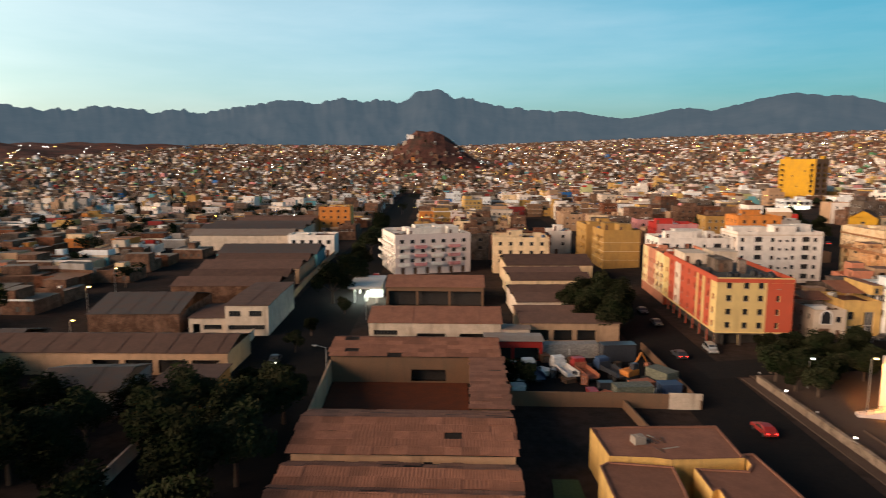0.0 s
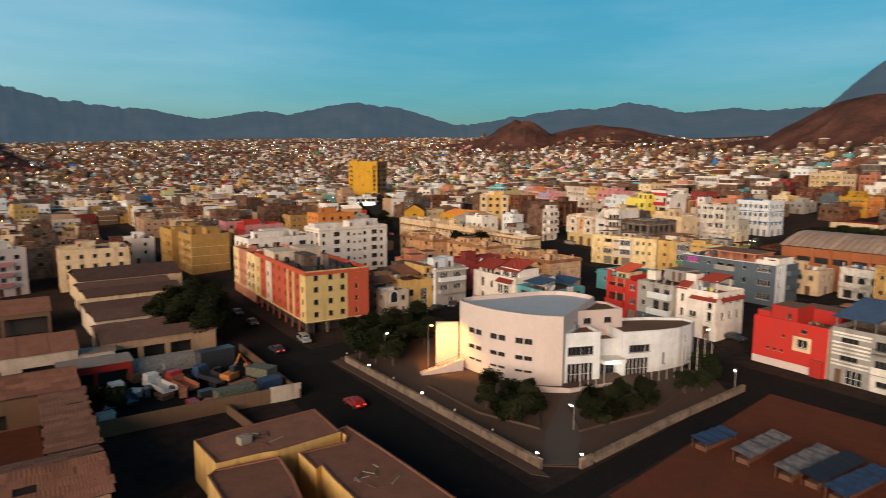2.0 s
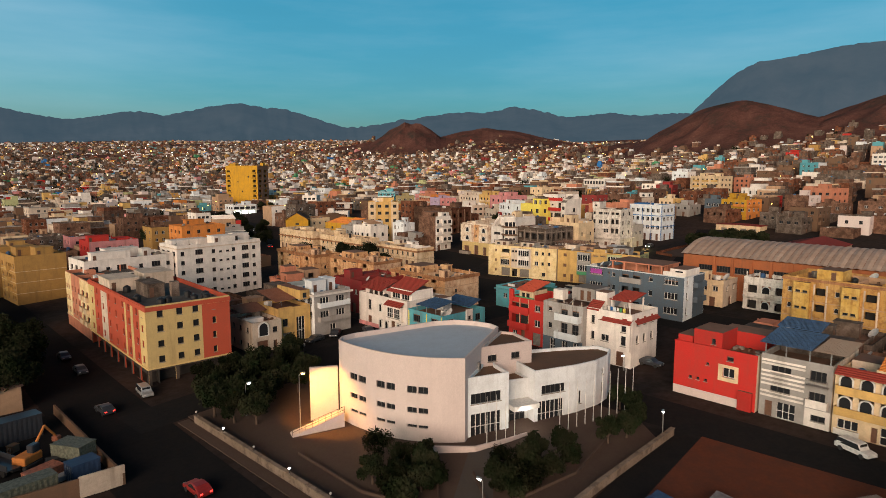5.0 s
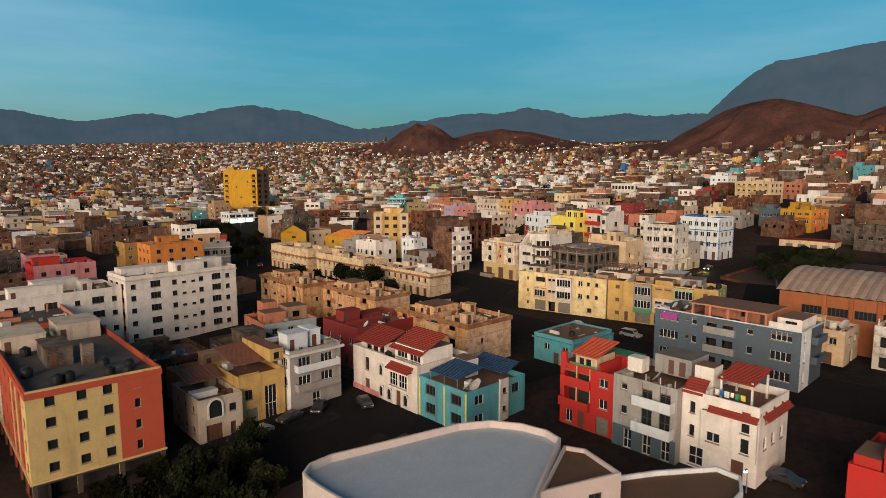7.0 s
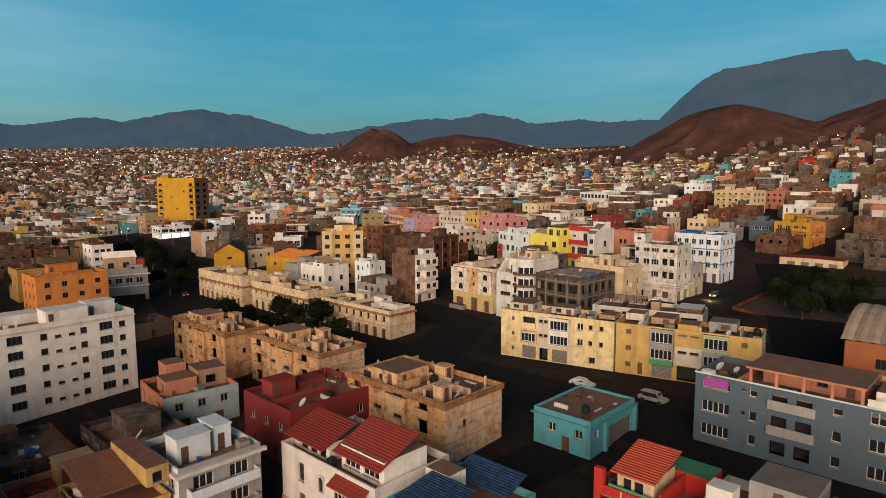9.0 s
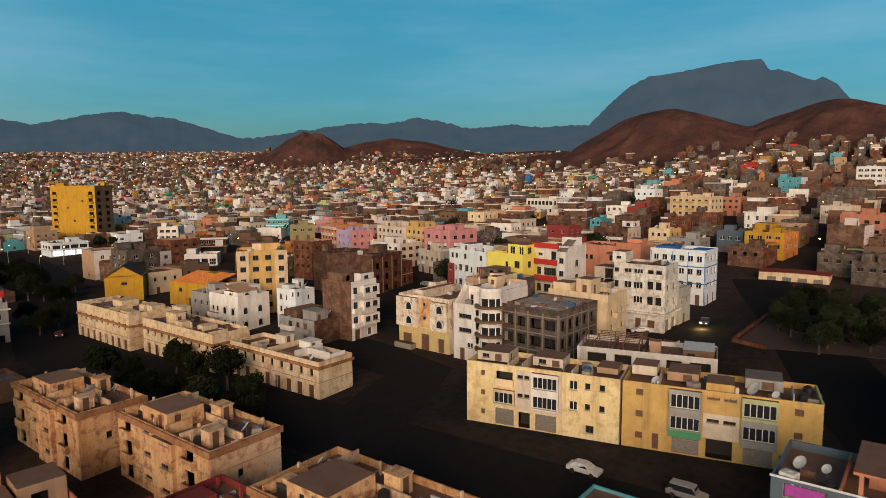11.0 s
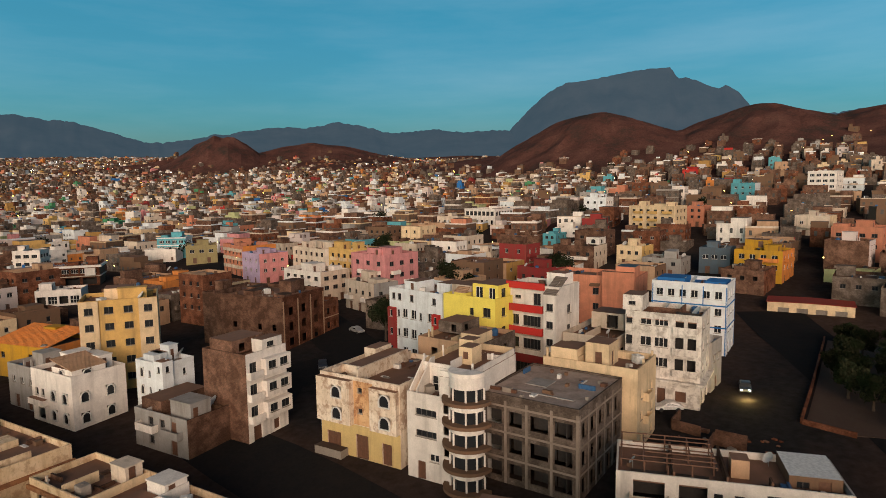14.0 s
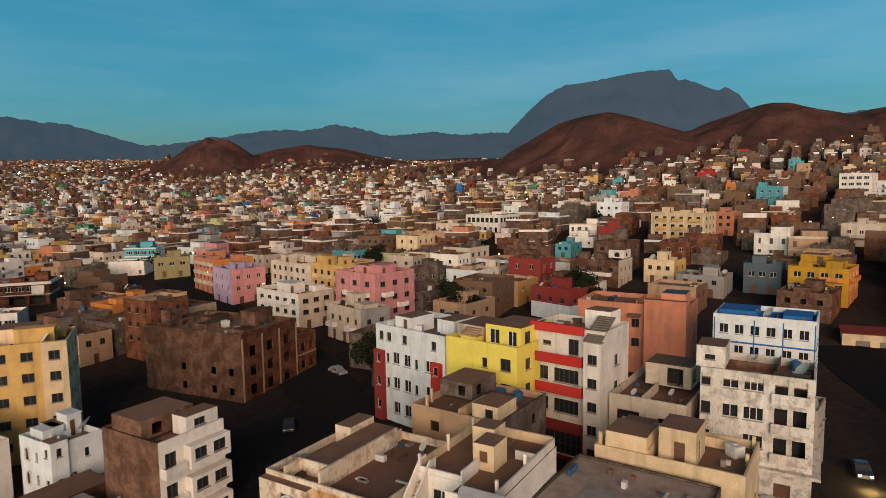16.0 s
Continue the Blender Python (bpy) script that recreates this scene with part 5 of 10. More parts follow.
ochre_block = H("ochre apartment block with green glazed balconies", 171.2, 94.1, 8.2, 22.6, 15.6, yaw=10.6, wall=PISTACHIO, side=YELLOW,
  left=[(u, u + 0.9, z, z + 0.9, "d") for z in (1.2, 4.2, 7.2) for u in (2.0, 20.0)] + [(u, u + 1.4, z, z + 0.5, "k") for z in (4.8, 7.9) for u in (9.1, 11.0)] + [(9.4, 12.4, 0.02, 2.6, "o"), (13.2, 16.4, 0.02, 2.4, "g"), (5.0, 8.2, 0.02, 2.4, "g"), (3.6, 4.3, 0.9, 1.8, "k"), (18.0, 18.8, 0.02, 2.2, "d")],
  front=grid(7.4, (0, 1, 2), 2, 1, 1.2), category="apartment block", tanks=3, dishes=3, panels=[("left", 8.7, 12.8, 2.7, 6.0, PALE), ("left", 0.0, 3.0, 0.0, 2.6, TAN)],
  volumes=[(-0.6, -0.04, 13.0, 16.8, 5.9, 8.8, GREYWALL, (), [(0.2, 3.6, 6.4, 8.2, "b")], ROOF), (-0.6, -0.04, 13.0, 16.8, 3.3, 5.895, GREYWALL, (), [(0.2, 3.6, 3.5, 5.2, "b")], ROOF), (-0.62, -0.045, 13.0, 16.8, 2.4, 3.295, GREEN, (), (), ROOF),
           (-0.6, -0.04, 4.6, 8.5, 5.9, 8.8, PISTACHIO, (), [(0.2, 3.7, 6.4, 8.2, "b")], ROOF), (-0.6, -0.04, 4.6, 8.5, 2.4, 5.895, GREYWALL, (), [(0.2, 3.7, 3.4, 5.1, "b")], ROOF),
           (0.6, 4.6, 9.4, 12.6, 8.9, 9.9, YELLOW, (), (), ROOF), (3.0, 7.8, 13.6, 17.4, 8.9, 10.1, TAN, (), [(0.8, 1.9, 8.95, 9.9, "d")], ROOF), (3.4, 7.9, 4.0, 8.2, 8.9, 10.3, GREYWALL, [(1, 2.2, 8.95, 10.0, "d")], [(1.0, 2.4, 8.95, 10.0, "d")], ROOFGREY), (4.0, 7.8, 18.8, 22.0, 8.9, 10.2, PALE, (), (), ROOF)],
  extras=[(0.21, 7, 18.2, 18.35, 0, 1.2, PALE), (0.21, 4, 3.0, 3.15, 0, 1.6, GREYWALL), (0.3, 0.7, 8.9, 9.3, 0, 1.5, PALE)])
ochre_block.scale.y = 1.05
H("low whitewashed house with a broken roof pergola", 190.7, 110.4, 8.6, 22.6, 13.9, yaw=12.3, wall=GREYWALL, side=WHITE,
  left=[(17.6, 20.8, 3.6, 5.6, "o"), (13.4, 16.2, 3.6, 5.6, "o"), (11.9, 12.8, 4.2, 5.0, "k"), (9.8, 10.8, 4.2, 5.0, "k"), (5.4, 7.8, 3.4, 5.4, "o"), (1.0, 4.2, 3.4, 5.4, "o"), (17, 19, 0.9, 2.0, "k"), (11, 12.4, 0.02, 2.2, "d"), (4, 6.4, 0.02, 2.4, "g")], front=[(2, 3.4, 3.8, 5.0, "k")], dishes=2, tanks=0,
  balconies=[("left", 17.2, 21.2, 3.2, 0.9, PALE), ("left", 13.2, 16.6, 3.2, 0.9, PALE)],
  volumes=[(3.0, 5.0, 9.0, 10.8, 4.55, 7.6, TAN, (), (), ROOF), (2.2, 8.3, 0.5, 5.4, 4.55, 6.9, BROWN, [(1, 4.4, 4.7, 6.5, "o")], [(1.0, 2.2, 4.7, 6.5, "d"), (3.0, 4.2, 5.2, 6.3, "k")], WHITETANK)],
  extras=[(0.24, 8.3, 11.4, 11.6, 0, 1.3, BLOCK), (0.24, 8.3, 16.6, 16.8, 0, 1.2, BLOCK), (0.24, 1.6, 7.2, 7.4, 0, 1.2, BLOCK)] + [(0.5 + 2.5 * i, 0.64 + 2.5 * i, 12.4 + 2.4 * k, 12.54 + 2.4 * k, 0, 1.7 + 0.25 * ((i + k) % 2), WOOD) for i in range(4) for k in range(5) if (i * 3 + k) % 4] + [(0.4, 8.2, 12.42 + 2.4 * k, 12.54 + 2.4 * k, 1.75, 1.9, WOOD) for k in (0, 1, 3, 4)] + [(0.5 + 1.25 * i, 0.6 + 1.25 * i, 12.4, 22.2 - 1.3 * (i % 3), 1.92, 2.04, WOOD) for i in range(7)])
H("unfinished grey concrete block with empty openings", 188.8, 137.4, 14.5, 13.2, 18.8, yaw=-6, wall=GREYBLOCK, side=GREYBLOCK,
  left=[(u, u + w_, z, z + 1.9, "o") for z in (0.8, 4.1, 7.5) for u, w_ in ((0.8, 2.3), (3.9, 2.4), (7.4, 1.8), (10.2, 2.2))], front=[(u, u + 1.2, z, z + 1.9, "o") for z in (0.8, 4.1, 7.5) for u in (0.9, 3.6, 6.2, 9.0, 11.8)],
  roof=RAWROOF, parapet=0.28, name="unfinished_building", category="unfinished building", tanks=0, dishes=0, extras=[(3, 3.3, 2, 11, 0, 0.12, GREYWALL), (6, 9, 7, 10, 0, 0.1, GREYWALL)],
  bands=[(3.15, 0.05, 0.25, RAWC), (6.5, 0.05, 0.25, RAWC), (9.8, 0.05, 0.25, RAWC)], panels=[("left", u, u + 0.35, 0, 10.6, RAWC) for u in (0.02, 3.3, 6.6, 9.5, 12.7)] + [("front", u, u + 0.35, 0, 10.6, RAWC) for u in (0.02, 2.7, 5.2, 8.0, 10.8, 14.1)])
stained = H("cream house with rust-stained walls and arched windows", 187.2, 160.8, 14, 15.4, 18.8, yaw=-3, wall=STAINED, side=STAINED,
  left=[(7.0, 7.9, z, z + 0.7, "k") for z in (9.3, 6.4)] + [(11.4, 14.2, 0.02, 3.0, "d"), (6.0, 8.4, 0.02, 3.4, "d"), (1.6, 3.4, 0.02, 3.0, "d")], front=[], tanks=0, dishes=1,
  volumes=[(-0.9, -0.004, 8.7, 15.38, 4.7, 10.95, STAINED, (), [(1.5, 3.6, 8.3, 10.1, "a"), (1.5, 3.6, 5.3, 7.1, "a")], ROOF), (-0.8, -0.005, 0.1, 5.0, 4.7, 10.6, STAINED, (), [(1.0, 3.1, 8.3, 10.1, "a"), (1.0, 3.1, 5.3, 7.1, "a")], ROOF), (-1.6, -0.006, 10.0, 15.39, -0.8, 1.1, CONCRETE, (), (), PAVING),
           (2.4, 13.6, 8.4, 12.6, 10.62, 11.9, STAINED, (), (), ROOF), (9.6, 13.6, 12.61, 15.0, 10.62, 12.6, STAINED, (), (), ROOF)],
  extras=[(0.24, 12.2, 7.9, 8.2, 0, 1.9, STAINED), (0.24, 2.2, 12.8, 13.0, 0, 1.4, STAINED), (2.2, 2.4, 8.4, 13.0, 0, 1.5, STAINED), (3.0, 4.2, 13.4, 14.4, 0, 0.9, CONCRETE)], panels=[("left", 0.02, 15.3, -0.4, 4.65, CREAMYELLOW), ("left", 5.05, 8.65, 4.75, 10.9, WARM)])
stained.scale.y = 0.9
curved_house = H("white apartment house with rounded brown-rimmed balconies", 186, 150.3, 14, 8.9, 18.6, yaw=-2.5, wall=WHITE, side=WHITE,
  left=[(4.5, 7.6, 8.4, 9.3, "k"), (4.5, 7.6, 5.6, 6.5, "k"), (6.2, 7.4, 0.02, 2.4, "d"), (4.2, 5.6, 2.6, 3.6, "b")] + [(2.5, 3.5, z, z + 1.9, "o") for z in (3.7, 6.5, 9.2)], front=[], tanks=1, dishes=0,
  volumes=[(0.02, 13.8, 0.02, 4.0, 10.52, 13.9, WHITE, (), (), ROOF), (3.2, 13.8, 4.005, 8.6, 10.52, 13.9, WHITE, (), [(0.5, 3.0, 10.7, 12.7, "b")], ROOF),
           (6.0, 8.6, 2.6, 4.6, 13.91, 16.2, CREAM, (), [(0.6, 1.4, 14.6, 15.6, "d")], ROOF), (8.9, 11.2, 4.0, 6.2, 13.91, 16.4, CREAM, (), (), ROOF)],
  extras=[(0.2, 13.6, 0.1, 0.28, 3.41, 4.2, WHITE), (0.1, 0.28, 1.6, 3.9, 3.41, 4.1, WHITE), (3.3, 13.6, 8.35, 8.52, 3.41, 4.2, CREAM), (13.5, 13.7, 0.3, 8.3, 3.41, 4.3, CREAM), (9.4, 9.6, 0.3, 2.2, 3.41, 4.2, WHITE), (3.2, 3.38, 4.1, 8.3, 3.41, 3.9, WHITE), (2.8, 5.6, 3.86, 4.0, 3.41, 4.6, WHITE)]
         + [(x_, x_ + 0.22, y_, y_ + 0.22, 3.41, 4.95, WHITE) for x_, y_ in ((3.2, 8.2), (8.0, 8.2), (12.8, 8.2), (7.4, 0.3), (2.0, 0.3))])
ARC = [(0.6 - 2.25 * math.sin(math.pi * i / 16), 0.3 - 2.25 * math.cos(math.pi * i / 16)) for i in range(17)]


def drum(name, za, zb, m, wide=1.0, label=""):
    """A half-round band of the bay between two heights."""
    bm = bmesh.new()
    ring = [(0.6 + (x - 0.6) * wide, 0.3 + (y - 0.3) * wide) for x, y in ARC]
    for (xa, ya), (xb, yb) in zip(ring, ring[1:]):
        sheet(bm, [(xa, ya, za), (xb, yb, za), (xb, yb, zb), (xa, ya, zb)])
    for z in (za, zb):
        sheet(bm, [(x, y, z) for x, y in ring])
    bmesh.ops.remove_doubles(bm, verts=bm.verts, dist=0.001)
    part(name, bm, m, curved_house, label)


for z in (0.6, 3.4, 6.2, 9.0, 11.75):
    top = z > 11
    drum("balcony_rim", z - 0.42, z, BROWN, 1.42, "curved brown balcony slab")
    drum("bay_window", z + 0.002, z + 1.45, GLASS, 0.93, "dark curved ribbon of window glass")
    for i in (0, 3, 6, 10, 13, 16):
        bm = bmesh.new()
        rod(bm, (*ARC[i], z + 0.003), (*ARC[i], z + 1.449), 0.13, sides=6)
        part("bay_mullion", bm, WHITE, curved_house)
    drum("rounded_bay", z + 1.452, z + (2.9 if top else 2.36), WHITE, 1.0, "rounded white bay wall")
drum("rounded_bay", 14.66, 15.15, WHITE, 1.04, "rounded white parapet band")
bm = bmesh.new()
for i in range(14):
    box(bm, 0.4 + 0.28 * i, 0.72 + 0.28 * i, 7.6, 8.4, 10.5 + 0.24 * i, 10.78 + 0.24 * i)
part("outside_stair", bm, PALE, curved_house, "white outside stair to the roof")
for y_ in (7.4, 8.42):
    bm = bmesh.new()
    side_ = [(0.2, 10.52), (4.5, 10.52), (4.5, 14.9), (3.6, 14.9), (0.2, 11.6)]
    a_, b_ = [[bm.verts.new((x, y, z)) for x, z in side_] for y in (y_, y_ + 0.16)]
    bm.faces.new(a_)
    bm.faces.new(b_[::-1])
    for i in range(5):
        bm.faces.new((a_[i], b_[i], b_[(i + 1) % 5], a_[(i + 1) % 5]))
    part("stair_wall", bm, WHITE, curved_house, "sloping white stair wall")
H("brown block house with cream roof rooms before the yellow apartments", 204.6, 157.6, 11.4, 11.6, 20.4, (2, 2), yaw=-6, wall=GREYBLOCK, side=TAN, style="o", jumble=2, tanks=1, dishes=1,
  volumes=[(0.4, 4.6, 0.4, 3.6, 11.9, 13.6, CREAM, (), [(0.6, 1.6, 12.1, 13.2, "k")], ROOF), (5.2, 10.8, 6.6, 11.2, 11.9, 13.8, GREYBLOCK, [(1, 2.2, 12.2, 13.4, "o")], [(1, 2, 12.2, 13.4, "o")], ROOF)], extras=[(0.3, 6.0, 5.2, 5.4, 0, 1.2, CREAM), (4.9, 5.05, 0.4, 5.0, 0, 1.0, TAN), (0.3, 0.55, 9.6, 9.85, 0, 2.0, CREAM), (3.2, 3.45, 11.0, 11.25, 0, 1.7, CREAM)])
H("cream house with stair towers behind the grey block", 203.8, 134.0, 8.8, 13.6, 19.9, yaw=-5, wall=CREAM, side=CREAM, front=[(u, u + 0.8, z, z + 1.2, "k") for z in (1, 4.2, 7.2) for u in (1.6, 6.4)], left=[], tanks=1,
  volumes=[(1.4, 5.4, 4.4, 7.8, 10.92, 14.2, CREAM, [(1.2, 2.2, 11, 13.0, "d")], [(1, 2.0, 11, 13.0, "d")], ROOF), (0.3, 4.2, 8.6, 12.6, 10.92, 13.2, CREAM, (), (), ROOF), (5.6, 7.8, 9.6, 12.6, 10.92, 12.4, CREAM, (), (), ROOF)], balconies=[("front", 2.8, 5.0, z, 0.8, CREAM) for z in (3.6, 6.8)], extras=[(0.21, 5, 8.4, 8.55, 0, 1.2, CREAM), (7, 7.15, 2, 9, 0, 1.0, CREAM), (0.3, 0.6, 13.0, 13.3, 0, 2.0, CREAM), (8.2, 8.5, 0.3, 0.6, 0, 1.4, CREAM), (4.0, 4.3, 0.3, 0.6, 0, 1.2, CREAM)])
corner_block = H("weathered white corner block with loggias", 222.2, 128.3, 8.6, 12.6, 24.0, yaw=-2, wall=WORNWHITE, side=WORNWHITE,
  left=[(11.4, 12.5, z, z + 1.5, "k") for z in (6.0, 9.4, 12.8)] + [(8.2, 10.0, z, z + 1.5, "b") for z in (9.4, 12.8)] + [(5.4, 7.6, z, z + 1.5, "b") for z in (6.2, 9.4, 12.8)] + [(2.8, 4.2, z, z + 2.2, "o") for z in (5.6, 9.0, 12.4)] + [(0.8, 2.2, z, z + 2.2, "o") for z in (5.6, 9.0, 12.4)] + [(5.6, 7.0, 0.02, 2.8, "d"), (2.2, 4.0, 0.9, 2.6, "d"), (9.6, 10.6, 0.6, 2.4, "b")],
  front=[(u, u + 1.1, z, z + 1.4, "k") for z in (5.8, 9.2, 12.6) for u in (1.4, 5.6)] + [(u, u + 2.4, 0.02, 2.8, "g") for u in (1, 5)],
  balconies=[("left", 0.5, 4.5, z, 0.5, WORNWHITE) for z in (5.2, 8.6, 12.0)], parapet=1.0, bands=[(4.0, 0.9, 0.35, WORNWHITE)], category="apartment block", tanks=1, dishes=2,
  volumes=[(0.3, 4.6, 9.8, 13.2, 14.9, 17.4, WORNWHITE, (), [(1.2, 2.4, 15.8, 16.4, "k")], ROOF)], extras=[(3, 8.2, 4, 4.15, 0, 1.3, BLOCK), (5, 5.15, 4.2, 12, 0, 0.9, BLOCK)])
corner_block.scale.y = 0.92
blue_house = H("white house with a blue-painted roof storey", 252.6, 127.2, 10, 18, 22.4, yaw=-4, tall=1.17, wall=COOLWHITE, side=COOLWHITE, style="b", win=(1.6, 1.3), cols=(3, 6), tanks=0, dishes=3, bands=[(8.3, 0.06, 0.22, BLUE), (4.6, 0.06, 0.22, BLUE)], volumes=[(2.6, 8.4, 10.5, 17.4, 10.6, 12.4, BLUE, (), (), BLUE), (3.8, 9.4, 1, 6, 10.6, 12.0, BLUE, (), (), BLUE)], panels=[("left", u, u + 0.22, 0, 11.6, BLUE) for u in (0.1, 5.4, 10.4, 17.6)] + [("front", u, u + 0.22, 0, 11.6, BLUE) for u in (0.1, 9.6)], extras=[], roof=BLUE, parapet=0.7)
blue_house.scale.y = 0.8
H("salmon-pink house with a tall stair tower", 262, 146.5, 11, 20, 22, tall=1.12, wall=SALMON, side=SALMON, front=[(7, 8, z, z + 1.1, "k") for z in (2, 5, 8)], left=[(8.4, 9.8, 7.6, 9.0, "k"), (8.4, 9.8, 4.4, 5.8, "k"), (15, 16, 7.6, 8.8, "k"), (16.6, 17.6, 7.6, 8.8, "k")], tanks=1, slopes=[(-0.9, 0.0, 8.0, 10.4, 9.4, 9.9, "x", BROWN)], volumes=[(-1.4, -0.01, 0.0, 7.2, -1, 12.6, SALMON, (), (), ROOF), (0.3, 5, 0.4, 4.6, 11.2, 13.6, SALMON, (), (), BLACKTANK)], extras=[(1, 8, 9, 9.2, 0, 1.2, SALMON)])
lemon_house = H("lemon-yellow apartment house with a stepped roofline", 218.6, 161.2, 11, 10.4, 23.2, yaw=-11, tall=1.11, wall=LEMON, side=LEMON,
  left=[(u, u + 1.5, z, z + 1.5, "k") for z in (1.2, 4.6, 8.2, 11.2) for u in (0.9,)] + [(4.2, 5.0, z, z + 1.2, "k") for z in (4.8, 8.3, 11.2)] + [(6.4, 9.4, z, z + 1.8, "o") for z in (4.4, 7.9)] + [(2.8, 3.6, 8.3, 9.6, "k")], front=[(2, 3.4, z, z + 1.4, "k") for z in (4.8, 8.2, 11.2)], tanks=2, dishes=0,
  volumes=[(1.6, 8.4, 0.4, 5.4, 13.5, 16.2, LEMON, [(1, 2.4, 14.0, 15.6, "k")], [(0.6, 1.8, 13.9, 15.7, "b"), (3.0, 4.4, 13.9, 15.7, "b")], ROOF), (0.4, 3.0, 6.0, 8.4, 13.5, 14.6, LEMON, (), (), TAN), (2, 8, 6, 10, 13.5, 15.6, PALE, (), (), ROOF)], slopes=[(0.3, 1.8, 6.0, 8.4, 14.62, 15.4, "x", TAN)], balconies=[("left", 6.0, 9.8, 7.5, 1.0, WHITE), ("left", 6.0, 9.8, 4.0, 1.0, WHITE)], extras=[])
lemon_house.scale.y = 1.12
rim_house = H("white apartment house with red balcony rims", 222.3, 151.0, 7.5, 10, 24.4, yaw=-10, tall=1.17, wall=WHITE, side=WHITE,
  left=[(3.4, 6.8, z, z + 1.6, "k") for z in (5.4, 8.9)] + [(7.6, 9.2, z, z + 1.6, "k") for z in (5.4, 8.9)] + [(3.4, 4.8, 12.2, 14.0, "k"), (7.2, 8.4, 13.0, 13.5, "k")] + [(0.8, 1.5, z, z + 1.1, "k") for z in (1.4, 4.0, 6.6, 9.2, 11.8)] + [(3.0, 9.0, 0.6, 3.2, "k")], front=[(3, 4.4, z, z + 1.3, "k") for z in (5, 8, 11)], tanks=0, dishes=1,
  panels=[("left", 2.6, 9.9, 0.0, 4.5, DARKRED)], balconies=[("left", 2.5, 9.7, z, 1.2, RED) for z in (8.0, 11.4)], volumes=[(-0.5, -0.035, 2.6, 9.9, 14.6, 15.6, RED, (), (), RED), (-1.2, -0.005, 0.0, 2.2, -1, 14.2, WHITE, (), [(0.5, 1.7, z, z + 1.1, "k") for z in (1.4, 4.0, 6.6, 9.2, 11.8)], ROOFGREY), (4, 7.2, 1, 4.4, 14.6, 16.8, WHITE, (), (), ROOF)], slopes=[(-1.25, 3.2, 0.0, 2.25, 14.25, 16.4, "x", ROOFGREY)], roof=ROOFGREY, extras=[])
rim_house.scale.y = 1.05
H("low beige house with arcaded roof terraces", 222.0, 141.2, 14, 9.4, 17.2, yaw=-6, tall=1.25, wall=PALE, side=PALE, left=[(5.6, 8.4, 4.6, 6.6, "o"), (1.4, 3.4, 4.6, 6.4, "o"), (6, 8, 1, 2.4, "d"), (1.4, 3.2, 0.9, 2.2, "d")], front=[(2, 4, 4.4, 6.4, "o"), (7, 9, 4.4, 6.4, "o")], tanks=0, dishes=2, volumes=[(7, 12, 1.2, 7, 7.9, 10.2, PALE, [(1, 3.4, 8.2, 9.8, "o")], [(1, 3, 8.0, 9.9, "o")], ROOF)], extras=[(0.21, 6.8, 5.2, 5.35, 0, 1.0, PALE)])
bay_house = H("grey-white apartment house with dark red corner bays", 221.8, 173.4, 12, 17, 22.4, yaw=-14, tall=1.14, wall=COOLWHITE, side=COOLWHITE,
  left=[(u, u + 1.7, z, z + 1.6, "b") for z in (1.4, 4.8, 8.2) for u in (8.2, 11.0)] + [(3.0, 4.6, z, z + 1.5, "b") for z in (1.4, 4.8, 8.2)] + [(u, u + 0.8, z, z + 1.3, "k") for z in (4.8, 8.2) for u in (6.4, 13.6)] + [(u, u + 1.2, 11.2, 12.4, "k") for u in (2, 9, 13, 15)], front=[(2, 3.2, z, z + 1.3, "k") for z in (5, 8, 11)], tanks=2, dishes=1,
  volumes=[(-0.7, -0.01, 0.6, 2.6, 0, 9.8, RED, (), [(0.5, 1.4, 5.0, 6.2, "b"), (0.5, 1.4, 8.2, 9.4, "b"), (0.5, 1.4, 1.8, 3.0, "b")], RED), (-0.7, -0.011, 14.6, 16.9, 0, 9.8, DARKRED, (), [(0.6, 1.5, 5.0, 6.2, "b"), (0.6, 1.5, 8.2, 9.4, "b"), (0.6, 1.5, 1.8, 3.0, "b")], RED), (1, 6, 9, 13, 12.4, 14.6, COOLWHITE, (), [(1, 2, 12.5, 14.3, "d")], ROOF), (4, 9, 2, 6, 12.4, 14.4, COOLWHITE, (), (), ROOF)], extras=[(0.21, 9, 14, 14.15, 0, 1.2, COOLWHITE)])
bay_house.scale.y = 0.86
H("pink rendered house with balconies", 266, 216, 13, 15, 25, yaw=-14, wall=PINK, side=PINK, style="k", win=(1.6, 1.3), tanks=1, balconies=[("left", 2, 5, 9.0, 1.1, WHITE), ("left", 8, 11, 9.0, 1.1, WHITE), ("front", 2, 5, 9.0, 1.1, WHITE), ("front", 7, 10, 6.0, 1.1, WHITE)], volumes=[(2, 10, 4, 10, 13.6, 16, PINK, [(1, 2, 13.7, 15.6, "d")], [(1.2, 2.4, 13.7, 15.6, "d")], ROOF)])
H("cream apartment row with yellow balconies", 279, 234, 12, 17, 24.4, yaw=-16, wall=CREAM, side=YELLOW, style="k", win=(1.4, 1.3), cols=(3, 5), jumble=3, balconies=[("left", 2 + 5 * k, 5 + 5 * k, z, 1, CREAM) for k in range(3) for z in (6.5, 9.6)])
H("white apartment row with small square windows", 284, 252, 12, 20, 23.6, yaw=-16, wall=WHITE, side=PALE, style="k", win=(1.4, 1.3), cols=(3, 6), jumble=3)
H("pale house with white terraces", 262, 236, 11, 18, 19.6, yaw=-12, wall=PALE, side=WHITE, style="k", win=(1.8, 1.2), cols=(3, 5), jumble=3, balconies=[("left", 4, 14, 6.2, 1.2, WHITE)])
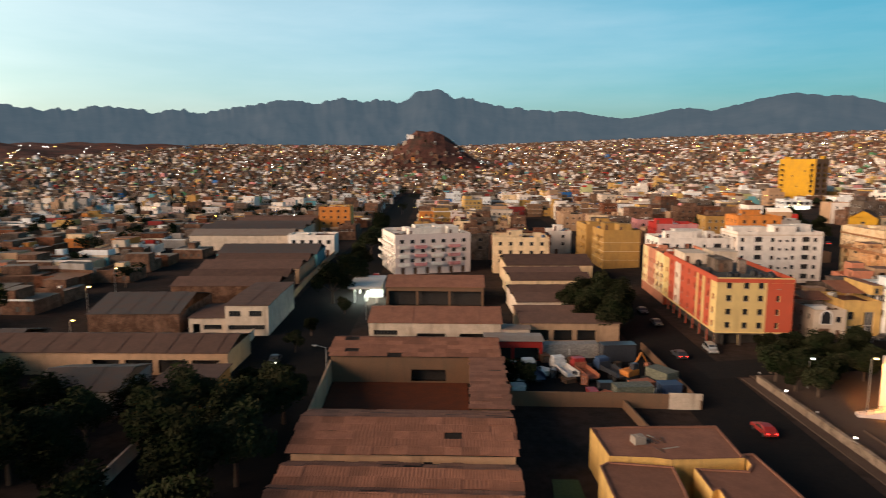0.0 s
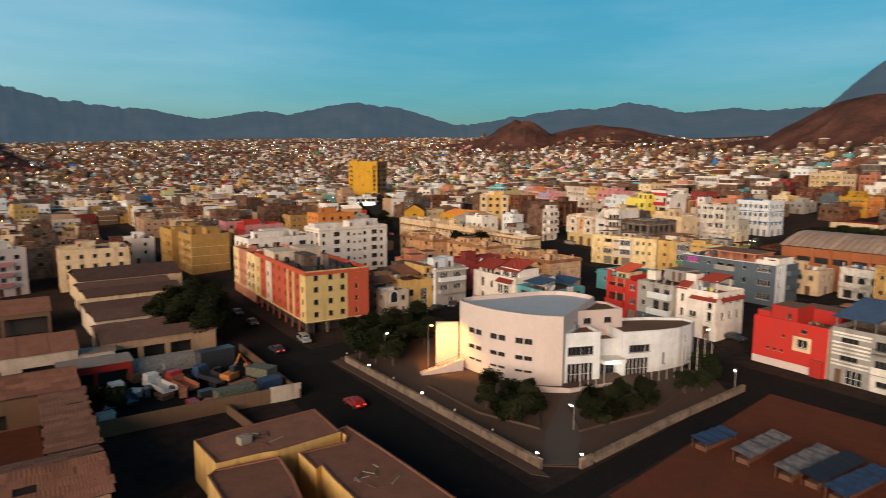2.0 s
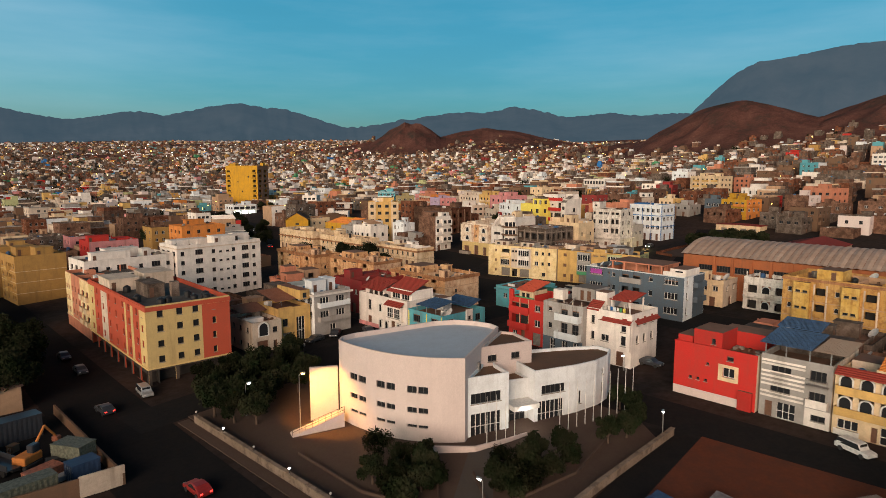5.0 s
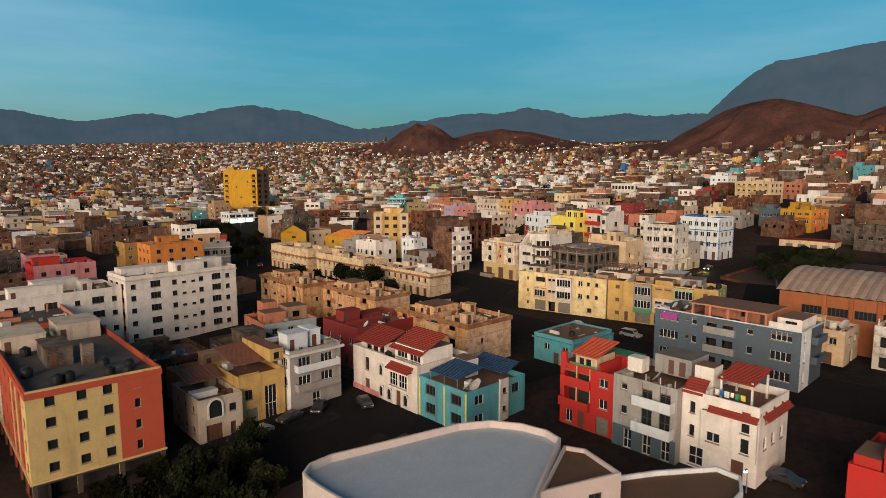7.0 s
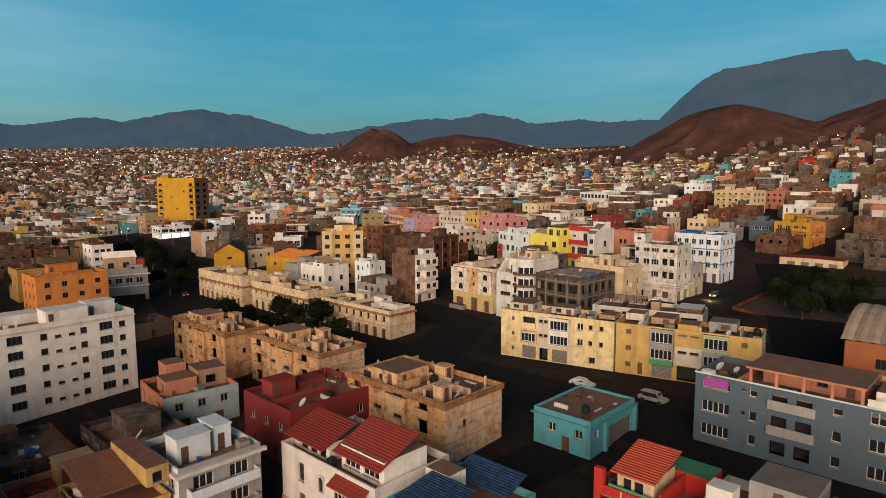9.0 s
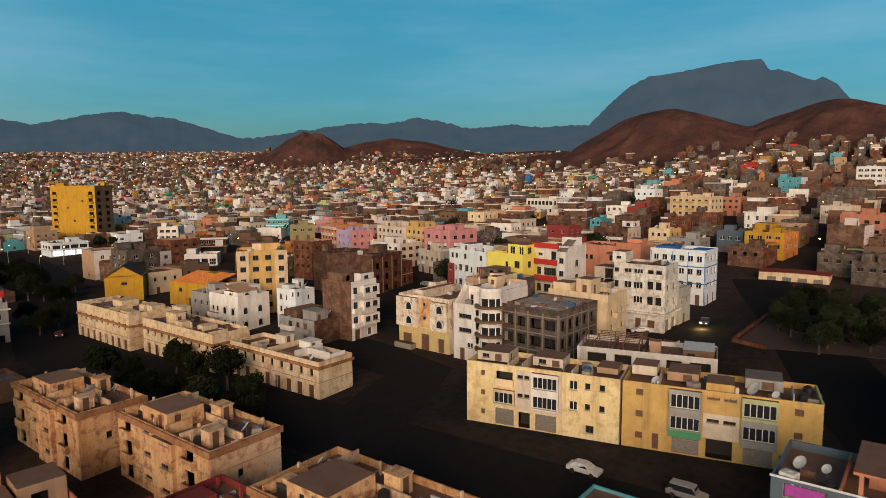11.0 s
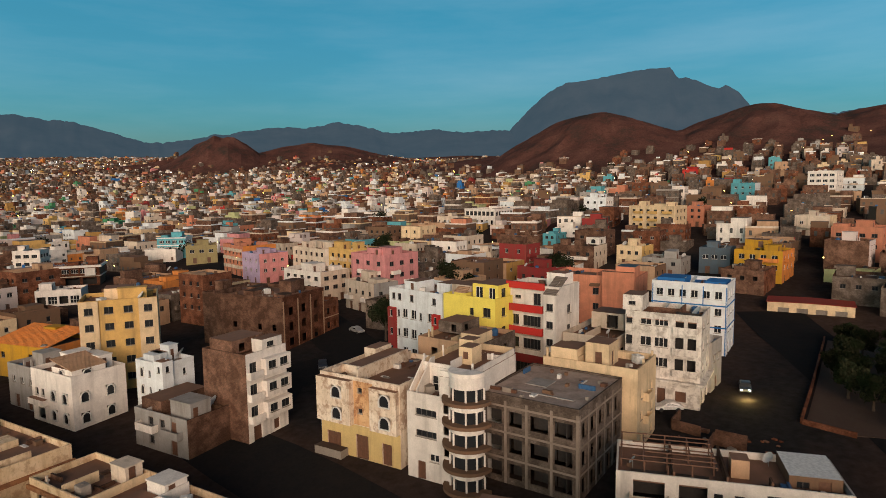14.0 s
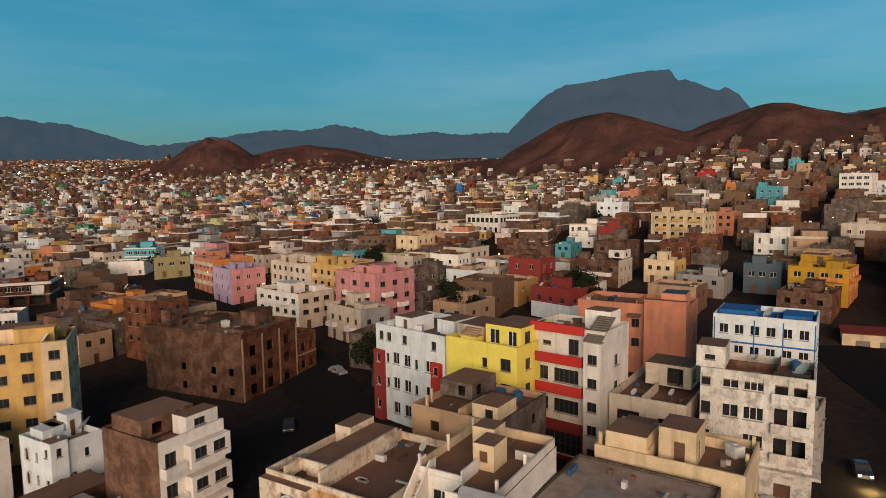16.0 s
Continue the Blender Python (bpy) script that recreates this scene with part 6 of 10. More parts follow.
H("grey-white house with corner balconies", 256, 213, 8, 14, 18.6, yaw=-20, wall=GREYWALL, side=PALE, style="k", cols=(2, 4), jumble=2, balconies=[("left", 10, 13, 3.2, 1.2, WHITE), ("left", 2, 5, 3.2, 1.2, WHITE)])
H("orange apartment house with tall balconies", 286, 292, 13, 18, 23, yaw=-20, wall=ORANGE, side=SALMON, style="k", cols=(3, 5), jumble=3, balconies=[("left", 1 + 4 * k, 4 + 4 * k, z, 1, PALE) for k in range(4) for z in (3.2, 6.3, 9.4)])
H("lilac house beside the orange apartments", 278, 276, 11, 13, 21.6, yaw=-18, wall=PINK, side=paint("lilac", (0.48, 0.36, 0.50)), style="b", cols=(3, 3))
H("olive-brown apartment house with wide windows", 308, 330.3, 11, 12.5, 20.4, yaw=50, wall=TAN, side=paint("olive", (0.30, 0.25, 0.12)), style="b", cols=(3, 3), win=(1.8, 1.4))
H("turquoise house with white window bands", 313.4, 356.6, 10, 12.5, 22.4, yaw=34, wall=COOLWHITE, side=TURQ, style="b", cols=(3, 4), win=(2.0, 1.3), bands=[(5.6, 0.2, 0.5, COOLWHITE), (8.9, 0.3, 0.5, COOLWHITE)])
H("white house with a long blank wall", 304.6, 352.4, 8, 13.6, 17.9, yaw=31, wall=WHITE, side=WHITE, front=[], left=[(1.2, 2.2, 0.6, 2.0, "d")], jumble=2)
H("long brick house under a white roof slab", 257.8, 334.2, 11, 18.4, 17.9, yaw=48, wall=BROWN, side=REDBLOCK, left=[(1 + 2.9 * k, 3.3 + 2.9 * k, z, z + 1.5, "b") for k in range(6) for z in (4.4,)] + [(1, 5.5, 0.4, 2.8, "o"), (6.5, 11, 0.4, 2.8, "o")], front=[], bands=[(6.5, 0.8, 0.8, WHITE), (3.2, 0.5, 0.3, PALE)], jumble=2, roof=ROOFPALE, volumes=[(-0.9, -0.01, 1.2, 4.6, 3.6, 6.2, WHITE, (), (), WHITE)])
H("low white garage building with wide doors", 233.7, 306.2, 9, 12.4, 14.4, yaw=46, wall=WHITE, side=WHITE, left=[(0.6 + 3.0 * k, 3.0 + 3.0 * k, 0.5, 2.8, "o" if k % 2 else "b") for k in range(4)], front=[], jumble=2)
H("bare brown block house with a blank wall", 256, 298, 10, 15, 17.2, yaw=12, wall=BLOCK, side=BLOCK, style="o", cols=(2, 2), jumble=4)
lit_shop = H("white shop building with a bright lit front", 212.8, 402.4, 16, 14, 15.2, yaw=-6, wall=COOLWHITE, side=COOLWHITE, front=[(0.8 + 3.8 * k, 4.0 + 3.8 * k, 3.6, 5.2, "k") for k in range(4)], left=[(1 + 4 * k, 4 + 4 * k, 3.6, 5.0, "k") for k in range(3)], bands=[(3.0, 1.2, 0.3, WHITE), (5.8, 0.5, 0.3, WHITE)], jumble=1)
for k in range(3):
    bm = bmesh.new()
    box(bm, 0.8 + 5.0 * k, 4.8 + 5.0 * k, -0.16, -0.01, 0.5, 2.7)
    part("lit_shop_window", bm, LAMP_SHOP, lit_shop, "bright lit shop window")
H("long dark green block with a flat roof", 384, 508, 22, 14, 22.6, (6, 4), yaw=36, wall=GREEN, side=GREEN, style="k", jumble=2)
H("white three-storey house with brown bays", 262, 379, 9, 10, 20.6, yaw=40, wall=WHITE, side=WHITE, style="k", cols=(3, 3), win=(2.0, 1.3), bands=[(6.2, 0.3, 0.4, WHITE), (3.2, 0.3, 0.4, WHITE)])
gabled = H("yellow house with a brown sheet gable roof", 176.6, 279.6, 10.6, 13, 14.8, yaw=-37, wall=GOLD, side=GOLD, front=[(4.6, 6.2, 5.2, 6.0, "k")], left=[], jumble=0, tanks=0, dishes=0, parapet=0.3, slopes=[(-0.35, 5.298, -0.4, 13.4, 7.45, 10.9, "x", WESTROOF), (5.302, 10.95, -0.4, 13.4, 10.9, 7.45, "x", WESTROOF)])
bm = bmesh.new()
for u, th in ((0.0, 0.2), (12.8, 0.2)):
    lo = [bm.verts.new((a, b, c)) for a, b, c in ((0.0, u, 7.6), (10.6, u, 7.6), (5.3, u, 10.8))]
    hi = [bm.verts.new((v.co.x, u + th, v.co.z)) for v in lo]
    bm.faces.new(lo)
    bm.faces.new(hi[::-1])
    for a in range(3):
        bm.faces.new((lo[a], hi[a], hi[(a + 1) % 3], lo[(a + 1) % 3]))
bmesh.ops.recalc_face_normals(bm, faces=bm.faces)
part("gable_wall", bm, GOLD, gabled)
H("bright orange-yellow house with a lean-to roof", 188, 243, 11, 17, 14, yaw=8, wall=ORANGE, side=GOLD, style="k", cols=(2, 2), slopes=[(0.2, 10, 0.2, 16.4, 6.6, 8.6, "x", ORANGE)])
H("beige apartment tower with square windows", 196.5, 220.5, 10, 13, 24.6, yaw=52, wall=CREAM, side=YELLOW, front=[(u, u + 1.5, z, z + 1.3, "k") for z in (1.6, 4.8, 8.0, 11.2, 14.2) for u in (1.0, 4.2, 7.4)], left=[(u, u + 1.5, z, z + 1.3, "k") for z in (1.6, 4.8, 8.0, 11.2, 14.2) for u in (4.2, 7.4)], tanks=1, category="apartment block",
  volumes=[(-0.25, -0.004, a, b, -0.5, 16.7, CREAM, (), [(0.9, 2.3, z, z + 1.3, "k") for z in (1.6, 4.8, 8.0, 11.2, 14.2)], CREAM) for a, b in ((0.01, 3.2), (9.8, 12.98))] + [(3, 8, 4, 9, 16.2, 18.4, CREAM, (), (), ROOF)])
H("brown unfinished brick building with empty windows", 220.6, 212, 15, 23, 20.9, yaw=4, wall=REDBLOCK, side=BLOCK, left=[(u, u + 1.1, z, z + 1.3, "o") for z in (1, 4.4) for u in (2, 6, 13)], front=[(u, u + 1.6, z, z + 1.8, "o") for z in (0.8, 4.2, 7.6) for u in (2, 6.4, 11)], jumble=5, category="unfinished building", panels=[("front", u, u + 0.4, 0, 11, TAN) for u in (0.02, 5.0, 9.6, 14.5)])
H("low reddish brick annex with empty windows", 236.1, 213.3, 5.6, 14, 17.4, yaw=4, wall=REDBLOCK, side=REDBLOCK, left=[], front=[(u, u + 1.3, z, z + 1.5, "o") for z in (0.8, 4.2) for u in (0.8, 3.4)], jumble=2, category="unfinished building", bands=[(3.4, 0.05, 0.25, TAN)])
H("bare block tower house with a white balcony front", 184.2, 185.2, 8, 9.4, 20.6, yaw=-2, wall=WHITE, side=BLOCK, left=[], front=[(u, u + 1.4, z, z + 1.6, "k") for z in (3.8, 7.1, 10.4) for u in (0.7,)] + [(5, 6.2, 0.6, 2.2, "d"), (1, 2.6, 0.02, 2.4, "d")], tanks=0, dishes=1,
  volumes=[(2.9, 7.9, -1.1, -0.01, z, z + 2.4, WHITE, [(0.5, 2.0, z + 0.8, z + 2.0, "k"), (2.8, 4.4, z + 0.8, z + 2.0, "k")], (), WHITE) for z in (3.2, 6.5, 9.8)] + [(0.3, 6.5, 3.0, 8.0, 12.9, 15.0, BLOCK, [(1.2, 2.4, 13.2, 14.4, "o")], (), ROOF), (3.6, 7.6, 0.4, 2.6, 12.8, 14.8, WHITE, [(1, 2.4, 13.5, 14.3, "k")], (), ROOF)], balconies=[("front", 0.2, 2.7, z, 0.8, WHITE) for z in (3.2, 6.5, 9.8)], extras=[(0.21, 5, 8.4, 8.6, 0, 0.7, BLOCK)])
small_white = H("small white house with arched balconies", 184, 203.2, 8, 9.5, 17, wall=COOLWHITE, side=COOLWHITE, left=[(u, u + 1.3, z, z + 1.7, "a") for z in (0.8, 4.1, 7.0) for u in (6.6,)] + [(4.4, 5.1, z, z + 1.1, "k") for z in (1.2, 4.5, 7.2)], front=[(1.2, 3.6, z, z + 1.7, "a") for z in (1, 4.2)] + [(5, 5.8, z, z + 1.1, "k") for z in (1.2, 4.4, 7.2)], tanks=1, volumes=[(-0.5, 2.2, -0.4, 2.4, -0.5, 10.2, COOLWHITE, [(0.9, 1.7, 8.4, 9.4, "k"), (0.9, 1.7, 4.8, 5.8, "k")], [(0.9, 1.7, 8.4, 9.4, "k"), (0.9, 1.7, 4.8, 5.8, "k")], ROOF), (3, 7.4, 5, 9, 8.6, 10.6, COOLWHITE, (), [(1, 2.2, 8.8, 10.4, "d")], ROOF)], balconies=[("front", 3.0, 7.6, 3.6, 0.9, COOLWHITE)])
small_white.scale.x, small_white.scale.y = 0.72, 0.75
H("white house with arched windows and tiled roof", 176, 214.5, 9, 12, 15.6, wall=WHITE, side=WHITE, left=[(u, u + 1.6, z, z + 1.9, "a") for z in (0.8, 4.0) for u in (1.2, 4.6)] + [(8.2, 9.2, 4.4, 5.6, "k"), (10, 11, 4.4, 5.6, "k"), (8.4, 10.4, 0.5, 2.4, "o")], front=[(u, u + 1.5, z, z + 1.8, "a") for z in (0.8, 4.2) for u in (1.2, 5.4)], tanks=1, volumes=[(0.5, 6, 0.6, 6.4, 7.7, 9.6, WHITE, [(1.6, 3.2, 8.0, 9.4, "a")], [(2, 3.6, 8.0, 9.4, "a")], ROOF), (-0.9, -0.01, 7.2, 11.8, 3.0, 4.0, WHITE, (), (), ROOF)], slopes=[(0.3, 6.2, 0.4, 6.6, 9.62, 10.8, "y", TAN)])
H("grey house with a flat terrace beside the arched house", 178, 228, 8, 9.5, 14.6, (2, 3), wall=GREYWALL, side=GREYWALL, style="b", jumble=2)
H("low bare block house with grimy grey balconies", 177, 189.4, 11, 12, 12.6, wall=BLOCK, side=GREYWALL, left=[(7.6, 8.8, z, z + 1.3, "k") for z in (0.8, 3.6)] + [(2.4, 3.6, 3.4, 5.4, "d"), (2.4, 3.8, 0.02, 2.2, "d"), (5, 6.2, 3.6, 4.9, "k")], front=[], jumble=1, balconies=[("left", 6.6, 10.6, 3.0, 1.0, WHITE), ("left", 1, 5, 3.0, 1.0, GREYWALL)], volumes=[(1, 9, 7, 11.6, 4.6, 7.0, BLOCK, (), (), ROOF)])

# the row along the eastern street
H("red house with a stepped parapet", 109.3, 43.6, 11, 12.6, 11.2, tall=1.1, wall=PALE, side=RED, left=[(3.2, 4.9, 3.9, 5.2, "b"), (3.4, 4.4, 6.2, 7.0, "k"), (7.2, 7.7, 2.6, 3.0, "k"), (8.4, 8.9, 2.6, 3.0, "k"), (9.6, 10.1, 2.6, 3.0, "k"), (1.2, 2.1, 0.02, 2.1, "d"), (7, 7.5, 5.0, 5.4, "k")], front=[], tanks=1, dishes=0, panels=[("left", 2.6, 5.6, 3.3, 5.6, CREAM), ("left", 2.6, 12.58, 0, 1.2, PINKWHITE)],
  volumes=[(0.5, 6.0, 5.4, 9.8, 7.0, 9.8, RED, (), [(1, 1.6, 8.0, 8.8, "k")], ROOF), (0.5, 5, 10.0, 12.3, 7.0, 8.6, RED, (), (), ROOF), (6.2, 10.6, 1, 8, 7.0, 9.2, RED, (), (), ROOF), (-0.5, -0.01, 0.4, 2.4, -0.5, 2.6, RED, (), (), ROOF)], extras=[])
H("striped grey-brick house under a blue sheet roof", 109.2, 34.0, 12, 9.2, 12.6, wall=PALE, side=GREYWALL, left=[(5.2, 7.8, 3.8, 4.9, "k"), (5.2, 7.8, 6.6, 7.7, "k"), (0.8, 2.8, 3.6, 5.0, "k"), (0.8, 2.8, 6.5, 8.0, "k"), (7.4, 8.4, 0.02, 2.3, "d"), (4.4, 6.8, 0.02, 2.4, "b"), (0.6, 2.4, 0.9, 1.8, "k")], front=[], jumble=0, tanks=0, dishes=0, parapet=0.9,
  panels=[("left", 3.4, 9.1, 2.9 + 0.62 * k, 3.2 + 0.62 * k, WHITE) for k in (0, 1, 2.8, 3.8, 4.8, 5.8, 7.6, 8.4)] + [("left", 0.05, 3.2, 0, 2.6, WHITE)], balconies=[("left", 0.4, 3.0, 6.1, 1.0, IRON), ("left", 0.4, 3.0, 3.1, 0.7, WHITE)],
  slopes=[(-0.7, 7.0, 2.6, 9.3, 10.9, 11.7, "x", BLUESHEET), (-0.4, 7.0, -1.6, 2.4, 10.9, 11.3, "x", TIN), (8.0, 12.4, 4.0, 10.0, 11.6, 12.3, "x", BLUESHEET)], extras=[(0.22, 0.36, y_, y_ + 0.14, 0.8, 2.6, GALV) for y_ in (0.4, 3.0, 6.0, 8.7)] + [(6.4, 11.6, 0.5, 8.8, 0, 2.3, GREYBLOCK)])
H("cream house with arched balconies and tiled eaves", 109, 26.4, 11, 7.4, 11.9, wall=CREAM, side=CREAM, left=[(u, u + 1.7, z, z + 2.1, "a") for z in (3.4, 6.3) for u in (0.4, 2.8, 5.2)] + [(0.9, 1.9, 0.02, 2.3, "b"), (2.2, 2.9, 0.02, 2.1, "d"), (4.4, 6.8, 0.9, 2.2, "b")], front=[], tanks=1, dishes=0, slopes=[(-1.0, 0.5, 0.3, 7.3, 8.5, 9.3, "x", TILE), (0.8, 5.0, 0.2, 2.8, 9.6, 11.0, "x", ORANGE)], balconies=[("left", 0.3, 7.1, 3.1, 0.9, YELLOW), ("left", 0.3, 7.1, 6.0, 0.9, YELLOW)],
  volumes=[(0.8, 6.5, 0.1, 3.0, 7.6, 9.6, CREAM, (), [(0.5, 1.6, 8.0, 9.2, "k")], ROOF), (6, 10.6, 1, 7, 7.6, 9.0, PALE, (), (), ROOF)], panels=[("left", 4.2, 7.2, 0, 0.85, WHITE)], extras=[])
H("yellow corner house with red-tiled hip roof", 109.2, 19.4, 9.5, 6.8, 11.4, wall=TAN, side=CREAM, left=[(2.6, 4.8, 3.6, 4.9, "k"), (0.7, 1.6, 3.6, 4.8, "k"), (0.8, 2, 0.02, 2.2, "b"), (3, 5, 0.02, 2.2, "b")], front=[(1.5, 2.6, 3.8, 5.0, "k"), (1.2, 4.2, 6.2, 7.4, "b")], jumble=0, tanks=0, dishes=0, parapet=0.3,
  volumes=[(-0.9, -0.01, 0.3, 6.6, 5.9, 7.7, CREAM, (), [(0.3, 2.0, 6.2, 7.4, "k"), (2.3, 4.0, 6.2, 7.4, "k"), (4.3, 6.0, 6.2, 7.4, "k")], ROOF)], slopes=[(-1.6, 4.0, -0.5, 7.2, 7.95, 9.8, "x", TILE), (-1.2, 0.1, -0.2, 6.9, 5.0, 5.7, "x", TILE), (4.05, 9.9, -0.5, 3.4, 8.1, 9.8, "y", TILE)])
H("orange-yellow block with grey rendered patches", 108.6, 2.5, 16, 15.2, 10.4, wall=AMBER, side=AMBER, left=[(6.6, 7.8, 3.6, 4.9, "k"), (3.8, 5.0, 3.6, 4.9, "k"), (9.8, 10.6, 4.6, 5.0, "k")], front=[(3, 4.2, 3.6, 4.8, "k")], tanks=1, panels=[("left", 8.0, 12.0, 0.0, 3.4, GREYWALL)], volumes=[(4, 8, 3, 6.4, 6.0, 8.2, AMBER, [(1, 2, 6.8, 7.6, "k")], [(1.2, 2.0, 6.8, 7.6, "k")], ROOF)], extras=[(0.22, 9, 9.8, 9.95, 0, 1.0, AMBER), (1.5, 6, 11, 13.6, 0, 0.9, AMBER)])
H("low brown house with bare block walls", 97, -4, 11, 14, 7.8, wall=REDBLOCK, side=REDBLOCK, left=[], front=[], jumble=2)
workshop = H("brown brick workshop with rooftop shelters", 79.4, -8, 14, 26.6, 8.8, wall=REDBLOCK, side=REDBLOCK, left=[], front=[], jumble=0, yaw=-5, tanks=1, dishes=0, volumes=[(3.2, 7.0, 22.2, 25.8, 6.2, 8.4, COOLWHITE, (), [(1.2, 2.2, 6.3, 8.1, "d")], BLUESHEET), (7.6, 12.4, 18.5, 22.5, 6.2, 9.0, BLUEGREY, (), (), ROOF), (1.0, 4.4, 8.0, 13.0, 6.2, 8.8, COOLWHITE, (), [(1.4, 2.4, 6.3, 8.2, "d")], ROOF)], slopes=[(1.2, 6.4, 14.2, 20.6, 8.6, 9.5, "x", TIN)], extras=[(1.3, 1.42, y_, y_ + 0.12, 0, 0.6, IRON) for y_ in (14.4, 17.4, 20.4)] + [(0.21, 2.8, 21.4, 21.6, 0, 1.1, GREYWALL)])
OLDOCHRE = weathered("paint_old_ochre", (0.46, 0.255, 0.075), (0.55, 0.34, 0.12), (0.20, 0.085, 0.035), 0.55, 0.6)
OLDYELLOW = weathered("paint_old_yellow", (0.56, 0.35, 0.085), (0.62, 0.43, 0.15), (0.24, 0.11, 0.04), 0.45, 0.5)


def ochre_row(label, x, y, d, top, yaw, face, trim_, bay):
    """An old three-storey row: deep framed windows, projecting bays with slit windows, rusty cornice and roof rooms."""
    h = top - gz(x, y)
    left, volumes, balconies, panels = [], [], [], []
    n = max(2, round(d / 8.7))
    step = d / n
    for k in range(n):
        a = step * k
        for z in (0.9, 4.2, 7.5):
            left += [(a + 0.7, a + 2.5, z, z + 2.2, "o"), (a + 6.9, a + 7.7, z + 0.9, z + 1.9, "b")]
            balconies.append(("left", a + 0.6, a + 2.6, z - 0.1, 0.45, face))
        panels += [("left", a + 0.3, a + 0.62, 0, h - 1.2, trim_), ("left", a + 2.58, a + 2.9, 0, h - 1.2, trim_)]
        volumes.append((-0.9, -0.01, a + 3.3, a + 6.3, -0.5, h - 0.9, bay, (), [(u, u + 0.9, z, z + 0.5, "k") for z in (2.0, 5.3, 8.6) for u in (0.4, 1.7)], ROOF))
    volumes += [(2, 7, d * 0.1, d * 0.28, h - 0.8, h + 1.7, face, (), [(1, 1.9, h - 0.7, h + 1.2, "d"), (2.6, 3.6, h, h + 1.0, "k")], ROOF), (3, 8, d * 0.62, d * 0.8, h - 0.8, h + 1.5, bay, (), [(1.2, 2.1, h - 0.7, h + 1.1, "d")], ROOF)]
    extras = [(0.3, 6, d * f, d * f + 0.18, 0, 1.1, m) for f, m in ((0.33, face), (0.48, TAN), (0.9, face))] + [(7, 7.2, d * 0.3, d * 0.6, 0, 1.2, TAN)]
    return H(label, x, y, 13, d, top, wall=OCHRE, side=face, left=left, front=[], yaw=yaw, category="apartment block", tanks=3, dishes=3, volumes=volumes, balconies=balconies, panels=panels, extras=extras, bands=[(h - 0.75, 0.18, 0.5, RIM), (3.5, 0.05, 0.14, TAN), (6.8, 0.05, 0.14, TAN)])


ochre_row("ochre apartment row with deep framed windows", 152.4, 28, 26, 17.2, -5, OLDOCHRE, PALE, OLDYELLOW)
ochre_row("ochre apartment row with cream stair panels", 151, -2, 29, 16.6, -3, OLDOCHRE, CREAM, PALEYELLOW)
H("grey-white house with arched balconies and pillars", 166.6, 56.0, 6.4, 9.8, 14.0, yaw=-3, wall=GREYWALL, side=WORNWHITE, left=[(u, u + 2.0, z, z + 1.9, "a" if u > 3 and u < 5 else "o") for z in (0.4, 3.9) for u in (0.8, 3.8, 6.8)], front=[], balconies=[("left", 0.3, 9.5, 3.3, 1.0, WORNWHITE)], jumble=2, dishes=2, extras=[(0.3, 0.5, v, v + 0.2, 0, 2.0, WORNWHITE) for v in (0.4, 3.4, 6.4, 9.2)])
MAGENTA = plain("magenta_blind", (0.35, 0.05, 0.30), 0.6)
H("blue-grey rendered apartment block with a roof terrace", 147.6, 71.5, 10, 25, 14.4, tall=1.1, wall=COOLWHITE, side=BLUEGREY, left=[(20.4, 24.0, z, z + 1.4, "b") for z in (1.2, 4.2, 7.2)] + [(18.4, 18.9, z, z + 0.5, "k") for z in (4.8, 7.8)] + [(17.0, 17.9, z, z + 1.2, "b") for z in (1.4, 4.3, 7.3)] + [(u, u + 1.8, z, z + 1.6, "o") for z in (1.0, 4.0, 7.0) for u in (13.4, 10.6)] + [(7.4, 8.4, z, z + 1.2, "b") for z in (1.4, 4.3, 7.3)] + [(1.4, 4.6, z, z + 1.4, "b") for z in (1.2, 4.2, 7.2)],
  front=[(1.2, 2.0, z, z + 1.6, "k") for z in (1.2, 4.2, 7.2)], tanks=2, dishes=2, balconies=[("left", 10.2, 15.6, 6.6, 0.5, GREYWALL), ("left", 10.2, 15.6, 3.6, 0.5, GREYWALL), ("front", 4.6, 9.2, 6.6, 1.0, BLUEGREY), ("front", 4.6, 9.2, 3.6, 1.0, BLUEGREY)], bands=[(8.9, 0.1, 0.18, COOLWHITE)], panels=[("front", 4.4, 9.9, 0.0, 9.0, BLUEGREY), ("left", 0.05, 5.0, 9.1, 9.9, WHITE)], category="apartment block",
  volumes=[(-0.06, -0.004, 20.6, 23.8, 7.4, 8.5, MAGENTA, (), [(0.2 + 0.75 * k, 0.8 + 0.75 * k, 7.5, 8.4, "b") for k in range(4)], MAGENTA)] + [(0.25, 0.6, 5.4 + 3.1 * k, 5.75 + 3.1 * k, 8.25, 10.6, SALMON, (), (), SALMON) for k in range(5)] + [(0.2, 8.6, 5.2, 18.6, 10.605, 10.85, SALMON, (), (), ROOF), (4.2, 9.4, 6.0, 17.6, 8.25, 10.6, SALMON, (), [(1, 2, 8.3, 10.2, "d"), (4, 5.2, 9.0, 10.2, "k")], ROOF), (2.5, 9, 0.8, 4.6, 8.25, 10.2, WHITE, (), [(0.8, 2.6, 8.9, 9.8, "k")], ROOF)], extras=[(0.22, 9.7, 19.4, 19.55, 0, 0.9, SALMON)])
H("pale cream house with balconies", 164.5, 69.4, 8, 9, 12.6, (2, 3), wall=PALE, side=CREAM, jumble=1)
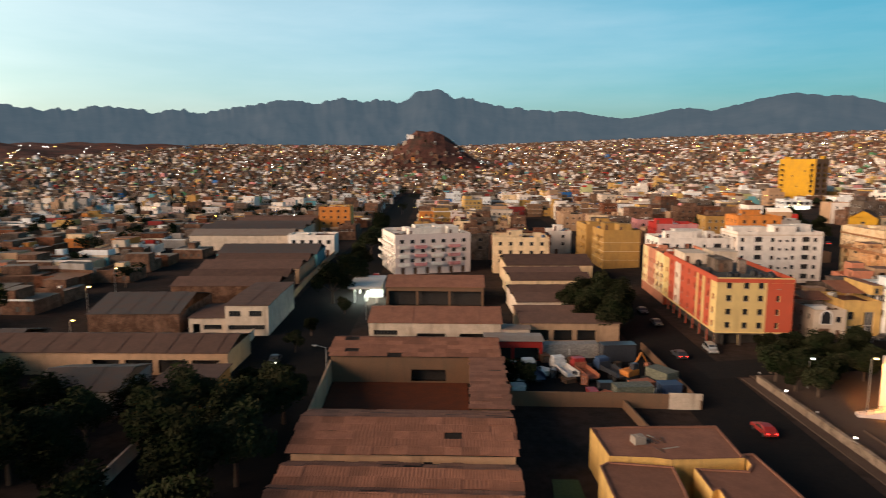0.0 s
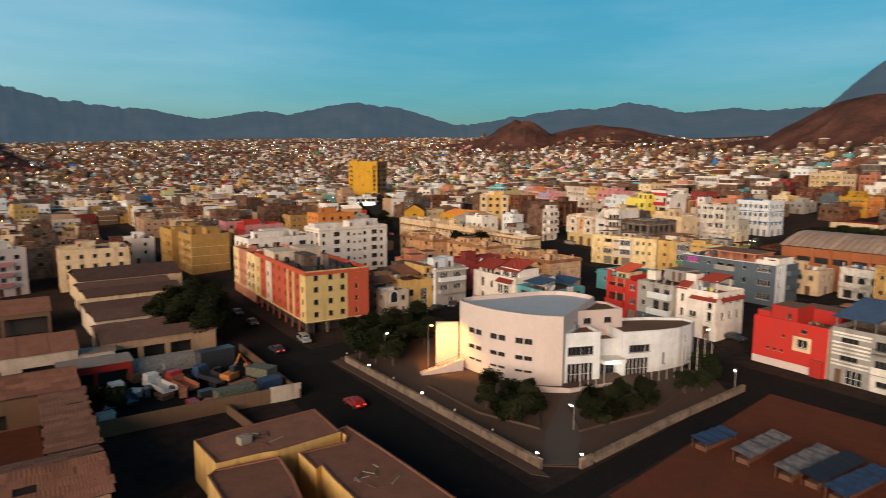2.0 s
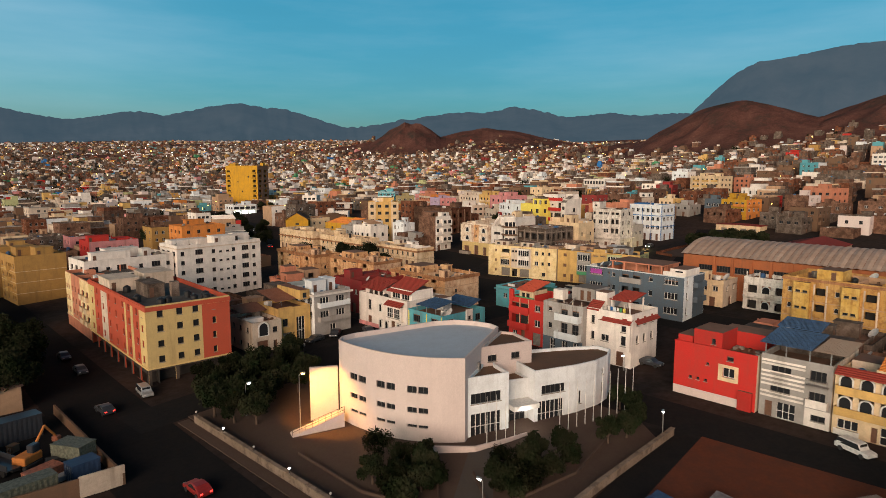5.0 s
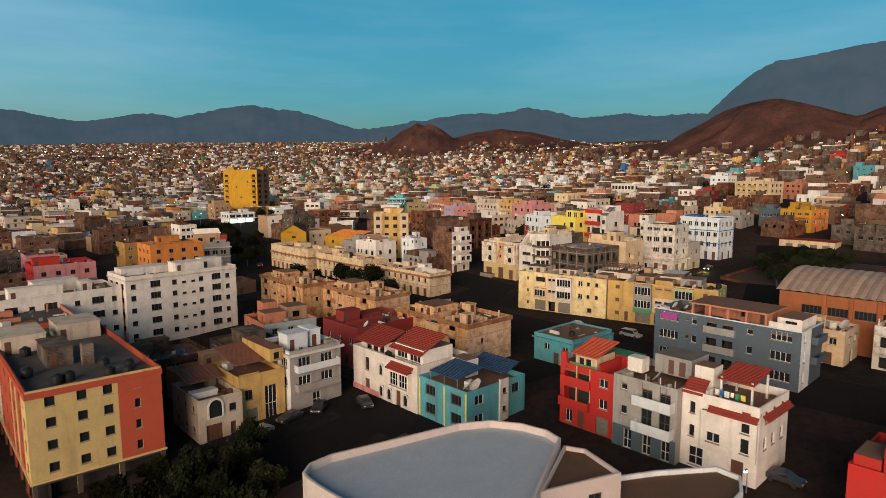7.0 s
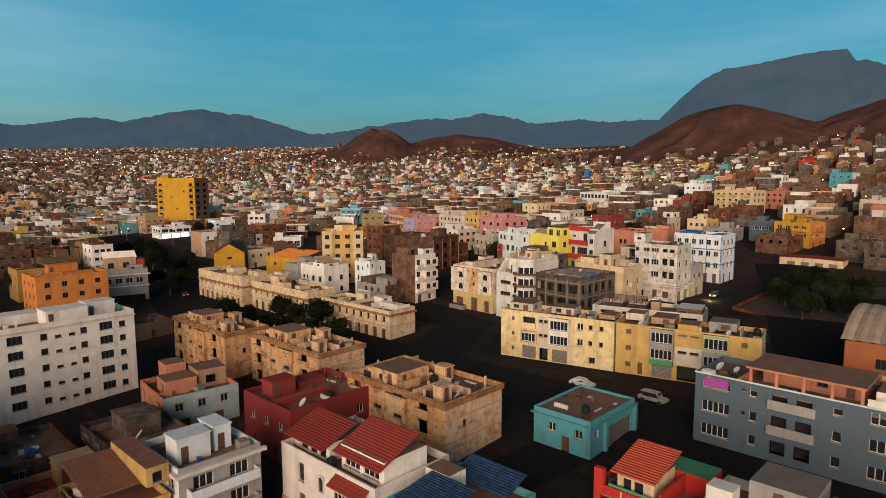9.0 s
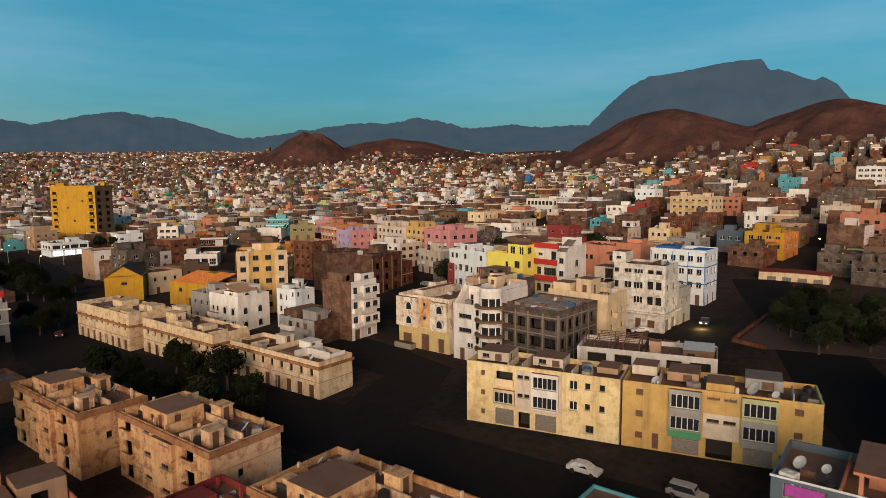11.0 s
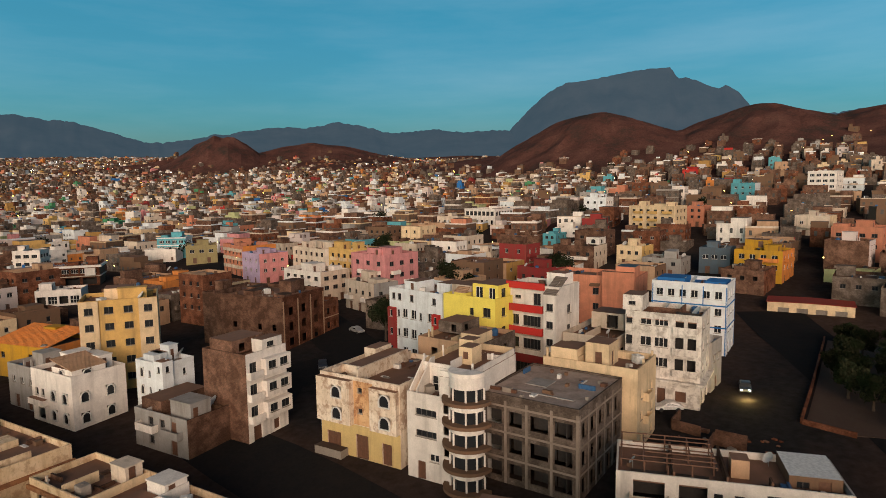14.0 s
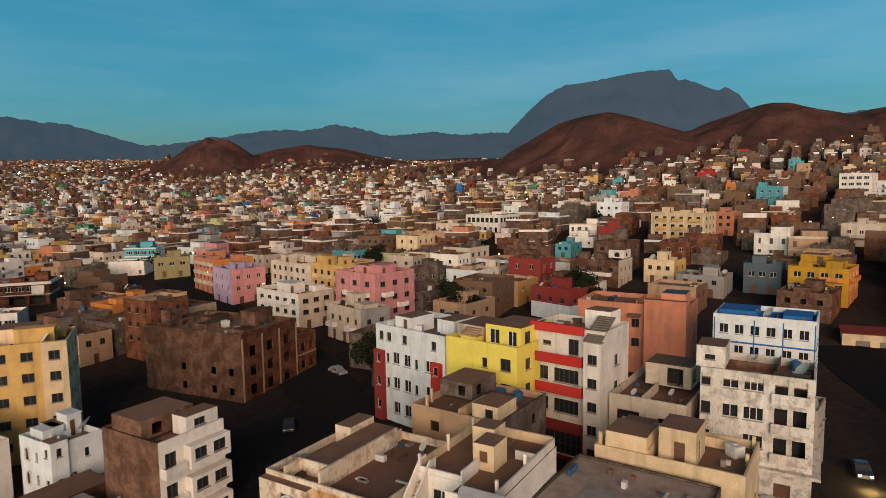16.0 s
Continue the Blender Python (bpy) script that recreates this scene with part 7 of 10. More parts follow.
H("turquoise house with a flat brown roof", 134.4, 104.8, 12.4, 9.0, 10.0, wall=TURQ, side=TURQ, jumble=0, tanks=1, dishes=0, parapet=0.35, left=[(1.2, 2.4, 2.4, 3.6, "b"), (5.4, 6.6, 2.4, 3.6, "b"), (3.2, 4.4, 0.02, 2.2, "d")], front=[(1.0, 2.2, 2.4, 3.6, "b"), (4.2, 11.4, 0.3, 3.2, "g")], bands=[(4.35, 0.35, 0.2, TURQ)], volumes=[(3.4, 4.0, -0.5, -0.01, -0.5, 4.3, TURQ, (), (), TURQ), (11.7, 12.3, -0.5, -0.01, -0.5, 4.3, TURQ, (), (), TURQ)])
H("scarlet house with arched loggias and white windows", 114.6, 84.7, 9, 9.2, 11.8, tall=1.14, wall=RED, side=RED, left=[(1.2, 2.6, z, z + 1.2, "b") for z in (3.4, 6.1)] + [(4.2, 6.2, z, z + 2.0, "o") for z in (3.0, 5.75)] + [(6.5, 8.5, z, z + 2.0, "o") for z in (3.0, 5.75)] + [(1, 3, 0.02, 2.3, "g"), (5, 6.0, 0.02, 2.3, "d"), (7, 8.2, 0.4, 2.0, "b")], front=[], tanks=0, dishes=1,
  balconies=[("left", 3.9, 8.9, 2.8, 0.9, RED), ("left", 3.9, 8.9, 5.55, 0.5, RED)], volumes=[(0.9, 5.4, 3.6, 7.2, 7.25, 9.4, CREAM, (), [(1.0, 1.9, 7.6, 8.9, "k"), (2.2, 3.0, 7.6, 8.9, "k")], ROOF), (5.6, 8.8, 0.4, 8.8, 7.25, 9.0, RED, (), (), GREEN), (-0.02, 0.5, 8.2, 9.18, 7.3, 9.4, RED, (), (), RED)], slopes=[(0.2, 6.0, 3.2, 7.6, 9.42, 10.6, "x", TERRA)], panels=[("left", 4.05, 4.18, 2.9, 8.0, CREAM), ("left", 6.25, 6.45, 2.9, 8.0, CREAM)], extras=[(0.22, 6, 2.6, 2.8, 0, 1.6, RED), (0.22, 0.36, 3.0, 7.8, 0.5, 1.0, GREEN)])
H("grey house with three white balconies", 113.6, 75.5, 9.6, 9.1, 11.9, tall=1.2, wall=GREYWALL, side=GREYWALL, left=[(u, u + 1.5, z, z + 1.9, "k") for z in (3.2, 6.1) for u in (0.9, 3.4)] + [(7.0, 8.0, z, z + 1.0, "b") for z in (3.8, 6.6)] + [(u, u + 1.2, 0.02, 2.2, "b") for u in (0.8, 3.4, 6.2)], front=[], tanks=1, dishes=1, balconies=[("left", 0.3, 5.6, 2.9, 1.3, COOLWHITE), ("left", 0.3, 5.6, 5.8, 1.3, COOLWHITE)], panels=[("left", 0.02, 9.05, 0.0, 2.5, BLUEGREY)], volumes=[(2.2, 4.0, 6.2, 8.4, 8.3, 9.9, WHITE, (), (), WHITE), (4.4, 9.2, 0.5, 5.6, 8.3, 10.4, GREYWALL, (), [(0.8, 1.7, 8.4, 10.0, "d"), (2.4, 3.2, 8.4, 10.0, "d")], ROOFGREY)], extras=[(0.3, 0.42, y_, y_ + 0.12, 0.5, 1.5, PALE) for y_ in (0.5, 2.5, 4.5)])
H("white corner house with red-tiled eaves", 114.4, 66.1, 9, 9.3, 11.6, tall=1.24, wall=WHITE, side=WHITE, left=[(7.6, 8.3, z, z + 1.2, "k") for z in (3.2, 5.6)] + [(4.4, 6.0, z, z + 1.0, "b") for z in (3.4, 5.9)] + [(1.0, 2.0, z, z + 1.5, "b") for z in (3.2, 5.8)] + [(6.4, 8.2, 0.3, 2.2, "b"), (1.5, 3.0, 0.02, 2.2, "d")], front=[(u, u + 0.9, z, z + 1.2, "k") for z in (3.4, 6.0) for u in (1.6, 4, 6.6)], tanks=0, dishes=1, parapet=0.9,
  volumes=[(2.4, 5.0, 6.6, 9.0, 6.8, 10.0, WHITE, (), (), ROOF), (-0.5, -0.01, 0.05, 6.6, 2.5, 6.4, WHITE, (), [(0.8, 1.8, 3.2, 4.7, "b"), (4.2, 5.8, 3.4, 4.4, "b"), (0.8, 1.8, 5.2, 6.2, "b")], ROOF)], slopes=[(-0.2, 1.9, 6.7, 9.3, 7.65, 8.8, "x", TILE), (-0.75, 0.6, 0.0, 5.8, 6.45, 7.2, "x", TILE), (0.9, 8.8, -0.7, 0.5, 6.45, 7.2, "y", TILE), (2.2, 7.6, 1.6, 6.0, 9.2, 10.0, "x", TILE)], extras=[(x_, x_ + 0.22, y_, y_ + 0.22, 0, 2.45, WHITE) for x_ in (2.4, 7.0) for y_ in (1.8, 5.5)] + [(0.25, 2.2, 6.3, 6.45, 0, 1.2, WHITE)])

for x, y, w, d, top, m in ((121.5, 18, 10, 12, 9.8, BLOCK), (122.0, 31.5, 9, 11, 10.2, BLOCK), (121.6, 44, 11, 11, 9.6, GREYBLOCK), (133.4, 6, 12, 13, 10.2, BLOCK), (132.6, 20.5, 11, 12, 9.9, BLOCK), (133, 34, 11, 12, 10.6, GREYBLOCK), (135.5, 45.5, 9, 9, 9.8, SALMON), (126, -9, 12, 12, 10.6, BLOCK), (140, -10, 9, 12, 11.6, TAN)):
    H("low jumbled house with rooms on its flat roof", x, y, w, d, top, (2, 3), wall=m, side=m, style="k", win=(1.1, 1.1), jumble=4, group="houses behind the row", tanks=1, dishes=1)
for u, v in ((4.0, 4.0), (5.4, 4.4), (9.8, 3.2), (11.8, 2.2), (12.6, 5.0), (10.2, 7.6), (3.0, 20.8), (1.6, 9.6)):
    q = red.matrix_basis @ Vector((u, v, red["rz"]))
    tk = thing("water_tank", "black plastic water tank on the apartment roof", "water tank", q.x, q.y, q.z, 0, "roof tanks")
    bm = bmesh.new()
    rod(bm, (0, 0, 0), (0, 0, 1.1), 0.7, 0.72, 14)
    rod(bm, (0, 0, 1.101), (0, 0, 1.35), 0.7, 0.3, 14)
    part("body", bm, BLACKTANK, tk)
    bm = bmesh.new()
    rod(bm, (0, 0, 1.351), (0, 0, 1.42), 0.26, sides=10)
    part("lid", bm, BLACKTANK, tk)

line = thing("clothes_line", "sagging clothes line with coloured washing on the roof terrace", "clothes line", 116.2, 68.0, 12.38, 88)
bm = bmesh.new()
rod(bm, (0, 0, 1.62), (2.1, 0, 1.5), 0.015, sides=4)
rod(bm, (2.1, 0, 1.5), (4.2, 0, 1.62), 0.015, sides=4)
part("line", bm, IRON, line)
for sx in (0, 4.2):
    bm = bmesh.new()
    rod(bm, (sx, 0, 0), (sx, 0, 1.7), 0.04, sides=6)
    part("prop", bm, WOOD, line)
for k, (u, w_, h_, m) in enumerate(((0.4, 0.55, 0.7, LEMON), (1.1, 0.5, 0.8, GREEN), (1.75, 0.4, 0.6, WHITE), (2.3, 0.6, 0.8, COOLWHITE), (3.0, 0.45, 0.7, BLUE), (3.55, 0.5, 0.75, WHITE))):
    bm = bmesh.new()
    n_c = 6
    for i in range(n_c):
        a_, b_ = u + w_ * i / n_c, u + w_ * (i + 1) / n_c
        ya, yb = 0.05 * math.sin(i * 1.9 + k), 0.05 * math.sin((i + 1) * 1.9 + k)
        sheet(bm, [(a_, 0, 1.52), (b_, 0, 1.52), (b_, yb, 1.52 - h_), (a_, ya, 1.52 - h_)])
        sheet(bm, [(a_, 0.02, 1.52), (a_, ya + 0.02, 1.52 - h_), (b_, yb + 0.02, 1.52 - h_), (b_, 0.02, 1.52)])
    bmesh.ops.remove_doubles(bm, verts=bm.verts, dist=0.001)
    part("garment", bm, m, line)

# houses on the rising ground to the east
BALC = [("left", 1.5 + 6.2 * k, 5.2 + 6.2 * k, z, 1.0, YELLOW) for k in range(3) for z in (3.2, 6.3, 9.4)]
H("cream four-storey block with rows of balconies", 390, 158, 12, 20, 34.2, (3, 6), yaw=-14, wall=CREAM, side=CREAM, style="k", win=(1.4, 1.3), jumble=3, category="apartment block", balconies=BALC)
H("bright orange house with stepped terraces", 320, 118.5, 12, 13, 24.4, (3, 4), yaw=-14, wall=ORANGE, side=GOLD, style="b", win=(1.6, 1.4), jumble=3, balconies=[("left", 1, 6, 6.2, 1.2, ORANGE), ("front", 2, 8, 6.2, 1.2, ORANGE)], volumes=[(3, 8, 5, 11, 9.6, 12.0, GOLD, (), [(1, 2.4, 9.8, 11.6, "d")], ROOF)])
H("bare brown brick house below the orange house", 306, 122.5, 12, 11, 20.4, (3, 3), yaw=-12, wall=REDBLOCK, side=BLOCK, style="o", jumble=2)
H("pinkish red house beside the cream block", 415, 150, 10, 10, 33.4, (2, 3), yaw=-12, wall=SALMON, side=SALMON, style="k")
H("long white building with large dark windows", 424, 253, 34, 20, 31, (12, 7), yaw=-10, wall=WHITE, side=WHITE, style="k", win=(2.0, 2.2), levels=2, jumble=1, ground="o")
H("blue-grey house with a glazed roof storey", 328, 132.5, 9, 9, 24, (2, 3), yaw=-6, wall=BLUEGREY, side=BLUEGREY, style="b", win=(1.6, 1.3))
H("yellow cream house with a white stair head", 333, 159.5, 9, 9, 23.2, (2, 3), yaw=-13, wall=YELLOW, side=CREAM, style="k")
H("low grey house with a wide terrace", 321, 145.5, 10, 12, 21, (2, 3), yaw=-8, wall=GREYWALL, side=GREYWALL, style="k")
H("cream house with stepped white terraces", 396, 104, 10, 12, 30.6, (3, 3), yaw=-16, wall=CREAM, side=PALE, style="b", balconies=[("left", 1, 10, 3.2, 1.4, PALE)])
H("bare brown block house with a long blank wall", 362, 206, 8, 19, 23.2, (2, 2), yaw=-4, wall=BLOCK, side=BLOCK, style="o")
H("turquoise-walled house with a low roof", 363, 199, 10, 6, 24, (2, 2), yaw=-6, wall=TURQ, side=TURQ, style="k")
H("white house with dark red upper walls", 290, 176.5, 10, 12, 20.2, (3, 3), yaw=-20, wall=DARKRED, side=DARKRED, style="k", bands=[(0.0, 0.05, 4.2, COOLWHITE)])
H("white and brown house with an arched terrace", 326, 173.5, 11, 15, 23.4, (3, 4), yaw=-8, wall=PALE, side=BLOCK, style="k", balconies=[("left", 2, 12, 3.4, 1.2, WHITE)], volumes=[(5, 10.6, 0.4, 5, 8, 10.4, WHITE, [(1, 3, 8.3, 9.9, "a")], [(1, 3, 8.3, 9.9, "a")], ROOF)])
H("pink-walled house with brown windows", 353, 92, 14, 14, 29.4, (3, 4), yaw=-16, wall=SALMON, side=SALMON, style="k", win=(1.6, 1.2))
H("turquoise-framed house on the slope", 495, 134, 12, 12, 42.6, (3, 3), yaw=-10, wall=COOLWHITE, side=TURQ, style="b", levels=3)
H("white house with dark windows on the slope", 440, 199, 10, 12, 36.6, (3, 3), yaw=-8, wall=WHITE, side=COOLWHITE, style="k", levels=3)
H("red-orange house on the slope", 600, 175, 9, 11, 52, (2, 3), yaw=-8, wall=ORANGE, side=RED, style="k", levels=3)
H("tall white balconied house on the slope", 520, 96, 14, 14, 48.5, (4, 4), yaw=-16, wall=WHITE, side=WHITE, style="b", win=(2.2, 1.4), levels=4)
H("green-walled house high on the slope", 825, 80, 10, 13, 77, (3, 4), yaw=-10, wall=TURQ, side=TURQ, style="k", levels=3)
H("white house high on the slope", 782, 138, 12, 16, 77, (3, 4), yaw=-10, wall=WHITE, side=WHITE, style="k", levels=3)
H("low grey extension behind the white corner block", 230.6, 127.6, 6, 9, 18.0, (2, 2), yaw=-10, wall=GREYWALL, side=GREYWALL, jumble=1)



# ---------------------------------------------------------------- general shapes on a plan outline
def inset(pts, k):
    out = []
    n = len(pts)
    for i in range(n):
        a, b, c = Vector(pts[i - 1]), Vector(pts[i]), Vector(pts[(i + 1) % n])
        d1, d2 = (b - a).normalized(), (c - b).normalized()
        n1, n2 = Vector((-d1.y, d1.x)), Vector((-d2.y, d2.x))
        m = (n1 + n2).normalized()
        out.append(tuple(b + m * (k / max(0.4, m.dot(n1)))))
    return out


def poly_block(ob, pts, z0, z1, parapet, wall, roof, rects=None, name="wall", roofname="roof", rim=None):
    """Walls round a counter-clockwise outline with a parapet and a sunk roof; rects: openings by edge number."""
    rects = rects or {}
    bm = bmesh.new()
    n = len(pts)
    for i in range(n):
        a, b = Vector(pts[i]), Vector(pts[(i + 1) % n])
        d = (b - a).normalized()
        pierced(bm, (a.x, a.y, 0), (d.x, d.y, 0), (-d.y, d.x, 0), (b - a).length, z0, z1, [r[:4] for r in rects.get(i, ())], 0, 0.25)
        for u0, u1, zb, zt, style in rects.get(i, ()):
            c = a + d * ((u0 + u1) / 2) + Vector((-d.y, d.x)) * 0.18
            me = window_mesh(u1 - u0, zt - zb, style)
            sc = Matrix.Diagonal(((u1 - u0) / max(0.1, round(u1 - u0, 1)), 1, (zt - zb) / max(0.1, round(zt - zb, 1)), 1))
            share(NAMES[style], me, ob, pose(c.x, c.y, zb, 0, 0, math.degrees(math.atan2(d.y, d.x))) @ sc)
    q = inset(pts, 0.25)
    for i in range(n):
        j = (i + 1) % n
        sheet(bm, [(*pts[i], z1), (*pts[j], z1), (*q[j], z1), (*q[i], z1)], 1 if rim else 0)
        sheet(bm, [(*q[i], z1), (*q[j], z1), (*q[j], z1 - parapet - 0.1), (*q[i], z1 - parapet - 0.1)], 1 if rim else 0)
    bmesh.ops.remove_doubles(bm, verts=bm.verts, dist=0.001)
    part(name, bm, [wall, rim or wall], ob)
    bm = bmesh.new()
    q = inset(pts, 0.254)
    top = [bm.verts.new((*p, z1 - parapet)) for p in q]
    bm.faces.new(top)
    low = [bm.verts.new((*p, z1 - parapet - 0.3)) for p in q]
    for i in range(n):
        j = (i + 1) % n
        bm.faces.new((top[i], low[i], low[j], top[j]))
    part(roofname, bm, roof, ob)


# ---------------------------------------------------------------- the white civic building with the curved front
hall_ob = thing("civic_building", "white civic building with a curved windowed front and pale roof", "public building")
P0, PC, P2 = Vector((68.3, 88.2)), Vector((67.4, 76.2)), Vector((74.8, 69.4))
curve = [tuple((1 - t) ** 2 * P0 + 2 * t * (1 - t) * PC + t * t * P2) for t in [i / 12 for i in range(13)]]
outline = curve + [(91.2, 77.2), (91.9, 79.4), (91.4, 82.4), (89.6, 85.4), (86.5, 87.2), (79, 89.0), (72.5, 90.6), (70.0, 90.4), (68.6, 89.3)]
rects = {}
for i in range(12):
    if i in (1, 2, 4, 5, 7, 8):
        wide = (Vector(curve[i + 1]) - Vector(curve[i])).length
        rects[i] = [(0.12, wide - 0.12, z, z + h, "r") for z, h in ((8.5, 1.0), (5.7, 0.8), (3.6, 0.45))]
poly_block(hall_ob, outline, -0.5, 13.7, 0.75, PINKWHITE, ROOFPALE, rects)
W0, W1, W2, W3 = (76.0, 70.0), (82.0, 67.6), (85.9, 66.0), (92.4, 63.4)
poly_block(hall_ob, [W0, W1, (83.6, 71.6), (87.8, 75.3), (77.2, 70.65)], -0.5, 10.5, 0.5, COOLWHITE, BROWN, {0: [(0.5, 5.2, 1.7, 5.2, "b"), (0.5, 5.2, 6.6, 8.1, "k")]}, "wing_wall", "wing_roof")
right_wing = [W2, W3, (96.6, 62.4), (100.4, 62.6), (103.4, 63.9), (103.8, 66.5), (98.5, 70.5), (91.5, 74.5), (87.9, 71.3)]
poly_block(hall_ob, right_wing, -0.5, 10.1, 0.5, COOLWHITE, BROWN, {0: [(0.6, 5.0, 1.9, 5.4, "b"), (1.2, 5.2, 6.4, 7.7, "k")], 1: [(0.8, 1.3, 4, 6, "k")], 2: [(1.8, 2.4, 3, 6.2, "k"), (1.8, 2.4, 7.4, 8.4, "k")]}, "wing_wall", "wing_roof")
# recessed porch between the wings
poly_block(hall_ob, [(82.6, 69.3), (86.6, 67.6), (87.85, 71.25), (87.78, 75.25), (83.65, 71.55)], -0.5, 8.6, 0.3, COOLWHITE, BROWN, {0: [(0.5, 3.8, 2.2, 4.8, "k")]}, "porch_wall", "porch_roof")
poly_block(hall_ob, [(82.0, 72.9), (90.2, 69.8), (92.2, 74.9), (91.3, 76.9)], 8.0, 13.0, 0.4, PINKWHITE, BROWN, {0: [(1.2, 2.7, 10.6, 11.6, "k"), (5.2, 6.7, 10.6, 11.6, "k")]}, "upper_wall", "upper_roof")
bm = bmesh.new()
for (ax, ay), (bx, by) in (((82.1, 67.4), (86.0, 65.8)),):
    d = Vector((bx - ax, by - ay)).normalized()
    q = Vector((-d.y, d.x))
    base = [Vector((ax, ay)) - q * 1.0, Vector((bx, by)) - q * 1.0, Vector((bx, by)) + q * 2.2, Vector((ax, ay)) + q * 2.2]
    lo, hi = [bm.verts.new((*p, 5.0)) for p in base], [bm.verts.new((*p, 5.7)) for p in base]
    bm.faces.new(hi)
    bm.faces.new(lo[::-1])
    for i in range(4):
        bm.faces.new((lo[i], lo[(i + 1) % 4], hi[(i + 1) % 4], hi[i]))
part("canopy", bm, WHITETANK, hall_ob, "white lit entrance canopy")
for k in range(5):
    bm = bmesh.new()
    d = Vector((0.925, -0.38))
    q = Vector((0.38, 0.925))
    a = Vector((82.0, 66.6)) - q * (0.4 * k) - d * 0.3
    pts = [a, a + d * 5.2, a + d * 5.2 + q * 1.2, a + q * 1.2]
    z = 2.25 - 0.17 * k
    lo, hi = [bm.verts.new((*p, z - 1.0)) for p in pts], [bm.verts.new((*p, z)) for p in pts]
    bm.faces.new(hi)
    for i in range(4):
        bm.faces.new((lo[i], lo[(i + 1) % 4], hi[(i + 1) % 4], hi[i]))
    part("step", bm, PAVING, hall_ob)
# the yellow-lit garden wall and the ramp on its northern side
bm = bmesh.new()
vs = [(68.4, 89.4), (64.9, 91.6)]
for z0, z1 in ((-0.5, 9.6),):
    a, b = Vector(vs[0]), Vector(vs[1])
    q = Vector((0.3, 0.48))
    lo = [bm.verts.new((*p, z0)) for p in (a, a + q, b + q, b)]
    hi = [bm.verts.new((*p, z1)) for p in (a, a + q, b + q, b)]
    bm.faces.new(hi)
    for i in range(4):
        bm.faces.new((lo[i], lo[(i + 1) % 4], hi[(i + 1) % 4], hi[i]))
bmesh.ops.recalc_face_normals(bm, faces=bm.faces)
part("side_wall", bm, PINKWHITE, hall_ob, "tall plain side wall lit by a street lamp")
bm = bmesh.new()
ramp_pts = [((67.6, 87.6), 3.6), ((60.6, 90.4), 1.4)]
(a, za), (b, zb) = ramp_pts
a, b = Vector(a), Vector(b)
q = Vector((-0.35, -0.94)) * 1.6
vs = [bm.verts.new((p.x, p.y, z)) for p, z in ((a, za), (b, zb), (b + q, zb), (a + q, za))]
lo = [bm.verts.new((v.co.x, v.co.y, 0.3)) for v in vs]
bm.faces.new(vs)
for i in range(4):
    bm.faces.new((vs[i], lo[i], lo[(i + 1) % 4], vs[(i + 1) % 4]))
bmesh.ops.recalc_face_normals(bm, faces=bm.faces)
part("ramp", bm, PINKWHITE, hall_ob, "sloping access ramp")
bm = bmesh.new()
for t in range(9):
    p = a.lerp(b, t / 8) + q
    z = za + (zb - za) * t / 8
    rod(bm, (p.x, p.y, z), (p.x, p.y, z + 1.0), 0.03, sides=5)
for h in (0.5, 1.0):
    rod(bm, (*(a + q), za + h), (*(b + q), zb + h), 0.03, sides=5)
part("ramp_rail", bm, IRON, hall_ob, "rusty iron handrail")
bm = bmesh.new()
low = [(69.6, 70.6), (73.6, 66.4), (79.0, 64.8), (82, 64.2)]
for (ax, ay), (bx, by) in zip(low, low[1:]):
    a, b = Vector((ax, ay)), Vector((bx, by))
    q = Vector((-(b - a).y, (b - a).x)).normalized() * 0.3
    lo = [bm.verts.new((*p, 0.5)) for p in (a, b, b + q, a + q)]
    hi = [bm.verts.new((*p, 2.6)) for p in (a, b, b + q, a + q)]
    bm.faces.new(hi)
    for i in range(4):
        bm.faces.new((lo[i], lo[(i + 1) % 4], hi[(i + 1) % 4], hi[i]))
bmesh.ops.recalc_face_normals(bm, faces=bm.faces)
part("terrace_wall", bm, PINKWHITE, hall_ob, "low white terrace wall")
TAKEN.append((55, 106, 52, 108))
for k in range(3):
    ac = thing("air_conditioner", "grey rooftop air-conditioning unit beside the roof edge", "air conditioner", 80.5 + 3.4 * k, 72.9 + 1.65 * k - 0.9, 10.0 if k < 1 else 8.35, 26)
    ac.location.z = 10.02 if k < 1 else 8.34
    bm = bmesh.new()
    box(bm, -0.5, 0.5, -0.25, 0.25, 0, 1.3, 0, 0.03)
    part("casing", bm, GALV, ac)
    bm = bmesh.new()
    rod(bm, (0, -0.255, 0.7), (0, -0.29, 0.7), 0.38, sides=12)
    part("fan_grille", bm, IRON, ac)

# flagpoles
pole = thing("flagpole", "bare white metal flagpole in front of the civic building", "flagpole", 76, 66.5, gz(76, 66.5), group="flagpoles")
bm = bmesh.new()
rod(bm, (0, 0, 0.2), (0, 0, 7.0), 0.06, 0.035, 6)
part("shaft", bm, WHITETANK, pole)
bm = bmesh.new()
rod(bm, (0, 0, -0.3), (0, 0, 0.3), 0.16, 0.12, 8)
part("socket", bm, CONCRETE, pole)
for k in range(1, 14):
    x, y = (76 + 1.3 * k, 66.5 - 0.55 * k) if k < 4 else (85.6 + 1.5 * (k - 4), 61.4 - 0.42 * (k - 4))
    copy_thing(pole, pose(x, y, gz(x, y)))


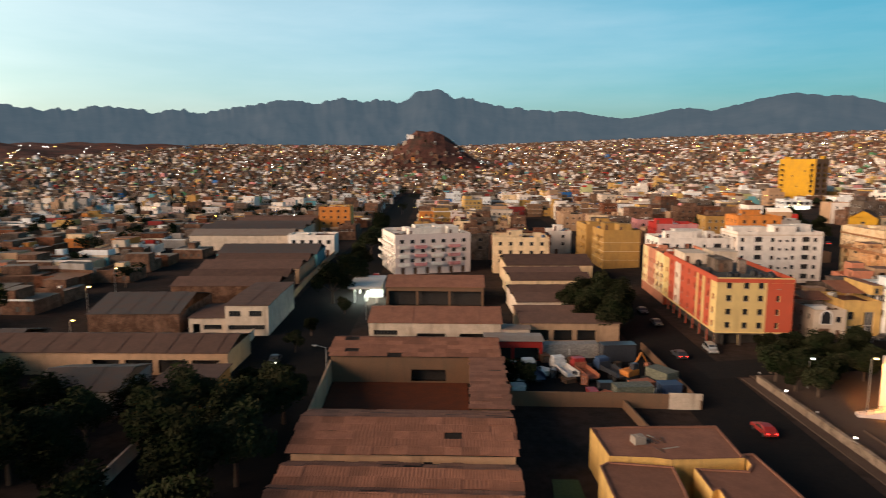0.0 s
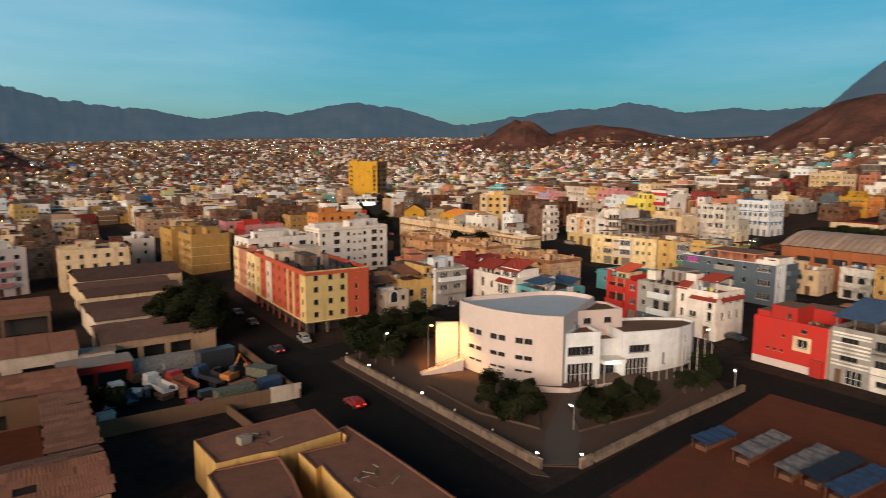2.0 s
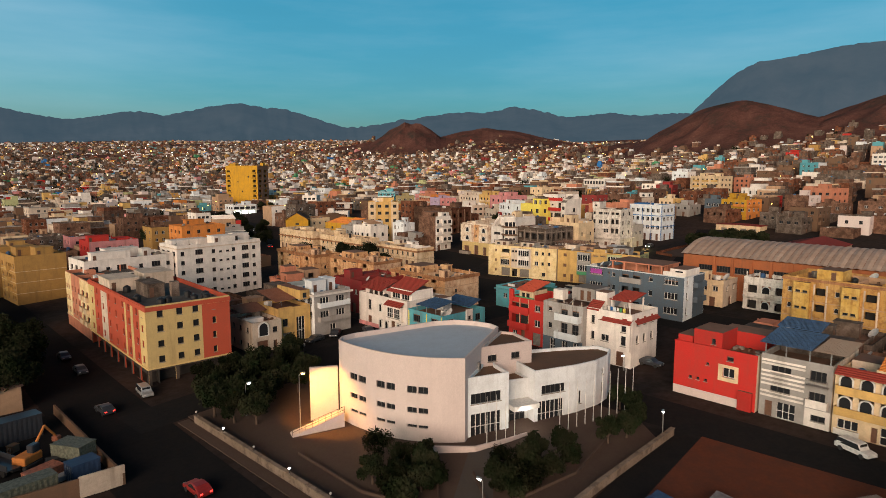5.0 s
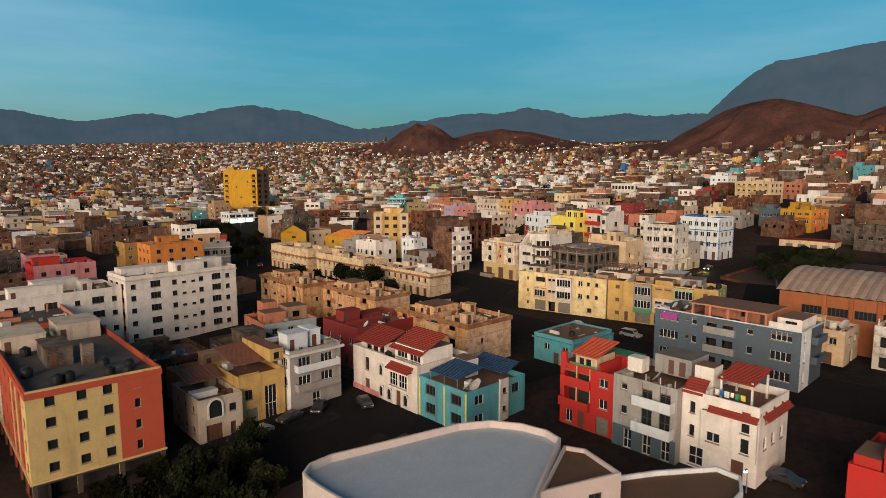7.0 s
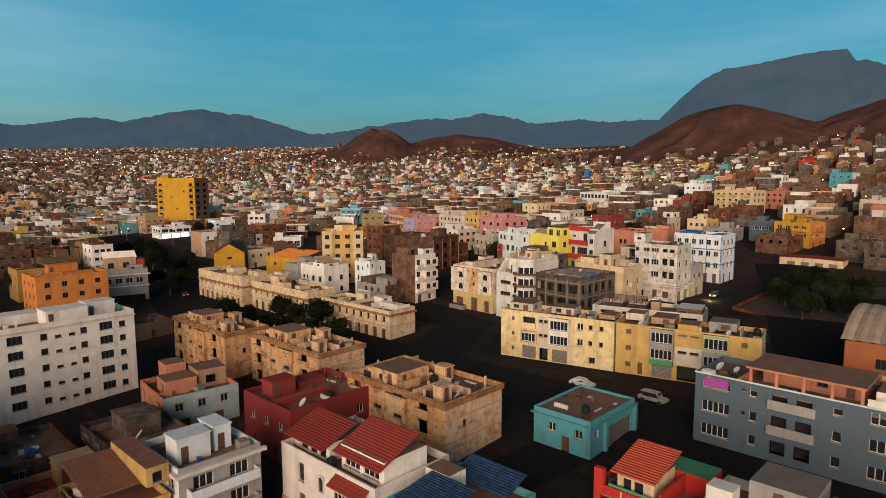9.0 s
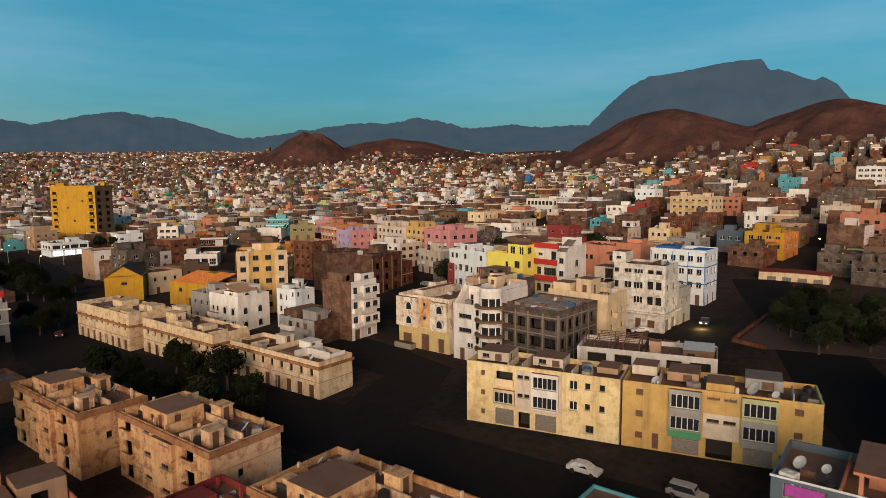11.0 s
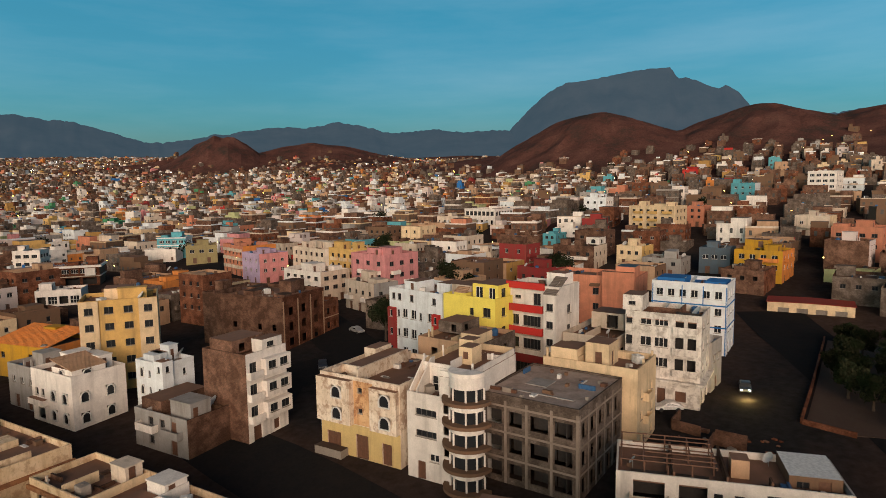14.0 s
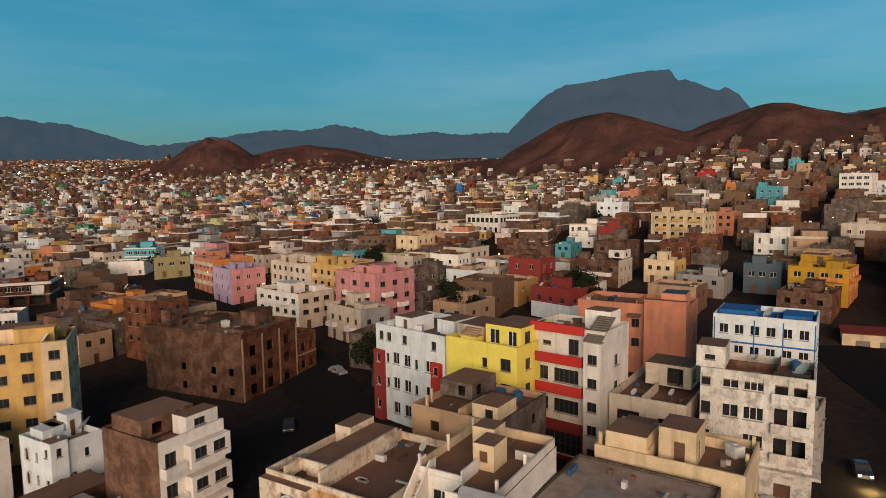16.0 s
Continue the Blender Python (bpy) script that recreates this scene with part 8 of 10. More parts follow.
# ---------------------------------------------------------------- walls, kerbs, forecourt
def low_wall(name, label, pts, height, thick, material, category="wall", cap=None):
    ob = thing(name, label, category, kind="structure")
    for (ax, ay), (bx, by) in zip(pts, pts[1:]):
        a, b = Vector((ax, ay)), Vector((bx, by))
        q = Vector((-(b - a).y, (b - a).x)).normalized() * thick
        bm = bmesh.new()
        ring = [a, b, b + q, a + q]
        lo = [bm.verts.new((*p, gz(*p) - 0.6)) for p in ring]
        hi = [bm.verts.new((*p, gz(*p) + height)) for p in ring]
        bm.faces.new(hi)
        for i in range(4):
            bm.faces.new((lo[i], lo[(i + 1) % 4], hi[(i + 1) % 4], hi[i]))
        bmesh.ops.recalc_face_normals(bm, faces=bm.faces)
        part("stretch", bm, material, ob)
        if cap:
            bm = bmesh.new()
            ring = [a - q * 0.25, b - q * 0.25, b + q * 1.25, a + q * 1.25]
            lo = [bm.verts.new((*p, gz(*p) + height + 0.003)) for p in ring]
            hi = [bm.verts.new((*p, gz(*p) + height + 0.12)) for p in ring]
            bm.faces.new(hi)
            for i in range(4):
                bm.faces.new((lo[i], lo[(i + 1) % 4], hi[(i + 1) % 4], hi[i]))
            bmesh.ops.recalc_face_normals(bm, faces=bm.faces)
            part("coping", bm, cap, ob)
    return ob


def slab(name, label, pts, lift, material, category="pavement"):
    bm = bmesh.new()
    top = [bm.verts.new((x, y, gz(x, y) + lift)) for x, y in pts]
    low = [bm.verts.new((x, y, gz(x, y) - 0.4)) for x, y in pts]
    bm.faces.new(top)
    for i in range(len(pts)):
        j = (i + 1) % len(pts)
        bm.faces.new((top[i], low[i], low[j], top[j]))
    bmesh.ops.triangulate(bm, faces=[f for f in bm.faces if len(f.verts) > 4])
    bmesh.ops.recalc_face_normals(bm, faces=bm.faces)
    me = bpy.data.meshes.new(name)
    bm.to_mesh(me)
    bm.free()
    me.materials.append(material)
    return tagged(new(name, me), label, category, kind="structure")


slab("pavement_forecourt", "brown paved forecourt round the civic building", [(53.4, 108), (53.4, 53), (57, 49.7), (92, 49.9), (97, 56), (97, 108)], 0.16, PAVING)
slab("pavement_street", "worn paved footway along the street", [(51.4, 107), (51.4, 52), (52.6, 50.2), (53.0, 52.4), (53.0, 107)], 0.14, PAVING)
slab("path_entrance", "straight grey paved path to the entrance", [(54.0, 52.8), (57.2, 50.0), (64.3, 55.6), (76.4, 65.6), (74.4, 68.0), (61.0, 59.2)], 0.2, surface("path_paving", (0.085, 0.076, 0.068), grain=1.2, wear=0.5, bump=0.4))
low_wall("garden_wall", "brown rubble-stone garden wall along the street", [(53.05, 105), (53.05, 80), (53.05, 52.2)], 1.15, 0.4, STONEWALL, cap=STONEWALL)
low_wall("garden_wall", "brown rubble-stone garden wall towards the square", [(57.0, 49.0), (59.2, 49.0)], 1.15, 0.4, STONEWALL, cap=STONEWALL)
low_wall("garden_wall", "brown rubble-stone wall along the square's road", [(59.7, 49.05), (76, 49.5), (95, 49.2)], 1.0, 0.4, STONEWALL, cap=STONEWALL)
low_wall("planter_wall", "low kerb wall round the dark shrub bed", [(57.8, 84), (57.4, 70), (60.6, 60.0), (66.5, 66.2)], 0.5, 0.25, PAVING)
low_wall("planter_wall", "low kerb wall round the second shrub bed", [(69.2, 63.0), (64.2, 55.9), (77.5, 53.4), (88, 55.2)], 0.5, 0.25, PAVING)
for k in range(8):
    bm_x, bm_y = (53.25, 104.6 - 8.6 * k)
    if k == 7:
        bm_x, bm_y = 57.2, 49.2
    b = thing("bollard_lamp", "short garden lamp post with a white globe on the wall", "garden lamp", bm_x - 0.0, bm_y, gz(bm_x, bm_y), group="garden lamps")
    bm = bmesh.new()
    rod(bm, (0, 0, -0.2), (0, 0, 1.7), 0.07, 0.05, 6)
    part("post", bm, IRON, b)
    bm = bmesh.new()
    bmesh.ops.create_icosphere(bm, subdivisions=1, radius=0.17, matrix=Matrix.Translation((0, 0, 1.87)))
    part("globe", bm, LAMP_WHITE if k in (1, 3, 6, 7) else DISH, b)
slab("ground_square", "bare red earth of the open square", [(56, -20), (55, 43), (75, 44.6), (97, 46.2), (97.5, 20), (92, -20)], 0.05, SOIL, "ground")

# market stalls under tarpaulins
GREYTARP = plain("grey_tarpaulin", (0.15, 0.14, 0.14), 0.7, 0.0, 0.4, 1.2)
DARKTARP = plain("dark_tarpaulin", (0.012, 0.02, 0.035), 0.6)
for k, (x, y, ln, yaw, m) in enumerate(((72.0, 41.6, 6.5, -3, BLUESHEET), (72.8, 36.4, 10.2, 0, GREYTARP), (72.8, 31.2, 10.6, -2, GREYTARP), (73.4, 28.6, 10.4, -4, DARKTARP), (72.4, 25.6, 10.4, -6, BLUESHEET))):
    st = thing("market_stall", "low market stall under a " + ("blue tarpaulin" if m is BLUESHEET else "grey tarpaulin" if m is GREYTARP else "dark blue tarpaulin"), "market stall", x, y, gz(x, y), yaw, group="market stalls")
    for sx in (0, 1):
        for sy in (0, 1):
            bm = bmesh.new()
            rod(bm, (0.1 + sx * (ln - 0.2), 0.1 + sy * 2.0, -0.2), (0.1 + sx * (ln - 0.2), 0.1 + sy * 2.0, 1.3 + 0.25 * sy), 0.05, sides=5)
            part("post", bm, WOOD, st)
    bm = bmesh.new()
    nn = 10
    for i in range(nn):
        u0, u1 = ln * i / nn, ln * (i + 1) / nn
        z0, z1 = 0.08 * math.sin(i * 2.1), 0.08 * math.sin((i + 1) * 2.1)
        sheet(bm, [(u0, -0.2, 1.32 + z0), (u1, -0.2, 1.32 + z1), (u1, 2.4, 1.6 + z1), (u0, 2.4, 1.6 + z0)])
        sheet(bm, [(u0, -0.2, 1.28 + z0), (u0, 2.4, 1.56 + z0), (u1, 2.4, 1.56 + z1), (u1, -0.2, 1.28 + z1)])
    bmesh.ops.remove_doubles(bm, verts=bm.verts, dist=0.001)
    part("cover", bm, m, st)
    bm = bmesh.new()
    box(bm, 0.3, ln - 0.3, 0.4, 1.8, -0.1, 0.7)
    part("counter", bm, WOOD, st)
slab("ground_park", "dusty brown earth of the small walled park", [(221.4, 108.0), (223.6, 113.9), (238, 112.4), (273, 109.2), (273, 84), (226, 84)], 0.12, PAVING, "ground")
low_wall("park_wall", "low reddish wall round the small park", [(221, 107.8), (223.2, 114.4), (238, 112.8), (273.4, 109.6)], 0.8, 0.3, REDBLOCK)
hut = thing("kiosk", "small weathered wooden kiosk on the square", "kiosk", 89.5, 22.6, gz(89.5, 22.6), 60)
for z, h, m, nm, e in ((-0.2, 2.2, GREYWALL, "body", 0), (2.0, 0.15, TIN, "roof", 0.25)):
    bm = bmesh.new()
    box(bm, -e, 3.2 + e, -e, 2.2 + e, z + 0.002, z + h)
    part(nm, bm, m, hut)


# ---------------------------------------------------------------- sheds, yards and the avenue's west side
def shed(label, x, y, w, d, top, yaw=-2.0, roof=SHED, wall=TAN, ridges=0, front=(), left=(), base=0.0, over=0.3, sheets=False):
    """A low shed: walls with openings and a roof of one or several shallow ridges along x."""
    ob = thing("shed", label, "shed", x, y, base, yaw)
    h = top - base
    bm = bmesh.new()
    pierced(bm, (0, 0, 0), (1, 0, 0), (0, 1, 0), w, -1.0, h, [r[:4] for r in front])
    pierced(bm, (0, 0, 0), (0, 1, 0), (1, 0, 0), d, -1.0, h, [r[:4] for r in left])
    sheet(bm, [(w, 0, -1), (w, d, -1), (w, d, h), (w, 0, h)])
    sheet(bm, [(w, d, -1), (0, d, -1), (0, d, h), (w, d, h)])
    bmesh.ops.remove_doubles(bm, verts=bm.verts, dist=0.0005)
    part("wall", bm, wall, ob)
    for face, rects_ in (("front", front), ("left", left)):
        for u0, u1, zb, zt, style in rects_:
            c = (u0 + u1) / 2
            share(NAMES[style], window_mesh(u1 - u0, zt - zb, style), ob, pose(c, 0.18, zb) if face == "front" else pose(0.18, c, zb, 0, 0, -90))
    n = max(1, ridges)
    rise = 0.25 if ridges == 0 else 0.11 * d / n + 0.3
    for i in range(n):
        y0, y1 = d * i / n, d * (i + 1) / n
        ym = 0.5 * (y0 + y1)
        bm = bmesh.new()
        o0, o1 = (over if i == 0 else 0.0), (over if i == n - 1 else 0.0)
        prof = [(y0 - o0, h + 0.02), (ym, h + rise), (y1 + o1, h + 0.02)]
        cuts = max(2, int((w + 2 * over) / 2.2))
        xs = [-over + (w + 2 * over) * k / cuts for k in range(cuts + 1)]
        for k in range(cuts):
            jog = -0.1 if sheets else 0.05 * (k % 2)
            for (ya, za), (yb, zb) in zip(prof, prof[1:]):
                sheet(bm, [(xs[k], ya, za + jog), (xs[k + 1], ya, za + jog), (xs[k + 1], yb, zb + jog), (xs[k], yb, zb + jog)])
                sheet(bm, [(xs[k], ya, za - 0.1), (xs[k], yb, zb - 0.1), (xs[k + 1], yb, zb - 0.1), (xs[k + 1], ya, za - 0.1)])
            for e in (0, 2):
                ya, za = prof[e]
                sheet(bm, [(xs[k], ya, za - 0.1), (xs[k + 1], ya, za - 0.1), (xs[k + 1], ya, za + jog), (xs[k], ya, za + jog)])
        for xx in (xs[0], xs[-1]):
            sheet(bm, [(xx, ya, za) for ya, za in prof] + [(xx, ya, za - 0.1) for ya, za in reversed(prof)])
        # under loose sheets a near-black layer paints the shade in the gaps
        part("roof", bm, INSIDE_SHADE if sheets else roof, ob)
        if sheets:
            for (ya, za), (yb, zb) in zip(prof, prof[1:]):
                lay_sheets(ob, -over, w + over, ya, za, yb, zb)
    TAKEN.append((x - 1, x + w + 1, y - 1, y + d + 1))
    return ob


def ribbed_sheet():
    """One corrugated roofing sheet, one metre square, with a folded lower edge."""
    me = bpy.data.meshes.new("roof_sheet")
    n = 14
    verts, faces = [], []
    for i in range(n + 1):
        z = 0.035 * (i % 2)
        verts += [(i / n, 0, z - 0.07), (i / n, 0, z), (i / n, 1, z)]
    for i in range(n):
        a = 3 * i
        faces += [(a, a + 3, a + 4, a + 1), (a + 1, a + 4, a + 5, a + 2)]
    me.from_pydata(verts, [], faces)
    me.materials.append(SHED)
    return me


RIBBED = ribbed_sheet()
RSH = random.Random(21)


def lay_sheets(ob, x0, x1, ya, za, yb, zb):
    """Rows of loose sheets on one slope: some slipped, a few missing."""
    flip = zb < za
    if flip:
        ya, za, yb, zb = yb, zb, ya, za
    run = math.hypot(yb - ya, zb - za)
    tilt = math.degrees(math.atan2(zb - za, abs(yb - ya)))
    rows_ = max(1, round(run / 1.3))
    for r in range(rows_):
        x = x0 - RSH.uniform(0, 0.4)
        while x < x1 - 0.3:
            l = min(RSH.uniform(1.8, 3.2), x1 + RSH.uniform(0, 0.3) - x)
            u = r / rows_
            slip = RSH.choice((0, 0, 0, 0, 0, -0.25, 0.2)) * RSH.random()
            if RSH.random() > 0.035:
                y, z = ya + (yb - ya) * u, za + (zb - za) * u + RSH.uniform(0.0, 0.05)
                turn = RSH.uniform(-1.0, 1.0)
                m = pose(x + (l if flip else 0), y + slip, z, 0, 0, 180 + turn if flip else turn) @ pose(0, 0, 0, tilt) @ Matrix.Diagonal((l + 0.06, run / rows_ + 0.1, 1, 1))
                share("roof_sheet", RIBBED, ob, m)
            x += l


vents = [(5.2 + 3.4 * k, 6.3 + 3.4 * k, 3.0, 3.8, "k") for k in range(5)]
shed("long brown-tiled shed with several low ridges", -18.6, 46, 25.4, 21.5, 4.4, -2, SHED, TERRA, 4, front=[], left=[], sheets=True)
shed("long brown shed with small vents in its parapet wall", -18.2, 69, 26, 12.6, 4.8, -1, SHED, TAN, 1, front=vents, sheets=True)
shed("narrow brown shed beside the walled court", 3.4, 82.6, 5.0, 23, 4.8, -2, SHED, BROWN, 0, sheets=True)
shed("brown shed closing the walled court", -20.4, 106, 29, 12, 4.8, -1, SHED, BROWN, 1, front=[(14, 20, 0.3, 2.4, "o")], sheets=True)
low_wall("court_wall", "brown rendered wall round an empty court", [(-20.6, 106), (-19.4, 82.5)], 4.0, 0.3, TAN)
slab("ground_court", "bare brown earth floor of the walled court", [(-19.2, 82), (3.3, 81.9), (3.3, 105.8), (-20, 106)], 0.06, SOIL, "ground")
shed("long low shed with a pale rendered front", -16.6, 128.6, 27.6, 14.5, 4.9, -1, SHED, PALE, 1, front=[(1, 6, 2.2, 3.2, "k"), (10, 16, 0.6, 2.6, "o"), (19, 25, 0.6, 2.6, "o")])
shed("open-fronted dark workshop shed", -16.6, 165.5, 26, 15, 5.2, -1, SHED, BROWN, 1, front=[(0.6, 8, 0.1, 4.0, "o"), (8.6, 16.6, 0.1, 4.0, "o"), (17.2, 25.4, 0.1, 4.0, "o")])
shed("pale-roofed lean-to at the yard's edge", 7.2, 118.4, 11, 5.6, 4.0, -1, TIN, RED, 0, front=[(0.6, 5, 0.1, 2.6, "o"), (5.6, 10.4, 0.1, 2.6, "o")])
shed("pale flat-roofed store in the yard", 8, 128.6, 9, 4, 3.6, -1, TIN, PALE, 0)
H("white and pink apartment block with many balconies", -18.1, 211.7, 27, 22, 13.8, (7, 6), wall=PINKWHITE, side=WHITE, style="k", win=(1.5, 1.2), yaw=17, jumble=5, category="apartment block", balconies=[("front", 1 + 6 * k, 5 + 6 * k, z, 1.1, m) for k, m in enumerate((WHITE, PINK, WHITE, PINK)) for z in (3.1, 6.1, 9.1)] + [("left", 2 + 6 * k, 6 + 6 * k, z, 1.1, WHITE) for k in range(4) for z in (3.1, 6.1, 9.1)])
shed("low cream-walled yard shed with rusty roof", 16.6, 150, 20, 20, 4.6, 2, WESTROOF, PALE, 2)
shed("low tin-roofed workshop behind a cream wall", 17.5, 172, 22, 20, 5.8, 2, WESTROOF, CREAM, 2, left=[(2 + 4 * k, 3.5 + 4 * k, 1.2, 2.6, "k") for k in range(4)])
shed("long dark shed roof near the street", 18, 194, 27, 18, 6.4, 2, WESTROOF, CREAM, 1)
shed("low rusty-roofed shed with open bays", 15.5, 131.5, 21, 16, 4.2, 0, WESTROOF, TAN, 2, front=[(2 + 5 * k, 6 + 5 * k, 0.4, 2.6, "o") for k in range(3)])
# west of the avenue
shed("two-storey white office with a long roof", -49, 135, 9.4, 27, 6.9, 2, WESTROOF, PALE, 0, front=[(0.8, 3.4, 4.4, 5.6, "k"), (5.2, 8.0, 4.4, 5.6, "k"), (0.6, 8.6, 1.4, 2.4, "k")])
shed("low white annex with a shop front", -57.5, 136, 8.2, 14, 3.8, 2, WESTROOF, PALE, 0, front=[(0.8, 2.4, 0.4, 2.4, "o"), (3.2, 7.2, 1.2, 2.2, "k")])
shed("long brown shed with open lit bays", -86, 109, 46.5, 13, 4.2, 0, WESTROOF, TAN, 1, front=[(22 + 6 * k, 27 + 6 * k, 0.4, 2.8, "o") for k in range(4)])
shed("small orange-brown shed beside the avenue wall", -46, 88, 9.4, 16, 3.6, 3, WESTROOF, ORANGE, 0)
shed("brown shed with a pitched tin roof", -63, 90, 13, 13, 3.8, 3, WESTTIN, GREYWALL, 1)
shed("brown-roofed storage shed in a yard", -80, 66, 24, 18, 4.0, 3, WESTROOF, TAN, 2)
shed("grey tin-roofed storage shed in a yard", -104, 94, 24, 30, 4.2, 3, WESTTIN, BLOCK, 2)
shed("grey-roofed workshop with a long ridge", -80, 136, 20, 22, 4.6, 2, WESTTIN, BLOCK, 1)
shed("brown-roofed warehouse along the avenue", -74, 165, 28, 24, 5.2, 2, WESTROOF, BLOCK, 2)
shed("brown-roofed warehouse with pale gutters", -78, 194, 31, 28, 5.0, 2, WESTROOF, TAN, 2)
shed("open-sided green-lit market shed", -84, 226, 36, 20, 5.0, 2, WESTTIN, TURQ, 1, front=[(1 + 7 * k, 7.4 + 7 * k, 0.3, 3.2, "o") for k in range(5)])
H("white office building with square windows", -66, 257, 19, 12, 8.4, (5, 3), wall=WHITE, side=WHITE, style="k", win=(1.6, 1.5), yaw=2, jumble=1)
shed("long pale-roofed warehouse beside the avenue", -112, 270, 44, 16, 6.6, 2, TIN, PALE, 1)
shed("long grey-roofed warehouse with two ridges", -116, 292, 48, 30, 7.0, 2, WESTTIN, PALE, 2)
shed("long brown-roofed warehouse with two ridges", -112, 330, 40, 26, 7.0, 2, WESTROOF, TAN, 2)
H("orange and yellow office block at the avenue", -71, 345, 17, 16, 14, (4, 4), wall=ORANGE, side=YELLOW, style="k", yaw=2, jumble=1)
low_wall("avenue_wall", "long pale boundary wall along the avenue", [(-40.2, 60), (-40.8, 92), (-42.4, 134)], 2.0, 0.3, PALE)
low_wall("avenue_wall", "long rendered boundary wall along the avenue", [(-42.8, 163), (-45, 200), (-46.4, 255)], 2.0, 0.3, TAN)

# filling station on the avenue
fs = thing("filling_station", "small filling station with a lit white canopy", "filling station", -27, 166, 0, 1)
bm = bmesh.new()
box(bm, 0, 9, 0, 18, 4.3, 4.9)
part("canopy", bm, DISH, fs)
for sx in (1.5, 7.5):
    for sy in (3, 15):
        bm = bmesh.new()
        box(bm, sx - 0.2, sx + 0.2, sy - 0.2, sy + 0.2, -0.2, 4.295)
        part("column", bm, WHITETANK, fs)
for sy in (4, 9):
    bm = bmesh.new()
    box(bm, 4, 4.9, sy, sy + 1.6, 0, 1.7, 0, 0.05)
    part("pump", bm, WHITETANK, fs)
bm = bmesh.new()
box(bm, 5.2, 8.6, 9.5, 17.5, -0.3, 4.2)
part("shop", bm, WHITETANK, fs)
for sy in (4, 9, 14):
    bm = bmesh.new()
    box(bm, 2.5, 6.5, sy, sy + 0.4, 4.2, 4.296)
    part("light_strip", bm, LAMP_WHITE, fs, "white fluorescent strip")
stl = bpy.data.lights.new("station_light", "AREA")
stl.energy, stl.color, stl.size, stl.size_y, stl.shape = 4200, (0.75, 1.0, 0.88), 6, 14, "RECTANGLE"
new("station_light", stl).matrix_world = pose(-22.6, 175, 4.1)

# walled scrap yard
low_wall("yard_wall", "brown rendered wall of the vehicle yard", [(9, 95.4), (26.5, 95.0), (34.4, 94.4)], 2.4, 0.3, BROWN)
low_wall("yard_wall", "pale painted end of the yard wall", [(34.4, 94.4), (39.4, 94.0)], 2.6, 0.3, PALE)
low_wall("yard_wall", "brown rendered wall of the yard towards the street", [(39.4, 94.0), (39.8, 126)], 1.6, 0.3, BROWN)
low_wall("yard_wall", "narrow rendered wall of the empty dark lot", [(28.4, 84), (27.6, 94.6)], 1.4, 0.3, BROWN)
slab("ground_yard", "oil-darkened earth of the vehicle yard", [(9, 95.6), (39.3, 94.6), (39.6, 126), (18.4, 130), (18.4, 118), (9, 118)], 0.05, ASPHALT, "ground")


def crate(label, x, y, l, w, h, yaw, m, name="shipping_container", category="container", z=None):
    ob = thing(name, label, category, x, y, gz(x, y) + 0.05 if z is None else z, yaw)
    bm = bmesh.new()
    n = int(l / 0.3)
    for s, yy in ((-1, 0.0), (1, w)):
        for i in range(n):
            u0, u1 = l * i / n, l * (i + 1) / n
            k0, k1 = (0.0, 0.04) if i % 2 else (0.04, 0.0)
            sheet(bm, [(u0, yy + s * k0, 0), (u1, yy + s * k1, 0), (u1, yy + s * k1, h), (u0, yy + s * k0, h)])
    for xx in (0, l):
        sheet(bm, [(xx, 0, 0), (xx, w, 0), (xx, w, h), (xx, 0, h)])
    part("wall", bm, m, ob)
    bm = bmesh.new()
    box(bm, -0.05, l + 0.05, -0.06, w + 0.06, h + 0.002, h + 0.12)
    part("roof", bm, m, ob)
    for u in (l * 0.27, l * 0.52, l * 0.77):
        bm = bmesh.new()
        box(bm, -0.03, -0.004, w * u / l - 0.03, w * u / l + 0.03, 0.1, h - 0.1)
        part("lock_bar", bm, GALV, ob)
    return ob


RUST = plain("rust_paint", (0.30, 0.10, 0.05), 0.7, 0.0, 0.3)
CARGREEN = plain("faded_green_paint", (0.10, 0.105, 0.075), 0.6, 0.0, 0.4)
CARBLUE = plain("faded_blue_paint", (0.025, 0.05, 0.105), 0.5)
CARRED = plain("red_vehicle_paint", (0.32, 0.03, 0.025), 0.35)
CARWHITE = plain("white_vehicle_paint", (0.62, 0.60, 0.57), 0.35)
CARSILVER = plain("silver_vehicle_paint", (0.40, 0.40, 0.39), 0.3, 0.4)
CARDARK = plain("dark_vehicle_paint", (0.035, 0.038, 0.045), 0.3)
CRATEGREY = plain("grey_container_paint", (0.24, 0.22, 0.20), 0.6, 0.0, 0.3)
TYRE = plain("tyre_rubber", (0.02, 0.02, 0.02), 0.9)
crate("faded green shipping container by the yard wall", 26.8, 96.4, 6.1, 2.4, 2.6, 6, CARGREEN)
crate("rusty brown skip container in the yard", 31.0, 100.6, 4.0, 2.2, 1.6, 20, RUST, "skip", "skip")
crate("blue open container in the yard", 34.8, 98.6, 3.4, 2.3, 2.2, 8, CARBLUE)
crate("pale grey shipping container with faded lettering", 17.5, 119.5, 12, 2.5, 2.7, 4, CRATEGREY)
crate("dark blue shipping container under a tarpaulin", 29.8, 117.6, 6.5, 2.6, 3.2, 6, CARDARK)
crate("grey-green tarpaulined container in the yard", 34.4, 106.4, 4.6, 2.8, 2.8, -60, CARGREEN)
crate("white box body standing in the yard", 10.4, 98.4, 2.2, 1.8, 2.0, 4, CARWHITE)


